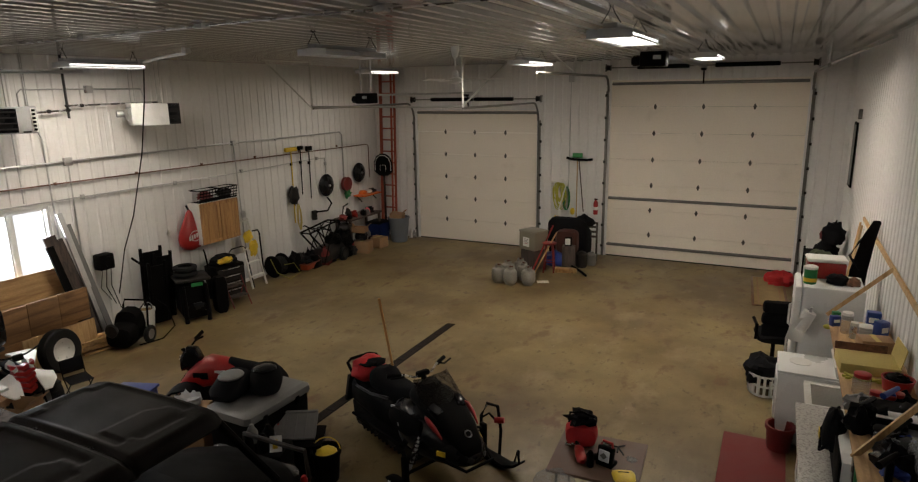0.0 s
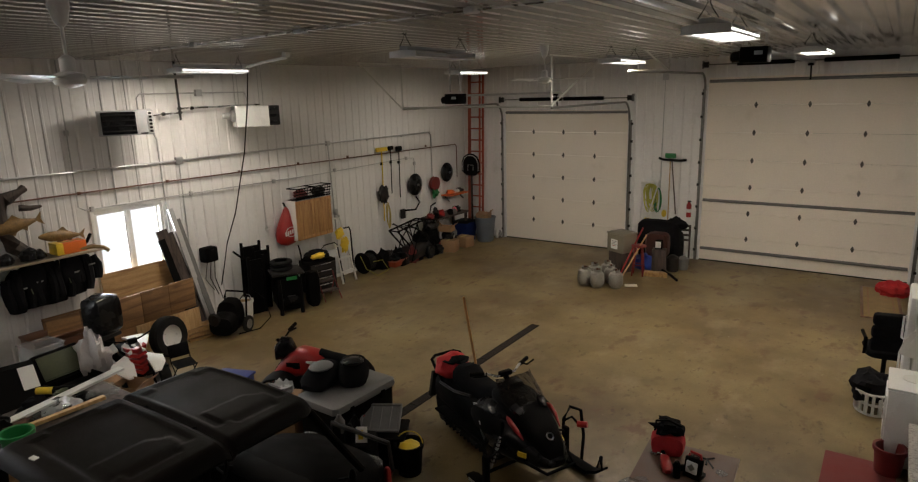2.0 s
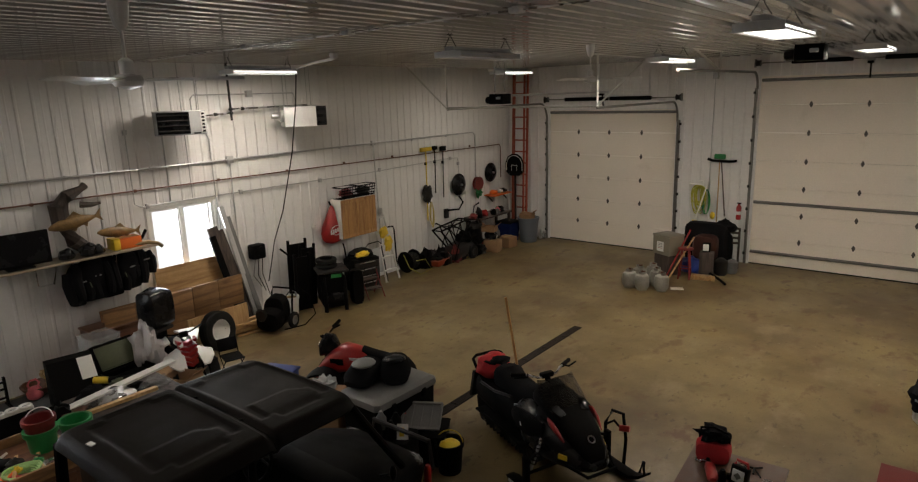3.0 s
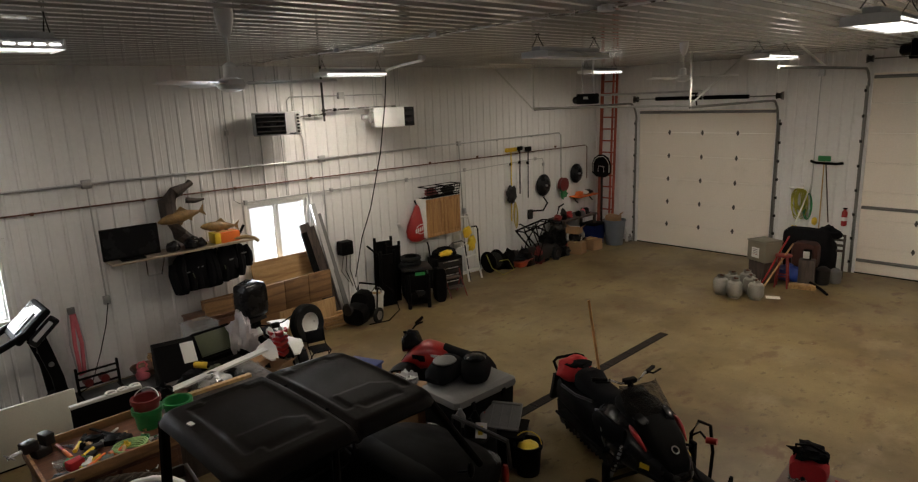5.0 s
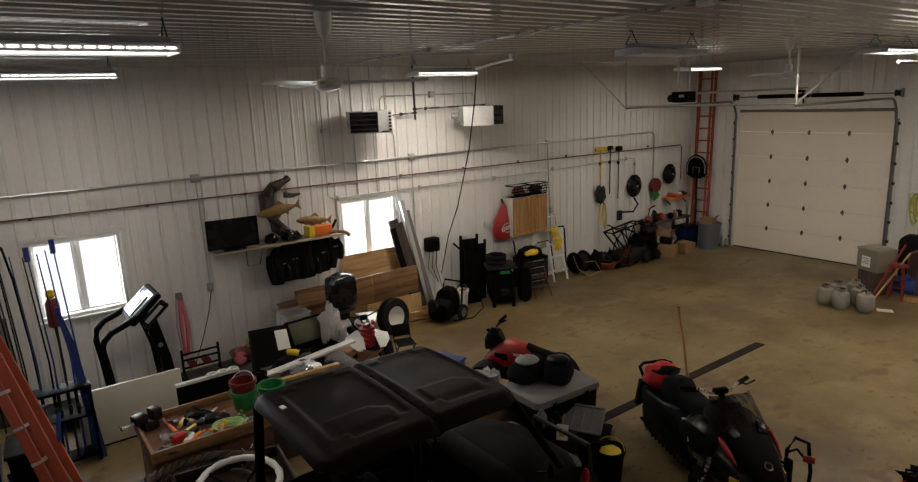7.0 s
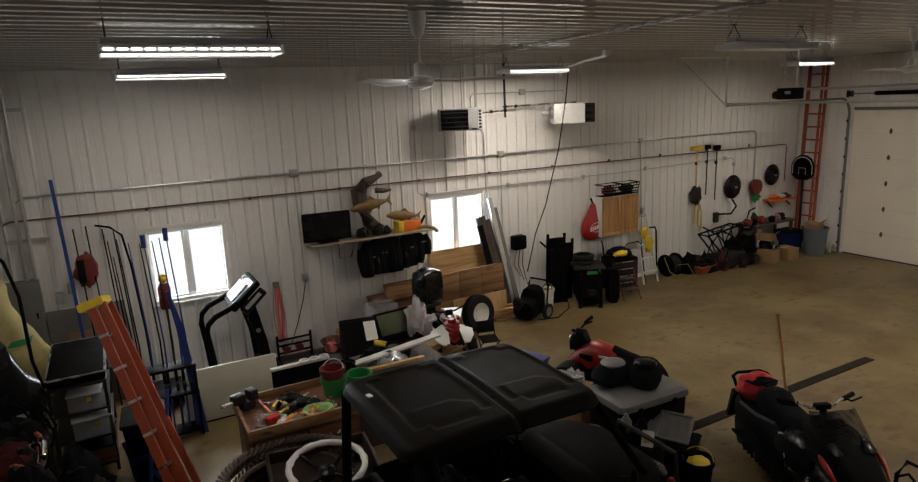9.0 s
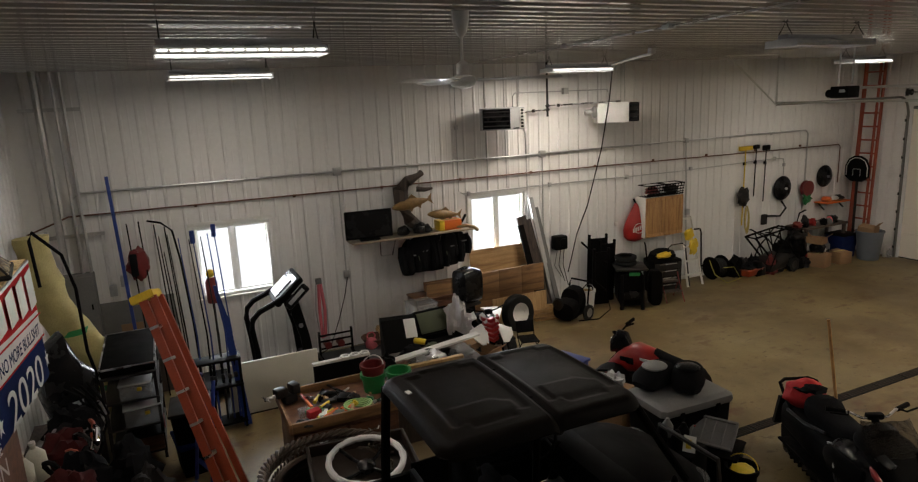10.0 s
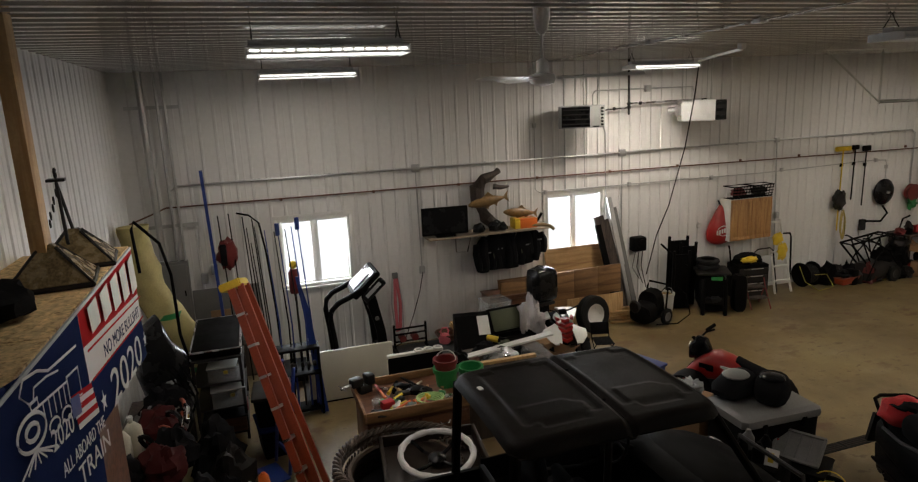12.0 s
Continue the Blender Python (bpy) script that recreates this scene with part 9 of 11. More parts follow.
    tube(bm, [(-0.32, 0.10, 0.84), (-0.12, 0.18, 0.80), (0.12, 0.18, 0.80), (0.32, 0.10, 0.84)], 0.012, 7)
    part("handlebar", bm, M_BLACK, q)
    bm = bm_new()
    box(bm, (0, 0.24, 0.80), (0.12, 0.09, 0.09), (20, 0, 0), 0.02)
    part("headlight_pod", bm, M_BLACK, q)
    bm = bm_new()
    lumpy(bm, (-9.22, 4.14, 0.50), (0.24, 0.19, 0.44), 171, 0.42, 30)
    solid("plastic_bag", bm, M_BAG, "bunched white plastic bag of laundry", "bag")
    cc = thing("camp_chair", (-8.66, 5.14, 0), 75, "small black folding camp chair beside the youth quad", "chair")
    cc.matrix_basis = cc.matrix_basis @ Matrix.Diagonal((0.60, 0.66, 0.58, 1))
    for sx in (-0.24, 0.24):
        for a, b2 in (((sx, -0.24, 0.0), (sx, 0.24, 0.46)), ((sx, 0.24, 0.0), (sx, -0.24, 0.46)), ((sx, 0.22, 0.40), (sx, 0.34, 0.86))):
            bm = bm_new()
            cyl(bm, a, b2, 0.013, seg=7)
            part("leg", bm, M_BLACK, cc)
    bm = bm_new()
    box(bm, (0, 0, 0.45), (0.50, 0.46, 0.02), (4, 0, 0), 0.008)
    part("seat", bm, M_CLOTHK, cc)
    bm = bm_new()
    box(bm, (0, 0.31, 0.70), (0.50, 0.02, 0.34), (-14, 0, 0), 0.008)
    part("backrest", bm, M_CLOTHK, cc)
    b = thing("clear_bin", (-9.55, 3.62, 0.62), 4, "clear plastic storage bin without lid", "storage bin")
    bm = bm_new()
    for c2, s2 in (((0, -0.20, 0.15), (0.40, 0.008, 0.30)), ((0, 0.20, 0.15), (0.40, 0.008, 0.30)), ((-0.2, 0, 0.15), (0.008, 0.40, 0.30)), ((0.2, 0, 0.15), (0.008, 0.40, 0.30)), ((0, 0, 0.004), (0.40, 0.40, 0.008))):
        box(bm, c2, s2)
    part("tub", bm, M_CLEAR, b)
    bm = bm_new()
    tube(bm, [(-0.21, -0.21, 0.30), (0.21, -0.21, 0.30), (0.21, 0.21, 0.30), (-0.21, 0.21, 0.30)], 0.012, 6, True)
    part("rim", bm, M_CLEAR, b)
    bm = bm_new()
    lumpy(bm, (0, 0.05, 0.05), (0.14, 0.12, 0.05), 172, 0.3)
    part("contents", bm, M_GREY, b)
    bm = bm_new()
    box(bm, (-9.52, 3.62, 0.31), (0.55, 0.55, 0.61), bevel=0.01)
    solid("black_crate", bm, M_BLACK, "black lidded crate under the clear bin", "crate")
    o = thing("olive_chest", (-8.92, 3.72, 0), 6, "black chest with its olive green lid standing open", "chest")
    bm = bm_new()
    for c2, s2 in (((0, 0, 0.20), (0.50, 0.60, 0.40)), ((-0.25, 0, 0.47), (0.03, 0.62, 0.14)), ((0.25, 0, 0.45), (0.03, 0.62, 0.10)), ((0, -0.30, 0.45), (0.50, 0.03, 0.10)), ((0, 0.30, 0.45), (0.50, 0.03, 0.10))):
        box(bm, c2, s2, bevel=0.006)
    part("body", bm, M_BLACK, o)
    bm = bm_new()
    box(bm, (-0.34, 0, 0.66), (0.05, 0.62, 0.42), (0, -28, 0), 0.012)
    ol = part("lid", bm, M_BLACK, o)
    bm = bm_new()
    box(bm, (-0.314, 0, 0.67), (0.012, 0.52, 0.34), (0, -28, 0), 0.004)
    part("lining", bm, M_OLIVE, ol, "olive green inner panel")
    g = thing("parts_box", (-8.98, 3.02, 0), -10, "black slant-topped box with white printed panel", "box")
    bm = bm_new()
    prism(bm, [(-0.30, 0.0), (0.30, 0.0), (0.30, 0.42), (-0.12, 0.86), (-0.30, 0.86)], -0.27, 0.27, "y")
    part("carton", bm, M_BLACK, g)
    bm = bm_new()
    prism(bm, [(-0.10, 0.848), (0.12, 0.62), (0.12, 0.628), (-0.10, 0.856)], 0.08, 0.26, "y")
    part("printed_panel", bm, M_PAPER, g)
    gr = thing("cordless_drill", (-8.42, 3.20, 0.62), 35, "yellow and black cordless grinder on the pile", "power tool")
    bm = bm_new()
    cyl(bm, (-0.16, 0, 0.06), (0.05, 0, 0.06), 0.045, seg=12)
    part("body", bm, M_YELLOW, gr)
    bm = bm_new()
    cyl(bm, (0.05, 0, 0.06), (0.30, 0, 0.06), 0.05, 0.06, seg=12)
    box(bm, (0.30, 0, 0.06), (0.10, 0.10, 0.11), bevel=0.015)
    part("grip", bm, M_BLACK, gr)
    bm = bm_new()
    box(bm, (0.18, -0.052, 0.07), (0.12, 0.004, 0.03))
    part("brand_bar", bm, M_YELLOW, gr)
    wb = thing("pile_bench", (-8.0, 3.0, 0), 0, "dark low bench buried under lumber and parts", "bench")
    bm = bm_new()
    box(bm, (0, 0, 0.56), (0.90, 1.60, 0.06), bevel=0.008)
    part("top", bm, M_DARKWD, wb)
    for sx in (-0.38, 0.38):
        for sy in (-0.72, 0.72):
            bm = bm_new()
            box(bm, (sx, sy, 0.265), (0.07, 0.07, 0.53))
            part("leg", bm, M_DARKWD, wb)
    plank("trim_board", (-7.98, 2.25, 0.64), (-8.02, 3.90, 0.80), 0.13, 0.03, M_WPLAS, "long white trim board on the pile", "board", "", (0, 0, 1))
    plank("trim_board", (-7.72, 2.05, 0.66), (-7.60, 3.45, 0.70), 0.07, 0.04, M_PINE, "long pale lumber strip on the pile", "board", "", (0, 0, 1))
    carton((-8.35, 4.15, 0), (0.45, 0.34, 0.42), 20, "open cardboard box on the floor", flaps=True)
    random.seed(11)
    for k, m in enumerate((M_BLACK, M_BROWNW, M_CLEAR, M_CLOTHK, M_STEEL, M_OLIVE, M_BLACK, M_CLEAR)):
        bm = bm_new()
        s3 = (random.uniform(0.08, 0.18), random.uniform(0.10, 0.2), random.uniform(0.05, 0.12))
        lumpy(bm, (-8.25 + random.uniform(0, 0.55), 2.45 + k * 0.16, 0.59 + s3[2] * 0.55), s3, 180 + k, 0.35, 14)
        solid("loose_part", bm, m, "loose workshop part lying on the crowded bench", "shop item", "", None, 0, "bench pile")
    # kettlebell, bowl, rack, strap, outlet cord
    kb = thing("kettlebell", (-10.25, 2.92, 0.012), 0, "pink kettlebell on the exercise mat", "kettlebell")
    bm = bm_new()
    lathe(bm, (0, 0, 0), [(0.06, 0), (0.10, 0.03), (0.11, 0.10), (0.08, 0.17), (0.04, 0.19)], 18)
    part("bell", bm, M_PINK, kb)
    bm = bm_new()
    tube(bm, [(0, -0.05, 0.17), (0, -0.075, 0.23), (0, -0.04, 0.29), (0, 0.04, 0.29), (0, 0.075, 0.23), (0, 0.05, 0.17)], 0.016, 8)
    part("handle", bm, M_PINK, kb)
    bm = bm_new()
    lathe(bm, (-10.38, 3.02, 0.012), [(0.08, 0.0), (0.18, 0.06), (0.24, 0.16), (0.22, 0.16), (0.15, 0.06), (0.02, 0.03)], 22)
    solid("wood_bowl", bm, M_BROWNW, "large dark wooden bowl by the wall", "bowl")
    rk = thing("dumbbell_rack", (-10.32, 2.32, 0.012), 0, "low black dumbbell rack with red weights", "rack")
    for sy in (-0.28, 0.28):
        bm = bm_new()
        box(bm, (0, sy, 0.22), (0.05, 0.03, 0.44))
        box(bm, (0.05, sy, 0.02), (0.30, 0.03, 0.03))
        part("upright", bm, M_BLACK, rk)
    for z in (0.15, 0.28, 0.38):
        bm = bm_new()
        box(bm, (0.04, 0, z), (0.03, 0.56, 0.025))
        part("rail", bm, M_BLACK, rk)
    for k in range(2):
        bm = bm_new()
        cyl(bm, (0.10, -0.15 + 0.22 * k, 0.21), (-0.06, -0.15 + 0.22 * k, 0.21), 0.06, seg=12)
        part("dumbbell", bm, M_DKRED, rk)
    ps = thing("resistance_band", (WX + 0.05, 2.16, 0.28), 0, "pink and grey resistance bands on a wall hook", "resistance band")
    bm = bm_new()
    tube(bm, [(0.05, 0.02, 0.95), (0.05, 0.06, 0.5), (0.05, 0.03, 0.02), (0.05, -0.02, 0.0), (0.05, -0.03, 0.5), (0.05, -0.01, 0.95)], 0.028, 7, True)
    part("band", bm, M_PINK, ps)
    bm = bm_new()
    tube(bm, [(0.03, -0.05, 0.98), (0.03, -0.09, 0.5), (0.03, -0.05, 0.02), (0.03, 0.09, 0.02), (0.03, 0.10, 0.5), (0.03, 0.04, 0.98)], 0.012, 6, True)
    part("grey_band", bm, M_LGREY, ps)
    bm = bm_new()
    box(bm, (0.02, 0, 1.0), (0.05, 0.10, 0.10), bevel=0.008)
    part("hook_plate", bm, M_GREY, ps)
    bm = bm_new()
    tube(bm, [(PX + 0.04, 2.66, 1.28), (PX + 0.06, 2.58, 0.95), (PX + 0.08, 2.44, 0.55), (PX + 0.1, 2.25, 0.1), (PX + 0.3, 1.9, 0.03)], 0.008, 6)
    solid("rope", bm, M_BLACK, "black power cord drooping from the outlet", "power cord")
    # treadmill
    t = thing("treadmill", (-9.86, 1.20, 0.012), 0, "black treadmill with curved handrails and bright console", "treadmill")
    bm = bm_new()
    box(bm, (0, -0.35, 0.12), (0.74, 1.75, 0.12), bevel=0.03)
    part("deck", bm, M_BLACK, t)
    bm = bm_new()
    box(bm, (0, -0.40, 0.184), (0.52, 1.5, 0.012))
    part("belt", bm, M_RUBBER, t)
    bm = bm_new()
    loft(bm, [ring(y, 0.06, z1, 0.72, 4, 16) for y, z1 in ((0.38, 0.22), (0.46, 0.32), (0.66, 0.30), (0.76, 0.18))])
    part("motor_hood", bm, M_BLACK, t)
    for sx in (-0.33, 0.33):
        bm = bm_new()
        loft(bm, [[(sx + u * 0.035, y + v * d, z) for u, v in ((-1, -1), (1, -1), (1, 1), (-1, 1))] for y, d, z in ((0.52, 0.075, 0.12), (0.47, 0.070, 0.70), (0.38, 0.080, 1.10), (0.36, 0.06, 1.28))])
        part("upright", bm, M_BLACK, t)
        bm = bm_new()
        lathe(bm, (sx + 0.03, 0.42, 0.90), [(0.0, 0.0), (0.034, 0.0), (0.034, 0.02), (0.0, 0.02)], 14, "x")
        part("pivot_cap", bm, M_GREY, t)
        bm = bm_new()
        tube(bm, [(sx, -0.22, 0.16), (sx, -0.25, 0.60), (sx, -0.29, 0.95), (sx, -0.26, 1.11), (sx, -0.16, 1.21), (sx, 0.02, 1.28), (sx, 0.18, 1.36)], 0.042, 10)
        part("handrail", bm, M_BLACK, t)
    bm = bm_new()
    box(bm, (0, 0.30, 1.44), (0.74, 0.56, 0.10), (42, 0, 0), 0.04)
    cs = part("console", bm, M_BLACK, t)
    for c2, s2, m2 in (((0, 0.235, 1.455), (0.60, 0.32, 0.012), M_LGREY), ((-0.05, 0.225, 1.463), (0.34, 0.20, 0.012), M_IVORY), ((0.0, 0.395, 1.595), (0.62, 0.10, 0.02), M_STEEL), ((0.22, 0.24, 1.478), (0.05, 0.34, 0.03), M_BLACKG)):
        bm = bm_new()
        box(bm, c2, s2, (42, 0, 0), 0.005)
        part("display", bm, m2, cs)
    bm = bm_new()
    box(bm, (0.36, 0.40, 1.36), (0.06, 0.44, 0.15), (42, 0, 0), 0.03)
    part("side_pad", bm, M_BLACKG, cs)
    bm = bm_new()
    box(bm, (0.393, 0.39, 1.37), (0.008, 0.30, 0.06), (42, 0, 0), 0.003)
    part("side_trim", bm, M_LGREY, cs)
    # folded table and panel
    ft = thing("folding_table", (-8.82, 1.08, 0), 0, "ivory folding table standing on its long edge", "table")
    bm = bm_new()
    box(bm, (0, 0, 0.38), (0.05, 1.25, 0.74), (0, -6, 0), 0.02)
    part("tabletop", bm, M_IVORY, ft)
    bm = bm_new()
    box(bm, (0.03, 0, 0.012), (0.06, 1.25, 0.022))
    part("edge_trim", bm, M_BLACK, ft)
    gp = thing("game_panel", (-7.80, 1.80, 0), 0, "dark panel with white perforated top edge", "panel")
    bm = bm_new()
    box(bm, (0, 0, 0.47), (0.04, 0.74, 0.90), bevel=0.004)
    part("panel", bm, M_BLACK, gp)
    bm = bm_new()
    box(bm, (0, 0, 0.935), (0.07, 0.76, 0.035), bevel=0.006)
    part("top_rail", bm, M_WPLAS, gp)
    for k in range(3):
        bm = bm_new()
        tube(bm, [(0.055 * math.cos(a), 0.05 + 0.13 * k + 0.055 * math.sin(a), 0.962) for a in [2 * math.pi * q / 16 for q in range(16)]], 0.014, 6, True)
        part("ring_holder", bm, M_WPLAS, gp)
    # tool chest bench
    b = thing("wooden_bench", (-6.72, 1.46, 0), 0, "brown wooden workbench with drawers and open tray top", "workbench")
    bm = bm_new()
    box(bm, (0, 0, 0.46), (0.84, 1.16, 0.76), bevel=0.01)
    part("cabinet", bm, M_BROWNW, b)
    for c2, s2 in (((0, -0.60, 0.90), (0.92, 0.03, 0.12)), ((0, 0.60, 0.90), (0.92, 0.03, 0.12)), ((-0.445, 0, 0.90), (0.03, 1.17, 0.12)), ((0.445, 0, 0.90), (0.03, 1.17, 0.12))):
        bm = bm_new()
        box(bm, c2, s2, bevel=0.004)
        part("tray_side", bm, M_PLYB, b)
    bm = bm_new()
    box(bm, (0, 0, 0.855), (0.88, 1.18, 0.03))
    part("tray_floor", bm, M_BROWNW, b)
    for sy in (-0.28, 0.28):
        bm = bm_new()
        box(bm, (0.428, sy, 0.68), (0.02, 0.52, 0.22), bevel=0.006)
        d = part("drawer", bm, M_BROWNW, b)
        bm = bm_new()
        tube(bm, [(0.44, sy - 0.06, 0.70), (0.465, sy - 0.04, 0.685), (0.465, sy + 0.04, 0.685), (0.44, sy + 0.06, 0.70)], 0.007, 6)
        part("handle", bm, M_STEEL, d)
    for sx in (-0.36, 0.36):
        for sy in (-0.52, 0.52):
            bm = bm_new()
            box(bm, (sx, sy, 0.04), (0.08, 0.08, 0.08))
            part("foot", bm, M_BROWNW, b)
    v = thing("bench_vise", (-7.02, 0.98, 0.87), 20, "black cast iron bench vise", "vise")
    bm = bm_new()
    box(bm, (0, 0, 0.05), (0.14, 0.16, 0.10), bevel=0.02)
    part("base", bm, M_DARKM, v)
    bm = bm_new()
    box(bm, (0, -0.10, 0.15), (0.12, 0.14, 0.10), bevel=0.015)
    part("moving_jaw", bm, M_DARKM, v)
    bm = bm_new()
    box(bm, (0, 0.07, 0.15), (0.14, 0.10, 0.12), bevel=0.015)
    part("fixed_jaw", bm, M_DARKM, v)
    bm = bm_new()
    cyl(bm, (0, -0.16, 0.13), (0, -0.30, 0.13), 0.02, seg=8)
    cyl(bm, (-0.09, -0.28, 0.13), (0.09, -0.28, 0.13), 0.008, seg=6)
    part("screw_handle", bm, M_STEEL, v)
    Z = 0.87
    for k, (x, y, r2, L, m1, m2, lab) in enumerate(((-6.92, 1.30, 60, 0.34, M_YELLOW, M_BLACK, "yellow handled screwdriver on the bench"), (-6.86, 1.14, 95, 0.42, M_ORANGEP, M_RED, "orange handled caulking tool on the bench"), (-6.70, 1.36, 40, 0.30, M_YELLOW, M_STEEL, "steel tool with yellow grip on the bench"), (-6.98, 1.52, 110, 0.40, M_BLACK, M_DARKM, "black pliers lying on the bench"), (-6.55, 1.60, 70, 0.55, M_PINE, M_PINE, "pale wooden stick across the bench"), (-6.45, 1.78, 85, 0.36, M_PINE, M_PINE, "pale wood offcut on the bench"))):
        tl = thing("hand_tool", (x, y, Z + 0.02), r2, lab, "hand tool", "bench hand tools")
        bm = bm_new()
        cyl(bm, (0, -L / 2, 0.02), (0, 0, 0.02), 0.022, 0.018, seg=10)
        part("handle", bm, m1, tl)
        bm = bm_new()
        box(bm, (0, L / 4, 0.02), (0.03, L / 2, 0.02), bevel=0.004)
        part("blade", bm, m2, tl)
    for k, (x, y, s3, m, lab, cat) in enumerate(((-6.60, 1.05, (0.16, 0.10, 0.06), M_CLEAR, "clear parts box on the bench", "parts box"), (-6.50, 1.15, (0.10, 0.14, 0.09), M_REDF, "red and white packet on the bench", "packet"), (-6.42, 1.28, (0.14, 0.12, 0.02), M_YELLOW, "yellow note pad on the bench", "note pad"), (-6.62, 1.30, (0.12, 0.10, 0.05), M_DARKM, "dark metal part on the bench", "metal part"), (-6.75, 1.55, (0.13, 0.16, 0.06), M_BLACK, "black plastic part on the bench", "plastic part"), (-6.38, 1.40, (0.10, 0.14, 0.05), M_OLIVE, "green metal bracket on the bench", "bracket"))):
        bm = bm_new()
        box(bm, (0, 0, s3[2] / 2), s3, bevel=0.01)
        solid("bench_part", bm, m, lab, cat, "", (x, y, Z), 15 * k)
    random.seed(31)
    for k in range(22):
        m1 = (M_BLACK, M_STEEL, M_YELLOW, M_DARKM, M_RED, M_PINE, M_BLACK, M_ORANGEP, M_DARKM, M_GREEN, M_PAPER)[k % 11]
        bm = bm_new()
        L = random.uniform(0.08, 0.24)
        if k % 3 == 0:
            box(bm, (0, 0, 0.02), (L * 0.5, L, 0.04), bevel=0.008)
        elif k % 3 == 1:
            cyl(bm, (0, -L / 2, 0.018), (0, L / 2, 0.018), 0.016, 0.012, seg=9)
        else:
            lumpy(bm, (0, 0, 0.025), (L * 0.35, L * 0.45, 0.045), 330 + k, 0.35, 12)
        solid("bench_oddment", bm, m1, "small hand tool or part scattered on the bench", "hand tool", "", (-7.05 + 0.72 * random.random(), 0.98 + 0.95 * random.random(), 0.872 + 0.004 * (k % 4)), random.uniform(0, 180), "bench oddments")
    bm = bm_new()
    random.seed(3)
    for q in range(6):
        r3 = 0.07 + 0.012 * q
        tube(bm, [(r3 * math.cos(n * 0.45), 1.2 * r3 * math.sin(n * 0.45), 0.015 + 0.012 * q + 0.006 * math.sin(n + q)) for n in range(14)], 0.010, 6)
    solid("green_rope", bm, mat("green_rope_fibre", (0.35, 0.55, 0.22), 0.8), "coiled light green cord on the bench", "cord", "", (-6.42, 1.62, Z), 0)
    bucket((-6.82, 1.93, 0.87), 0.14, 0.22, M_GREEN, "green pail holding a red one on the bench", None, None, 20, False, None)
    bucket((-6.82, 1.93, 0.96), 0.135, 0.24, M_DKRED, "dark red pail nested in a green one", None, None, 40, True, M_WPLAS)
    bm = bm_new()
    box(bm, (-7.12, 2.34, 0.31), (0.42, 0.42, 0.62), bevel=0.01)
    solid("wood_crate", bm, M_DARKWD, "dark wooden crate beside the bench", "crate")
    bucket((-7.12, 2.34, 0.62), 0.15, 0.30, M_GREEN, "bright green empty pail on a crate", None, None, 0, False, None)
    # wicker seat with a wrapped steering wheel
    w = thing("wicker_chair", (-5.64, 1.12, 0), 0, "round brown wicker chair with braided rim and dark tray", "chair")
    bm = bm_new()
    for k in range(9):
        a0, r4 = 0.0, 0.62 - 0.012 * k
        tube(bm, [(r4 * math.cos(t4), (r4 + 0.02) * math.sin(t4), 0.20 + 0.055 * k) for t4 in [2 * math.pi * n / 40 for n in range(40)]], 0.032, 6, True)
    part("woven_rim", bm, M_WICK, w)
    bm = bm_new()
    for k in range(60):
        a = 2 * math.pi * k / 60
        r4 = 0.60
        tube(bm, [(r4 * math.cos(a) * 1.06, r4 * math.sin(a) * 1.08, 0.02), (r4 * math.cos(a) * 1.04, r4 * math.sin(a) * 1.06, 0.40), (r4 * math.cos(a) * 0.94, r4 * math.sin(a) * 0.96, 0.69)], 0.012, 5)
    part("wicker_stakes", bm, M_WICK, w)
    bm = bm_new()
    lathe(bm, (0, 0, 0.30), [(0.56, 0.0), (0.56, 0.06), (0.40, 0.04), (0.02, 0.03)], 28)
    part("seat_pan", bm, M_CLOTHK, w)
    # braided rim round the back and a dark tray frame across the seat
    for lay, (rad, zz) in enumerate(((0.655, 0.745), (0.665, 0.675))):
        for strand in range(3):
            bm = bm_new()
            pts = []
            for n in range(91):
                a = radians(95 + 240 * n / 90)
                ph = 26 * math.pi * n / 90 + 2 * math.pi * strand / 3
                rr = rad + 0.034 * math.cos(ph)
                pts.append((rr * math.cos(a), rr * math.sin(a), zz + 0.026 * math.sin(ph)))
            tube(bm, pts, 0.020, 6)
            part("braid", bm, M_WICK, w)
    for c2, s2 in (((0.02, -0.20, 0.70), (0.92, 0.035, 0.14)), ((0.02, 0.79, 0.70), (0.92, 0.035, 0.14)), ((-0.43, 0.295, 0.701), (0.035, 0.955, 0.14)), ((0.47, 0.295, 0.701), (0.035, 0.955, 0.14)), ((0.02, 0.295, 0.645), (0.87, 0.95, 0.02))):
        bm = bm_new()
        box(bm, c2, s2, bevel=0.008)
        fr = part("tray_side" if s2[2] > 0.1 else "tray_floor", bm, M_TRAY, w)
        fr.matrix_basis = pose(0, 0, 0, 0, 0, -7)
    s = thing("steering_wheel", (-5.42, 1.46, 0.66), 0, "large steering wheel wrapped in white tape", "steering wheel")
    bm = bm_new()
    tube(bm, [(0.36 * math.cos(2 * math.pi * k / 48), 0.36 * math.sin(2 * math.pi * k / 48), 0.0) for k in range(48)], [0.029 + 0.007 * noise.noise(Vector((k * 0.7, 2.0, 0))) + 0.003 * (k % 3) for k in range(48)], 9, True)
    part("taped_rim", bm, M_FLAGW, s, "white tape wrapped rim")
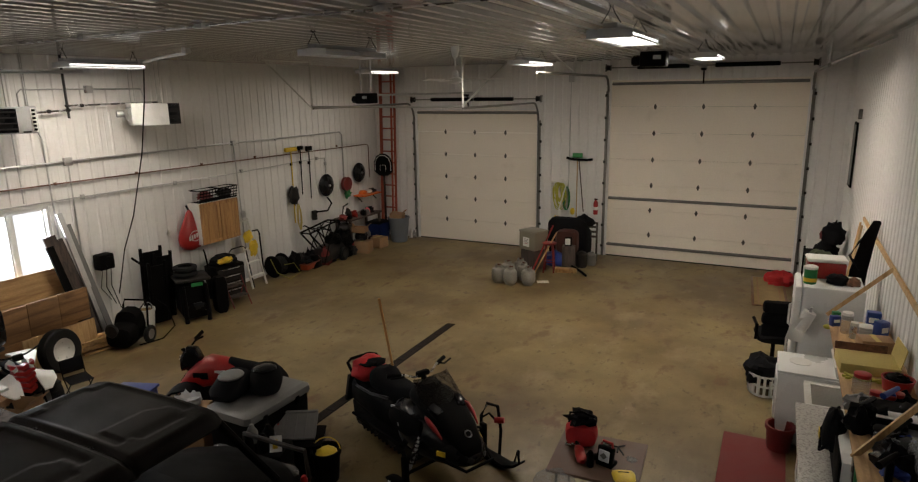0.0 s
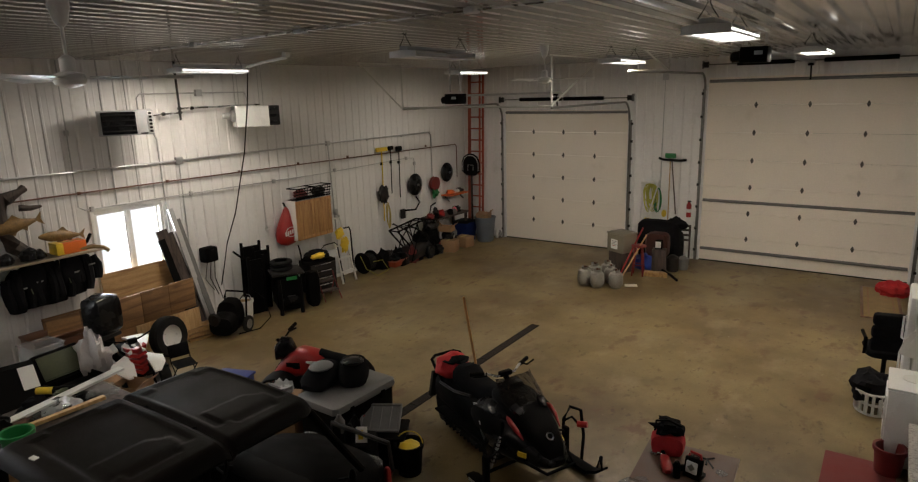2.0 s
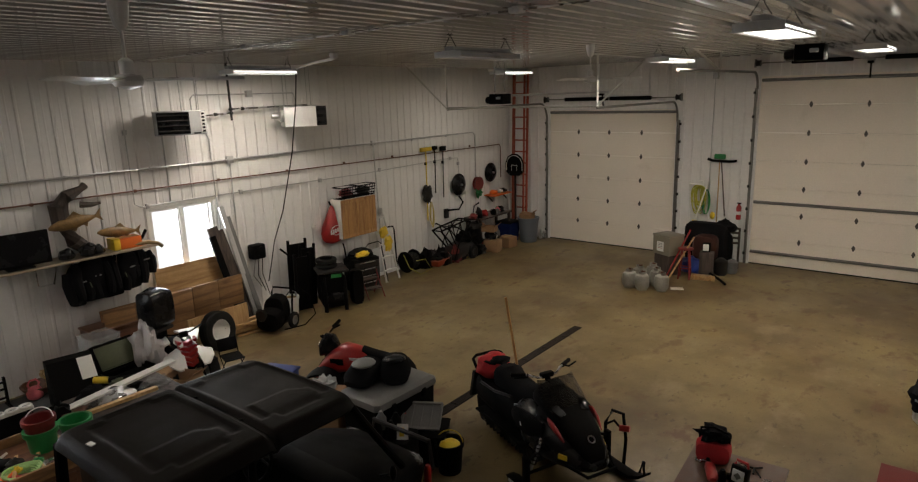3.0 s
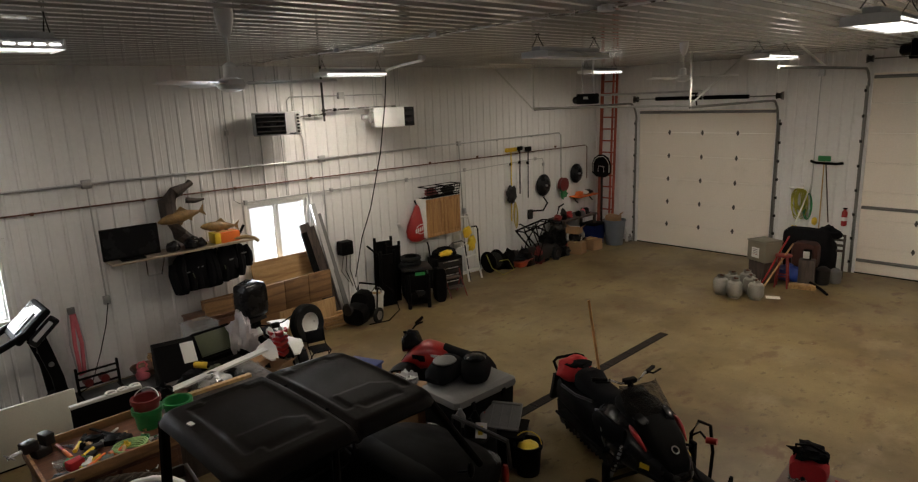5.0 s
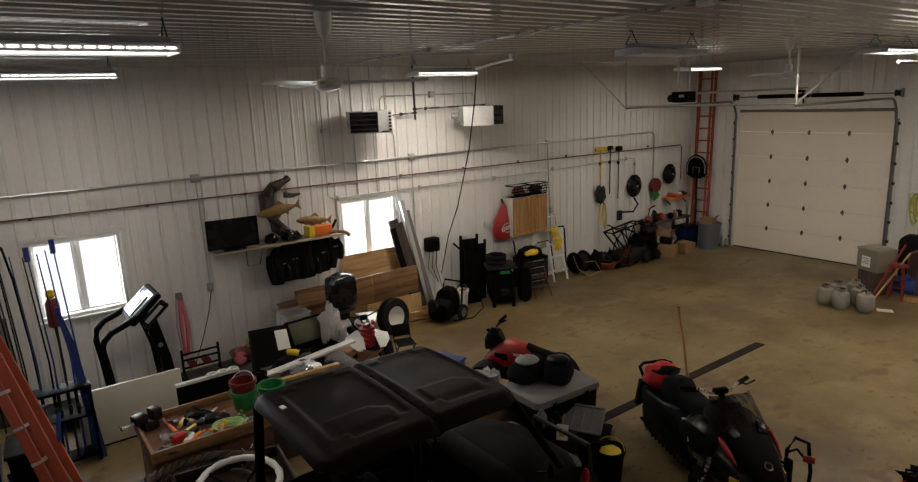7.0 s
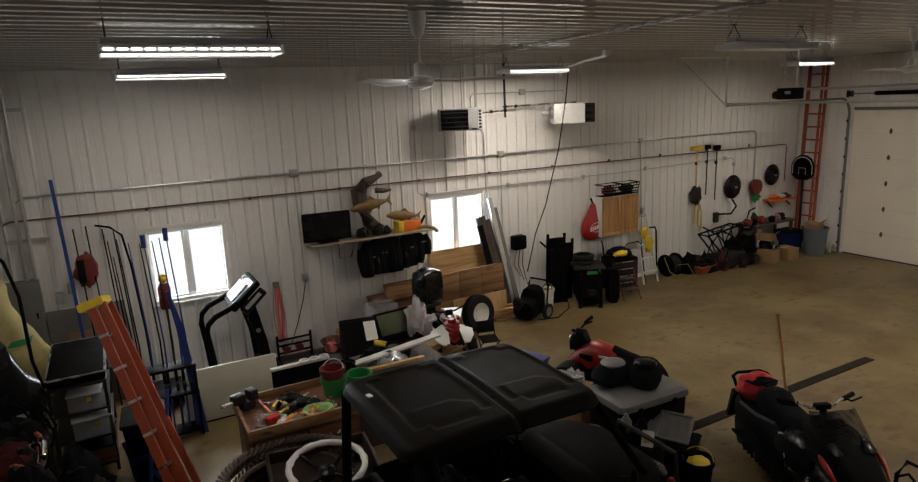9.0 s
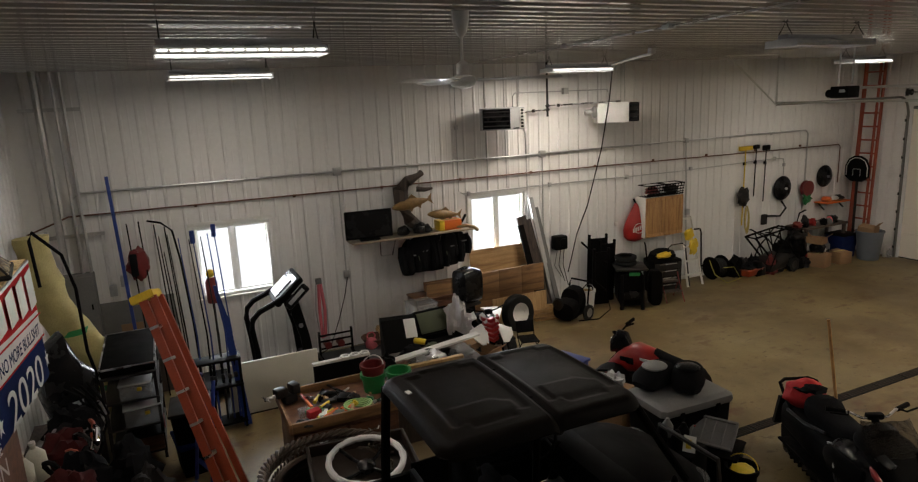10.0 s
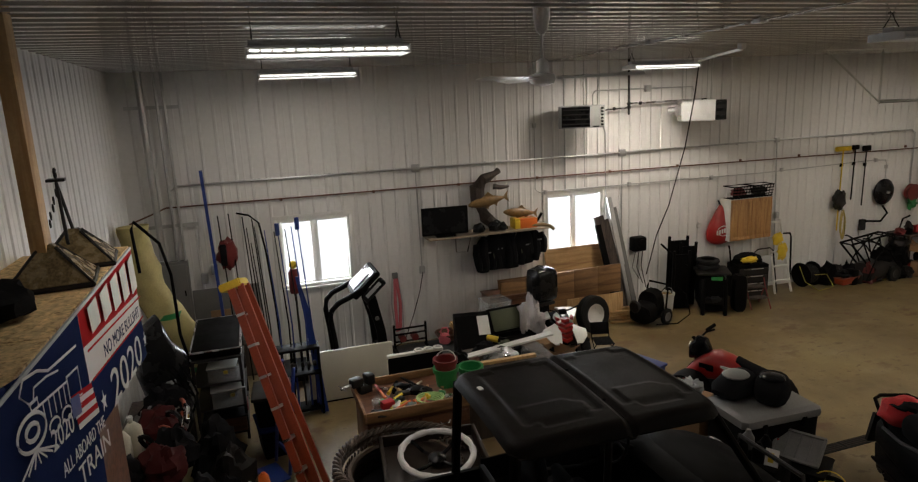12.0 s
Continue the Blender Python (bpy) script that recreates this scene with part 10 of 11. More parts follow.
    for k in range(4):
        a = radians(35 + 90 * k)
        bm = bm_new()
        tube(bm, [(0, 0, -0.08), (0.18 * math.cos(a), 0.18 * math.sin(a), -0.06), (0.35 * math.cos(a), 0.35 * math.sin(a), 0.0)], 0.018, 7)
        part("spoke", bm, M_BLACKG, s)
    bm = bm_new()
    lathe(bm, (0, 0, -0.10), [(0.09, 0.0), (0.09, 0.05), (0.05, 0.08), (0.02, 0.085)], 18)
    cyl(bm, (0, 0, -0.135), (0, 0, -0.08), 0.06, seg=12)
    part("hub", bm, M_BLACKG, s)
    s.matrix_basis = pose(-5.53, 1.43, 0.785, 0, 7, 0)


mid_left()


# ---- south-west corner ----
M_GEARR = mat("faded_maroon_fabric", (0.045, 0.008, 0.008), 0.9, spec=0.15, vary=0.3, scale=8, fine=160, bump=0.25)


def corner():
    # orange stepladder leaning
    ld = thing("stepladder", (-6.55, 0.25, 0), 0, "orange fibreglass stepladder with yellow top leaning closed", "ladder")
    a0, a1 = Vector((0.0, 0.0, 0.0)), Vector((-0.86, -0.58, 2.22))
    d = (a1 - a0).normalized()
    side = Vector((-0.93, 0.30, 0))
    side = (side - d * side.dot(d)).normalized()
    face = side.cross(d).normalized()

    def bar(name, p, q, w, t, m):
        bm = bm_new()
        dd = (q - p).normalized()
        v = side
        u = dd.cross(v).normalized()
        mm = Matrix.Translation((p + q) / 2) @ Matrix((v, u, dd)).transposed().to_4x4() @ Matrix.Diagonal((w, t, (q - p).length, 1))
        bmesh.ops.create_cube(bm, size=1, matrix=mm)
        return part(name, bm, m, ld)
    for k in (-1, 1):
        bar("front_rail", a0 + side * 0.13 * k, a1 + side * 0.09 * k, 0.03, 0.09, M_ORANGE)
        bar("rear_rail", a0 + side * 0.12 * k + face * 0.15, a1 + side * 0.08 * k + face * 0.11, 0.03, 0.07, M_ORANGE)
    for k in range(6):
        f = 0.12 + 0.15 * k
        c = a0.lerp(a1, f)
        w = 0.15 - 0.04 * f
        bm = bm_new()
        mm = Matrix.Translation(c) @ Matrix((side, face, d)).transposed().to_4x4() @ Matrix.Diagonal((2 * w, 0.09, 0.03, 1))
        bmesh.ops.create_cube(bm, size=1, matrix=mm)
        part("step", bm, M_STEEL, ld)
    bm = bm_new()
    mm = Matrix.Translation(a1 + d * 0.03) @ Matrix((side, face, d)).transposed().to_4x4() @ Matrix.Diagonal((0.24, 0.26, 0.09, 1))
    v = bmesh.ops.create_cube(bm, size=1, matrix=mm)["verts"]
    bmesh.ops.bevel(bm, geom=list({e for q in v for e in q.link_edges}), offset=0.012, segments=2, affect="EDGES")
    part("top_cap", bm, M_YELLOW, ld)
    # blue folded chair / cart behind it
    bc = thing("blue_hand_truck", (-7.15, 0.02, 0), 20, "blue steel hand truck behind the ladder", "hand truck")
    for sx in (-0.2, 0.2):
        bm = bm_new()
        tube(bm, [(sx, -0.05, 0.05), (sx, 0.10, 1.15), (sx * 0.8, 0.14, 1.3)], 0.022, 8)
        part("rail", bm, M_BLUE, bc)
    for z in (0.25, 0.6, 0.95):
        bm = bm_new()
        box(bm, (0, -0.02 + 0.13 * z, z), (0.40, 0.02, 0.06))
        part("cross_bar", bm, M_BLUE, bc)
    bm = bm_new()
    box(bm, (0, -0.18, 0.02), (0.44, 0.26, 0.015))
    part("toe_plate", bm, M_BLUE, bc)
    # steel shelf with black case
    r = thing("wire_shelf_unit", (-8.75, -0.68, 0), 0, "black metal shelving unit crowded with bins", "shelving unit")
    for sx in (-0.62, 0.62):
        for sy in (-0.28, 0.28):
            bm = bm_new()
            box(bm, (sx, sy, 0.57), (0.035, 0.035, 1.14))
            part("post", bm, M_DARKM, r)
    for z in (0.12, 0.48, 0.82, 1.14):
        bm = bm_new()
        box(bm, (0, 0, z), (1.30, 0.60, 0.025), bevel=0.003)
        part("shelf", bm, M_DARKM, r)
    c = thing("flight_case", (-8.85, -0.68, 1.155), 0, "flat black case with aluminium edges on the shelf", "case")
    bm = bm_new()
    box(bm, (0, 0, 0.05), (1.40, 0.60, 0.10), bevel=0.008)
    part("case", bm, M_BLACK, c)
    for sy in (-0.298, 0.298):
        for z in (0.01, 0.095):
            bm = bm_new()
            box(bm, (0, sy, z), (1.41, 0.02, 0.02), bevel=0.003)
            part("edge_trim", bm, M_STEEL, c)
    for sx in (-0.70, 0.70):
        bm = bm_new()
        box(bm, (sx, 0, 0.095), (0.02, 0.61, 0.02), bevel=0.003)
        part("edge_trim", bm, M_STEEL, c)
    random.seed(21)
    for k, (x, y, z, s3, m, lab) in enumerate(((-8.3, -0.62, 0.84, (0.40, 0.34, 0.18), M_CLEAR, "clear plastic bin of hardware on the shelf"), (-8.85, -0.60, 0.84, (0.44, 0.36, 0.20), M_BLACK, "black tool tray on the shelf"), (-8.3, -0.60, 0.50, (0.44, 0.40, 0.22), M_CLEAR, "clear latched bin with yellow fittings on the shelf"), (-8.85, -0.60, 0.50, (0.42, 0.38, 0.24), M_DARKM, "dark parts bin on the shelf"), (-8.3, -0.60, 0.14, (0.44, 0.40, 0.20), M_BROWNW, "brown box on the bottom shelf"), (-8.85, -0.60, 0.14, (0.42, 0.40, 0.22), M_DKRED, "dark red box on the bottom shelf"))):
        o = thing("parts_bin", (x, y, z), 4 * (k % 3) - 4, lab, "bin", "shelf bins")
        bm = bm_new()
        box(bm, (0, 0, s3[2] / 2), s3, bevel=0.012)
        part("tub", bm, m, o)
        bm = bm_new()
        box(bm, (0, 0, s3[2] + 0.008), (s3[0] + 0.02, s3[1] + 0.02, 0.016), bevel=0.005)
        part("lid", bm, M_LGREY if m is M_CLEAR else M_BLACK, o)
        if m is M_CLEAR:
            bm = bm_new()
            box(bm, (s3[0] / 2 + 0.006, 0.05, s3[2] * 0.7), (0.012, 0.05, 0.04))
            part("latch", bm, M_YELLOW, o)
    for k in range(2):
        st = thing("storage_tote", (-7.72, -0.06, 0.41 * k), 8 - 12 * k, "black lidded storage tote in a stack", "storage tote", "stacked black totes")
        bm = bm_new()
        loft(bm, [[(x * w, y * dd, z) for x, y in ((-1, -0.9), (-0.9, -1), (0.9, -1), (1, -0.9), (1, 0.9), (0.9, 1), (-0.9, 1), (-1, 0.9))] for w, dd, z in ((0.22, 0.18, 0.0), (0.26, 0.21, 0.36))])
        part("tub", bm, M_BLACK, st)
        bm = bm_new()
        box(bm, (0, 0, 0.383), (0.56, 0.46, 0.045), bevel=0.015)
        part("lid", bm, M_DARKM if k else M_NAVY, st)
    # fishing rods in a rack
    f = thing("rod_rack", (-8.55, 0.22, 0), 0, "black fishing rod rack standing by the window", "rod rack")
    for z in (0.10, 0.62, 0.98):
        bm = bm_new()
        box(bm, (0, 0, z), (0.28, 0.80, 0.035), bevel=0.005)
        part("tray", bm, M_BLACK, f)
    for sy in (-0.38, 0.38):
        bm = bm_new()
        box(bm, (0, sy, 0.50), (0.22, 0.03, 1.0))
        part("end_panel", bm, M_BLACK, f)
    rods = ((-0.32, -0.10, 2.66, M_BLACK), (-0.22, 0.02, 2.70, M_DARKM), (-0.10, -0.05, 2.62, M_BLUE), (0.02, 0.0, 2.60, M_BLACK), (0.06, 0.05, 2.70, M_BLUE), (0.16, 0.0, 2.62, M_DARKM), (0.24, 0.04, 2.66, M_BLUE), (0.32, 0.0, 2.74, M_BLUE), (-0.28, 0.06, 2.5, M_DARKM))
    for k, (y, dx, z, m) in enumerate(rods):
        rd = thing("fishing_rod", (-8.55 + dx * 0.6, 0.22 + y, 0.12), 0, "blue fishing rod standing in the rack" if m is M_BLUE else "dark fishing rod standing in the rack", "fishing rod", "fishing rods")
        bm = bm_new()
        tube(bm, [(0, 0, 0.0), (dx * 0.3 - 0.02, 0.015, 1.2), (dx - 0.06, -0.05, z - 0.12)], [0.014, 0.010, 0.006], 6)
        part("blank", bm, m, rd)
        bm = bm_new()
        cyl(bm, (0, 0, 0.45), (0, 0, 0.80), 0.018, seg=8)
        part("grip", bm, M_CLOTHK, rd)
        bm = bm_new()
        lathe(bm, (0.05, 0, 0.62), [(0.02, -0.025), (0.04, -0.02), (0.04, 0.02), (0.02, 0.025)], 12, "y")
        part("reel", bm, M_DARKM, rd)
        if k in (4, 7):
            bm = bm_new()
            cyl(bm, (dx - 0.06, -0.05, z - 0.26), (dx - 0.06, -0.05, z - 0.10), 0.03, seg=8)
            part("tip_cover", bm, M_BLUE, rd)
    bl = thing("rod_sleeve", (-8.50, 0.62, 0.0), 0, "wide blue fabric rod sleeve leaning on the rack", "rod sleeve")
    bm = bm_new()
    loft(bm, [[(-0.02, -0.05, 0.0), (0.02, -0.05, 0.0), (0.02, 0.05, 0.0), (-0.02, 0.05, 0.0)], [(-0.10, -0.16, 1.45), (-0.07, -0.16, 1.45), (-0.07, -0.07, 1.45), (-0.10, -0.07, 1.45)], [(-0.14, -0.22, 1.95), (-0.12, -0.22, 1.95), (-0.12, -0.18, 1.95), (-0.14, -0.18, 1.95)]])
    part("sleeve", bm, M_BLUE, bl)
    ex = thing("fire_extinguisher", (-9.28, 0.42, 1.55), 0, "red fire extinguisher with yellow cap before the window", "fire extinguisher")
    bm = bm_new()
    lathe(bm, (0, 0, 0), [(0.07, 0), (0.08, 0.03), (0.08, 0.30), (0.05, 0.36)], 16)
    part("bottle", bm, M_DKRED, ex)
    bm = bm_new()
    ball(bm, (0, 0, 0.42), (0.06, 0.06, 0.06), 12)
    part("cap", bm, M_YELLOW, ex)
    bm = bm_new()
    cyl(bm, (0.0, 0.0, -1.54), (0, 0, 0.02), 0.015, seg=8)
    part("stand_pole", bm, M_DARKM, ex)
    plank("blue_pole", (-10.1, -0.62, 0.0), (-10.46, -0.74, 3.32), 0.045, 0.045, M_BLUE, "tall blue pole leaning against the wall", "pole")
    for k, (y, z) in enumerate(((-0.58, 2.6), (-0.42, 2.62), (-0.22, 2.55), (-0.08, 2.5))):
        plank("dark_rod", (-10.05, y + 0.1, 0.0), (-10.5, y, z), 0.018, 0.018, M_BLACK, "thin dark pole leaning against the wall", "pole", "leaning poles")
    bm = bm_new()
    tube(bm, [(-10.45, -0.30, 2.62), (-10.4, -0.12, 2.58), (-10.38, 0.02, 2.45), (-10.36, 0.08, 2.0), (-10.30, 0.14, 1.0), (-10.2, 0.16, 0.0)], 0.016, 7)
    solid("curved_pole", bm, M_BLACK, "curved black net handle by the wall", "pole")
    rr = thing("cord_reel", (WX + 0.16, -0.50, 1.78), 0, "dark red cord bundle hung on the wall", "cord reel")
    bm = bm_new()
    lumpy(bm, (0.02, 0, 0.22), (0.10, 0.16, 0.24), 201, 0.25, 18, False)
    part("bundle", bm, M_DKRED, rr)
    bm = bm_new()
    box(bm, (0.10, -0.05, 0.22), (0.06, 0.10, 0.34), bevel=0.02)
    part("clasp", bm, M_CLOTHK, rr)
    pf = thing("picture_frame", (WX + 0.12, -0.58, 0.55), 0, "large grey framed board leaning behind the rods", "framed board")
    bm = bm_new()
    box(bm, (0.0, 0, 0.45), (0.03, 1.0, 0.92), bevel=0.004)
    part("board", bm, M_GREY, pf)
    bm = bm_new()
    box(bm, (0.02, -0.12, 0.30), (0.02, 0.30, 0.50))
    part("cork_panel", bm, M_TAN, pf)
    bm = bm_new()
    box(bm, (WX + 0.2, -0.58, 0.275), (0.34, 1.0, 0.55), bevel=0.01)
    solid("low_cabinet", bm, M_DARKWD, "dark low cabinet under the framed board", "cabinet")
    # insulation roll drooping from the corner
    fr = thing("insulation_roll", (-9.55, -1.35, 0), 0, "tall roll of yellow insulation wrap slumping in the corner", "insulation roll")
    bm = bm_new()
    tube(bm, [(0.0, 0.55, 0.05), (-0.02, 0.38, 0.55), (0.0, 0.18, 1.05), (0.05, -0.05, 1.5), (0.12, -0.20, 2.0), (0.16, -0.26, 2.45), (0.16, -0.27, 2.72)], [0.22, 0.22, 0.21, 0.23, 0.20, 0.19, 0.18], 20)
    bmesh.ops.subdivide_edges(bm, edges=[e for e in bm.edges if e.calc_length() > 0.2], cuts=4)
    for vv in bm.verts:
        vv.co += Vector((noise.noise(vv.co * 4), noise.noise(vv.co * 4 + Vector((5, 0, 0))), 0)) * 0.07
    part("roll", bm, M_FOAM, fr)
    for z, y, rr2 in ((1.42, -0.02, 0.228), (0.58, 0.37, 0.195)):
        bm = bm_new()
        lathe(bm, (0.03, y, z), [(rr2, -0.04), (rr2, 0.04)], 18, caps=False)
        part("green_band", bm, M_GREEN, fr)
    bm = bm_new()
    tube(bm, [(-8.8, -1.5, 2.2), (-8.95, -1.55, 2.75), (-8.9, -1.5, 2.85), (-8.6, -1.2, 2.6), (-8.5, -1.1, 2.2), (-8.55, -1.10, 1.4), (-8.58, -1.02, 0.9), (-8.6, -1.02, 0.0)], 0.02, 7)
    solid("net_hoop", bm, M_BLACK, "bent black landing net frame in the corner", "net frame")
    # dark bench crowded with gear before the loft
    db = thing("gear_bench", (-7.2, -1.38, 0), 0, "dark bench loaded with engines and bags", "workbench")
    bm = bm_new()
    box(bm, (0, 0, 0.60), (2.5, 0.75, 0.05), bevel=0.006)
    part("top", bm, M_DARKWD, db)
    for sx in (-1.15, 1.15):
        for sy in (-0.3, 0.3):
            bm = bm_new()
            box(bm, (sx, sy, 0.29), (0.07, 0.07, 0.58))
            part("leg", bm, M_DARKWD, db)
    bm = bm_new()
    box(bm, (0, -0.2, 0.30), (2.2, 0.3, 0.5))
    part("lower_box", bm, M_DARKWD, db)
    en = thing("boat_motor", (-8.05, -1.30, 0.625), 30, "black outboard engine with hoses on the bench", "outboard motor")
    bm = bm_new()
    loft(bm, [ring(y, z0, z1, w, 2.6, 16) for y, z0, z1, w in ((-0.26, 0.45, 0.85, 0.24), (-0.18, 0.10, 1.08, 0.38), (0.02, 0.06, 1.22, 0.40), (0.14, 0.06, 0.86, 0.40), (0.28, 0.15, 0.70, 0.30))])
    part("cowl", bm, M_BLACKG, en)
    for k in range(4):
        bm = bm_new()
        tube(bm, [(0.18, -0.1 + 0.08 * k, 0.6), (0.36, -0.05 + 0.08 * k, 0.55 - 0.05 * k), (0.34, 0.1 + 0.05 * k, 0.2)], 0.014, 6)
        part("hose", bm, M_BLACK, en)
    bm = bm_new()
    box(bm, (0.20, 0.0, 0.40), (0.01, 0.14, 0.05))
    part("decal_bar", bm, M_LGREY, en)
    for k, (x, y, rz) in enumerate(((-6.72, -1.56, 10), (-7.02, -1.48, -20))):
        j = thing("oil_jug", (x, y, 0.625), rz, "off-white plastic jug lying among the gear", "jug", "white jugs")
        bm = bm_new()
        lathe(bm, (0, 0, 0), [(0.085, 0), (0.09, 0.02), (0.09, 0.30), (0.04, 0.37), (0.025, 0.38), (0.025, 0.42)], 16)
        part("body", bm, mat("aged_white_plastic", (0.58, 0.55, 0.45), 0.5), j)
        bm = bm_new()
        lathe(bm, (0, 0, 0.42), [(0.03, 0), (0.03, 0.03)], 12)
        part("cap", bm, M_WPLAS, j)
        j.matrix_basis = pose(x, y, 0.64, 0, -14 + 22 * k, rz)
    for k, (x, y, z, s3, m, lab) in enumerate(((-6.35, -1.15, 0.62, (0.26, 0.22, 0.22), M_GEARR, "dark red gear bag on the bench"), (-6.62, -1.05, 0.62, (0.18, 0.20, 0.26), M_CLOTHK, "dark camp chair bundle on the bench"), (-7.25, -1.30, 0.62, (0.30, 0.26, 0.22), M_GEARR, "dark red life vest on the bench"), (-7.62, -1.25, 0.62, (0.22, 0.24, 0.30), M_CLOTHK, "black duffel on the bench"), (-6.0, -0.78, 0.0, (0.30, 0.28, 0.45), M_CLOTHK, "black gear bag on the floor"), (-6.35, -0.62, 0.0, (0.24, 0.24, 0.30), M_CLOTHK, "black jacket heap on the floor"), (-6.78, -1.06, 0.60, (0.22, 0.16, 0.10), M_REDF, "bright red jacket draped over the bench"), (-7.45, -1.32, 0.62, (0.16, 0.24, 0.20), M_GREY, "grey foam pad roll on the bench"), (-6.3, -1.5, 0.62, (0.22, 0.2, 0.2), M_CLOTHK, "black bag against the loft"), (-7.4, -0.72, 0.0, (0.34, 0.26, 0.40), M_CLOTHK, "dark tarp heap on the floor"), (-6.9, -0.55, 0.0, (0.22, 0.22, 0.35), M_DARKM, "dark parts heap on the floor"))):
        bm = bm_new()
        lumpy(bm, (x, y, z + s3[2] * 0.55), s3, 210 + k, 0.28, 22)
        solid("gear_bag", bm, m, lab, "gear", "", None, 0, "stored gear")
    for k, (x, y, z, m) in enumerate(((-5.92, -0.35, 0.0, M_WPLAS), (-6.05, -0.22, 0.0, M_ORANGEP))):
        bm = bm_new()
        lathe(bm, (x, y, z), [(0.06, 0), (0.065, 0.5), (0.05, 0.62), (0.02, 0.66)], 14)
        solid("plastic_bottle", bm, m, "tall plastic bottle standing among the gear", "bottle")
    bm = bm_new()
    tube(bm, [(-6.9, -1.0, 0.9), (-6.95, -0.95, 1.12), (-6.75, -0.9, 1.16), (-6.6, -0.9, 1.10)], 0.022, 8)
    solid("chrome_tube", bm, M_CHROME, "bent chrome tube sticking up from the gear", "tube")


corner()


def corner_hoses():
    """Hoses, pipes and straps among the gear on the dark bench."""
    random.seed(57)
    for k in range(12):
        x, y = -8.3 + 0.15 * k, -1.25 + random.uniform(-0.12, 0.25)
        m, lab = ((M_BLACKG, "looped black hose among the gear"), (M_ORANGE, "rusty orange hose among the gear"), (M_STEEL, "bare steel tube among the gear"), (M_BLACK, "looped black strap among the gear"))[k % 4]
        r = random.uniform(0.10, 0.20)
        bm = bm_new()
        tube(bm, [(x + r * math.cos(a), y + 0.5 * r * math.sin(2 * a), 0.64 + r * 1.5 * math.sin(a) + 0.05 * (k % 3)) for a in [math.pi * n / 9 for n in range(10)]], 0.014 + 0.005 * (k % 3), 7)
        solid("hose" if k % 4 < 2 else "bent_tube", bm, m, lab, "hose" if k % 4 < 2 else "tube", "", None, 0, "loose hoses")


corner_hoses()


# ---- loft with flags ----
def text_mesh(body, size, depth=0.002):
    cu = bpy.data.curves.new("lettering", "FONT")
    cu.body, cu.size, cu.extrude, cu.align_x = body, size, depth, "CENTER"
    ob = bpy.data.objects.new("lettering_source", cu)
    scene.collection.objects.link(ob)
    dg = bpy.context.evaluated_depsgraph_get()
    dg.update()
    me = bpy.data.meshes.new_from_object(ob.evaluated_get(dg))
    bpy.data.objects.remove(ob)
    return me


def lettering(parent, body, x, y, z, size, m, bold=1.0, rot=0):
    me = text_mesh(body, size)
    me.materials.clear()
    me.materials.append(m)
    ob = new("lettering", me)
    ob.parent = parent
    ob.matrix_basis = Matrix.Translation((x, y, z)) @ pose(0, 0, 0, 90, 0, 180) @ pose(0, 0, 0, 0, 0, rot) @ Matrix.Diagonal((bold, 1, 1, 1))
    return ob


def sheet(x0, x1, z0, z1, y, seed, nx=28, nz=16, amp=0.012):
    """Hanging cloth with soft folds, facing +y."""
    bm = bm_new()
    rows = []
    for j in range(nz + 1):
        v = j / nz
        row = []
        for i in range(nx + 1):
            u = i / nx
            d = amp * (1 - v) * noise.noise((u * 5 + seed, v * 1.2, seed)) * 2
            row.append(bm.verts.new((x0 + (x1 - x0) * u, y + d, z0 + (z1 - z0) * v)))
        rows.append(row)
    for A, C in zip(rows, rows[1:]):
        for i in range(nx):
            bm.faces.new((A[i], A[i + 1], C[i + 1], C[i]))
    return bm


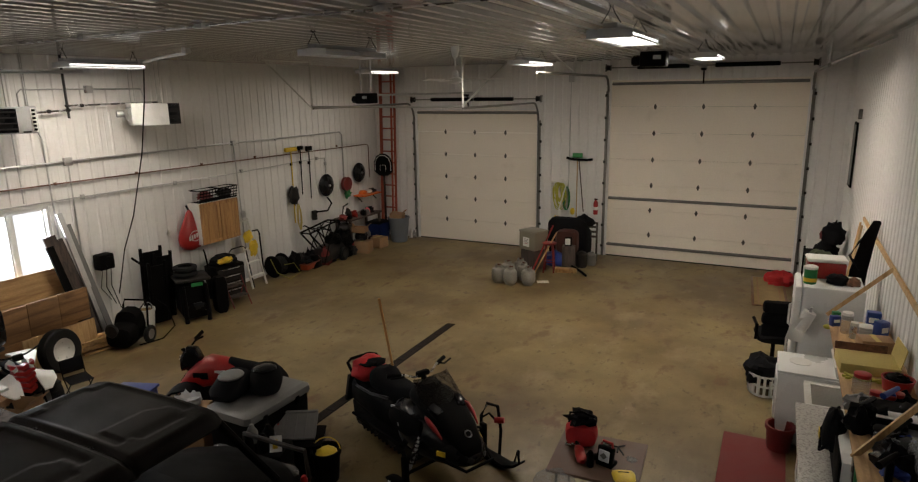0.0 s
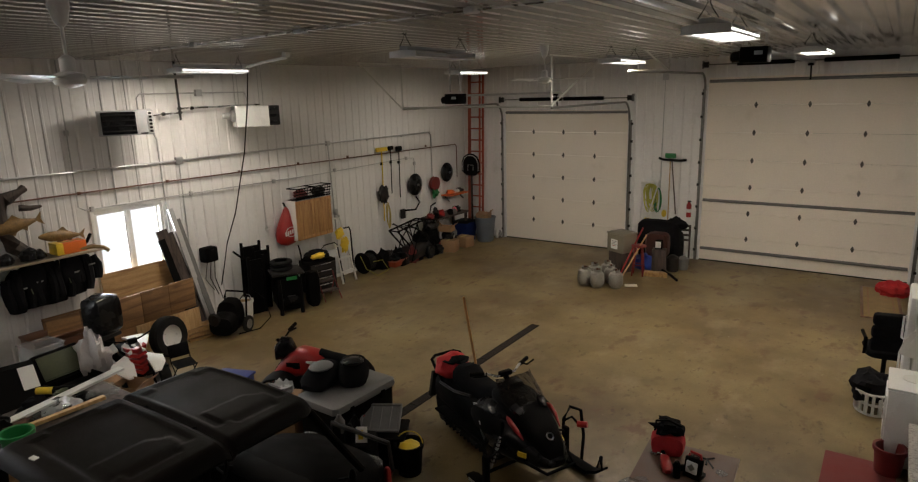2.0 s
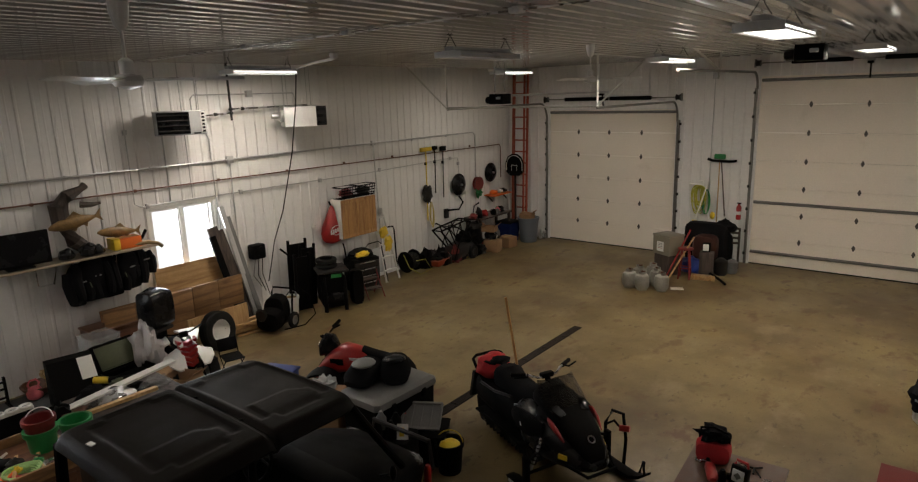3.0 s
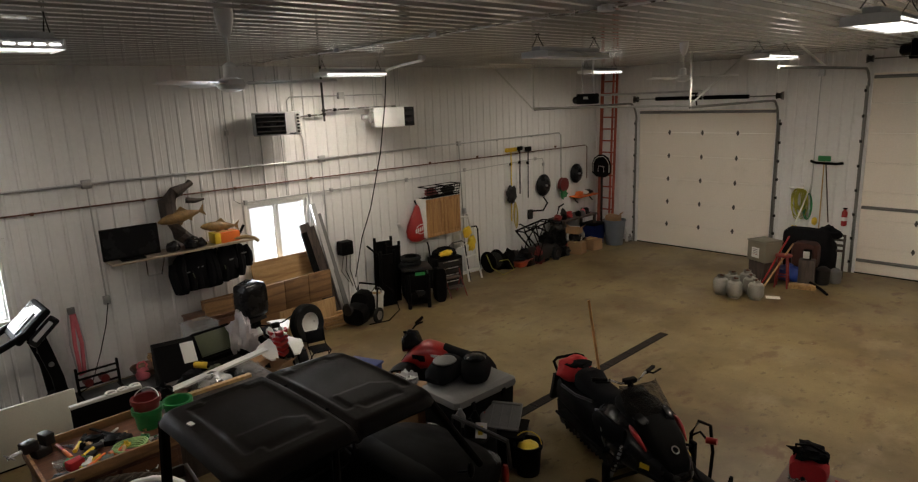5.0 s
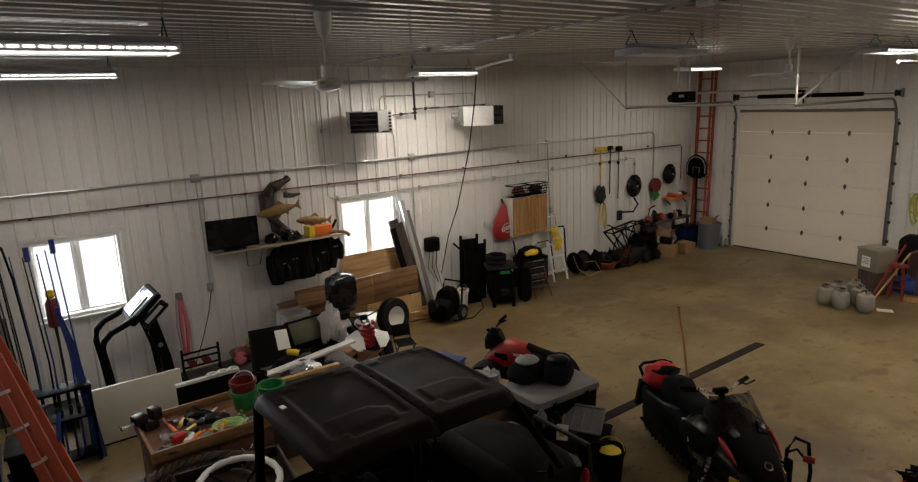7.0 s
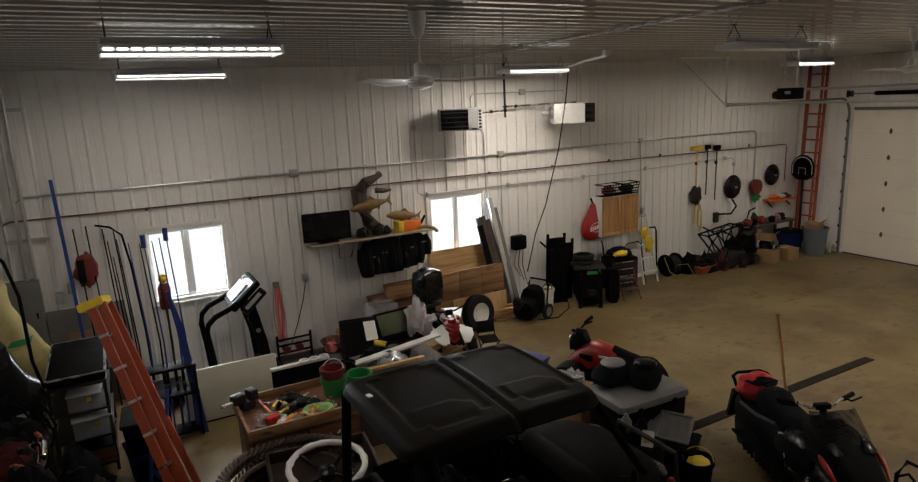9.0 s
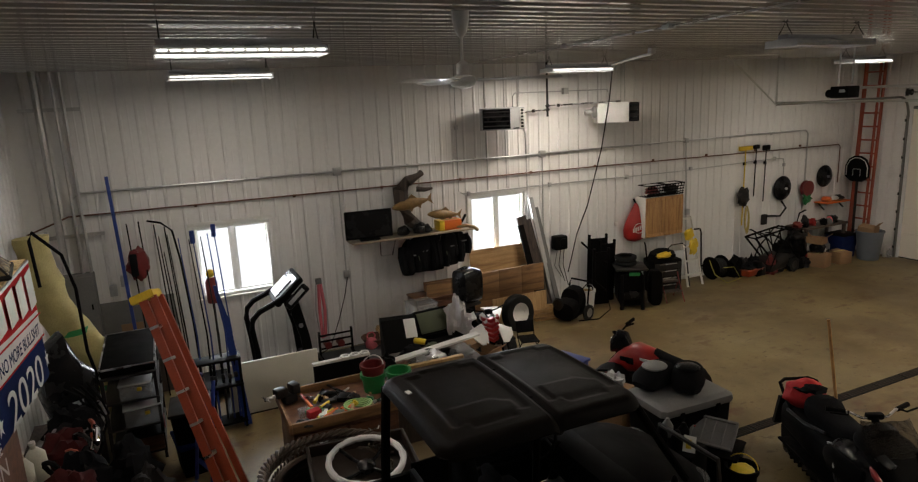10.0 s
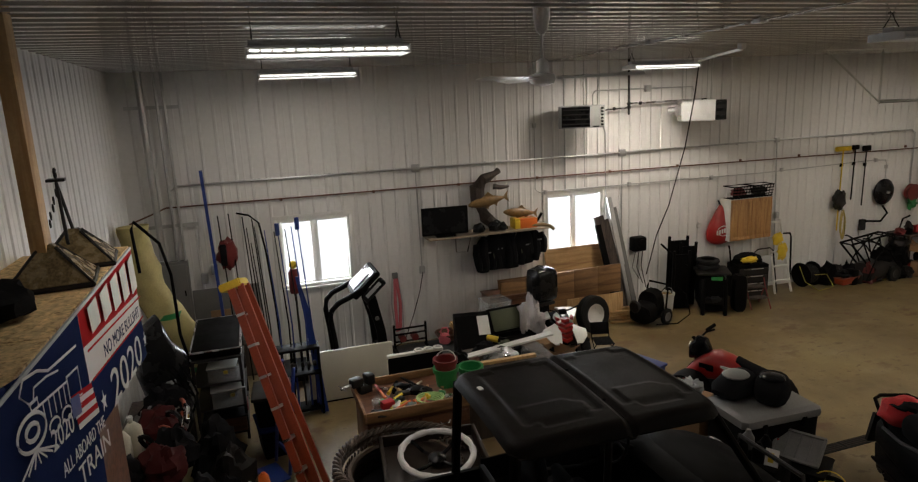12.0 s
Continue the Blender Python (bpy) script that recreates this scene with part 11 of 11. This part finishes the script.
def build_loft():
    LX, LY, LZ = -5.82, -1.06, 3.10
    l = thing("storage_loft", (0, 0, 0), 0, "wooden storage loft with strand board deck and brown wall", "loft", kind="structure")
    for k in range(3):
        bm = bm_new()
        x0 = LX + k * 2.36
        box(bm, (x0 + 1.178, (LY + BY) / 2 + 0.01, LZ - 0.012), (2.352, LY - BY - 0.02, 0.022))
        part("deck_panel", bm, M_OSB, l)
    bm = bm_new()
    box(bm, ((LX + EX) / 2 - 0.01, LY - 0.03, LZ - 0.13), (EX - LX - 0.02, 0.04, 0.20))
    part("rim_joist", bm, M_PINE, l)
    bm = bm_new()
    box(bm, ((-4.78 + EX) / 2, LY - 0.07, (LZ - 0.23) / 2), (EX + 4.76, 0.06, LZ - 0.24))
    part("front_wall", bm, M_BROWNW, l)
    bm = bm_new()
    box(bm, (-4.74, (LY + BY) / 2 - 0.03, (LZ - 0.03) / 2), (0.06, LY - BY - 0.12, LZ - 0.04))
    part("end_wall", bm, M_BROWNW, l)
    bm = bm_new()
    box(bm, (-4.66, -1.36, (LZ + CH) / 2), (0.15, 0.09, CH - LZ - 0.01), bevel=0.003)
    solid("timber_post", bm, M_PINE, "rough pine post from loft deck to ceiling", "post", "structure")
    y = LY + 0.012
    # first flag
    f = thing("flag", (0, y, 0), 0, "red white and navy campaign flag hung on the loft edge", "flag", "hung flags")
    x0, x1 = -3.97, -5.83
    part("navy_field", sheet(x0, x1, 2.14, 2.46, 0.0, 1), M_NAVY, f)
    part("white_band", sheet(x0, x1, 2.46, 2.68, 0.0, 2, amp=0.004), M_FLAGW, f)
    part("red_field", sheet(x0, x1, 2.68, 3.08, 0.0, 3, amp=0.003), M_FLAGR, f)
    for z in (2.475, 2.655):
        bm = bm_new()
        box(bm, ((x0 + x1) / 2, 0.009, z), (1.84, 0.003, 0.014))
        part("red_stripe", bm, M_FLAGR, f)
    for k in range(5):
        bm = bm_new()
        box(bm, (-4.25 - k * 0.345, 0.011, 2.885), (0.24, 0.004, 0.30), (0, 6, 0))
        part("name_bar", bm, M_FLAGW, f)
    lettering(f, "NO MORE BULLSHIT", -5.0, 0.012, 2.515, 0.125, M_NAVY, 1.15)
    lettering(f, "2020", -4.93, 0.022, 2.165, 0.34, M_FLAGW, 1.72)
    for sx in (-4.13, -5.72):
        bm = bm_new()
        pts = []
        for k in range(10):
            a, rr = math.pi / 2 + k * math.pi / 5, 0.07 if k % 2 == 0 else 0.028
            pts.append((sx + rr * math.cos(a), 2.29 + rr * math.sin(a)))
        prism(bm, pts, 0.018, 0.022, "y")
        part("star", bm, M_FLAGW, f)
    # second flag
    g = thing("flag", (0, y, 0), 0, "navy flag with a white steam train drawing hung on the loft", "flag", "hung flags")
    x0, x1 = -2.21, -3.95
    part("navy_field", sheet(x0, x1, 1.80, 3.08, 0.004, 5), M_NAVY, g)

    def P(u, v):
        return (x0 - u * 1.78, 0.026, 2.44 + v * 0.52)

    def line(name, pts, r, m=M_FLAGW, closed=False):
        bm = bm_new()
        tube(bm, [P(*q) for q in pts], r, 5, closed)
        return part(name, bm, m, g)
    line("smoke_line", [(0.42, 0.66), (0.36, 0.78), (0.40, 0.90), (0.50, 0.90), (0.58, 0.84), (0.68, 0.86), (0.86, 0.90)], 0.008)
    line("smoke_line", [(0.44, 0.66), (0.46, 0.78), (0.56, 0.80), (0.66, 0.78)], 0.006)
    line("boiler_ring", [(0.40 + 0.10 * math.cos(2 * math.pi * k / 24), 0.44 + 0.15 * math.sin(2 * math.pi * k / 24)) for k in range(24)], 0.010, closed=True)
    line("boiler_ring", [(0.40 + 0.045 * math.cos(2 * math.pi * k / 20), 0.44 + 0.068 * math.sin(2 * math.pi * k / 20)) for k in range(20)], 0.012, closed=True)
    line("boiler_top", [(0.42, 0.60), (0.72, 0.62)], 0.007)
    line("cab", [(0.72, 0.40), (0.72, 0.66), (0.84, 0.68), (0.84, 0.38), (0.72, 0.40)], 0.008)
    line("chimney", [(0.42, 0.60), (0.41, 0.67), (0.47, 0.68), (0.47, 0.61)], 0.009)
    for k in range(5):
        line("boiler_band", [(0.50 + 0.045 * k, 0.42), (0.50 + 0.045 * k, 0.60)], 0.006)
    for k in range(3):
        line("drive_wheel", [(0.56 + 0.11 * k + 0.045 * math.cos(2 * math.pi * q / 16), 0.33 + 0.065 * math.sin(2 * math.pi * q / 16)) for q in range(16)], 0.007, closed=True)
    for k in range(7):
        line("cowcatcher_bar", [(0.40, 0.28), (0.28 + 0.045 * k, 0.14)], 0.006)
    for k in range(6):
        bm = bm_new()
        box(bm, (-3.70 - 0.012 * k, 0.03, 2.645 - 0.034 * k), (0.42, 0.004, 0.032), (0, -3, 0))
        part("banner_stripe", bm, M_FLAGR if k % 2 == 0 else M_FLAGW, g)
    lettering(g, "2020", -3.29, 0.036, 2.50, 0.15, M_FLAGW, 1.2)
    lettering(g, "ALL ABOARD THE", -3.62, 0.032, 2.335, 0.105, M_FLAGW)
    lettering(g, "TRAIN", -3.76, 0.032, 2.19, 0.16, M_FLAGW, 1.5)
    bm = bm_new()
    box(bm, (-3.56, 0.033, 2.605), (0.16, 0.004, 0.11), (0, -3, 0))
    part("banner_canton", bm, M_BLUE, g)
    bm = bm_new()
    box(bm, ((x0 - 5.80) / 2, 0.004, 3.085), (3.58, 0.012, 0.02))
    part("hem_cord", bm, M_LGREY, g)
    # both flags sag towards the far end, and their prints lie flat on the cloth
    for fl, xs, sl, hang in ((f, -5.83, 0.095, 0.3), (g, -4.0, 0.17, 0.15)):
        for ob in fl.children:
            if ob.name.startswith("hem_cord"):
                continue
            mb = ob.matrix_basis.copy()
            inv = mb.inverted()
            for vt in ob.data.vertices:
                w = mb @ vt.co
                w.z += sl * (w.x - xs) * max(0.0, min(1.0, (3.08 - w.z) / hang))
                if not ob.name.startswith(("navy", "white_band", "red_field")):
                    w.y = 0.022 + (w.y - 0.022) * 0.35
                vt.co = inv @ w
    # hanging lamps laid on the deck
    p = thing("billiard_lamp", (-5.20, -1.42, LZ), 8, "stained glass billiard lamp with dark chain lying on the deck", "pendant lamp")
    for k, (x, yy) in enumerate(((-0.05, 0.12), (0.55, 0.02))):
        bm = bm_new()
        loft(bm, [[(x + sx * w, yy + sy * w, z) for sx, sy in ((-1, -1), (1, -1), (1, 1), (-1, 1))] for w, z in ((0.24, 0.0), (0.24, 0.04), (0.06, 0.24), (0.03, 0.27))])
        sh = part("shade", bm, mat("amber_glass_%d" % k, (0.20, 0.15, 0.08), 0.25, vary=0.5, scale=14), p)
        bm = bm_new()
        for sx, sy in ((-1, -1), (1, -1), (1, 1), (-1, 1)):
            tube(bm, [(x + sx * 0.245, yy + sy * 0.245, 0.02), (x + sx * 0.05, yy + sy * 0.05, 0.25)], 0.012, 5)
        tube(bm, [(x + sx * 0.245, yy + sy * 0.245, 0.02) for sx, sy in ((-1, -1), (1, -1), (1, 1), (-1, 1))], 0.018, 5, True)
        part("shade_frame", bm, M_DARKM, sh)
    bm = bm_new()
    tube(bm, [(-0.05, 0.12, 0.26), (-0.20, 0.05, 0.60)], 0.012, 6)
    tube(bm, [(0.20, 0.10, 0.20), (-0.20, 0.05, 0.60)], 0.012, 6)
    part("stem", bm, M_DARKM, p)
    for k in range(9):
        bm = bm_new()
        c = Vector((-0.18, 0.05, 0.58)).lerp(Vector((0.15, -0.05, 0.18)), k / 8)
        tube(bm, [tuple(c + Vector((0.018 * math.cos(a), 0.006 * (k % 2), 0.028 * math.sin(a)))) for a in [2 * math.pi * q / 10 for q in range(10)]], 0.006, 5, True)
        part("chain_link", bm, M_DARKM, p)
    bm = bm_new()
    box(bm, (-0.20, 0.05, 0.62), (0.12, 0.12, 0.02))
    tube(bm, [(-0.20 + 0.035 * math.cos(a), 0.05, 0.67 + 0.035 * math.sin(a)) for a in [2 * math.pi * q / 12 for q in range(12)]], 0.009, 6, True)
    part("canopy_loop", bm, M_DARKM, p)
    t = thing("duct_elbow", (-3.95, -1.52, LZ), 20, "grey duct elbow and dark bag on the loft deck", "duct")
    bm = bm_new()
    tube(bm, [(0.35, -0.1, 0.34), (0.10, 0.0, 0.28), (-0.10, 0.05, 0.10), (-0.16, 0.06, 0.0)], 0.085, 12)
    part("duct", bm, M_GREY, t)
    bm = bm_new()
    lumpy(bm, (0.05, 0.10, 0.08), (0.22, 0.16, 0.12), 301, 0.25, 16)
    part("bag", bm, M_CLOTHK, t)
    bm = bm_new()
    lumpy(bm, (-3.45, -1.5, LZ + 0.2), (0.22, 0.2, 0.32), 302, 0.25, 18)
    solid("gear_bag", bm, M_CLOTHK, "dark standing gear bag on the loft deck", "bag")


build_loft()

# ---- wall sheets last ----
build_cladding()
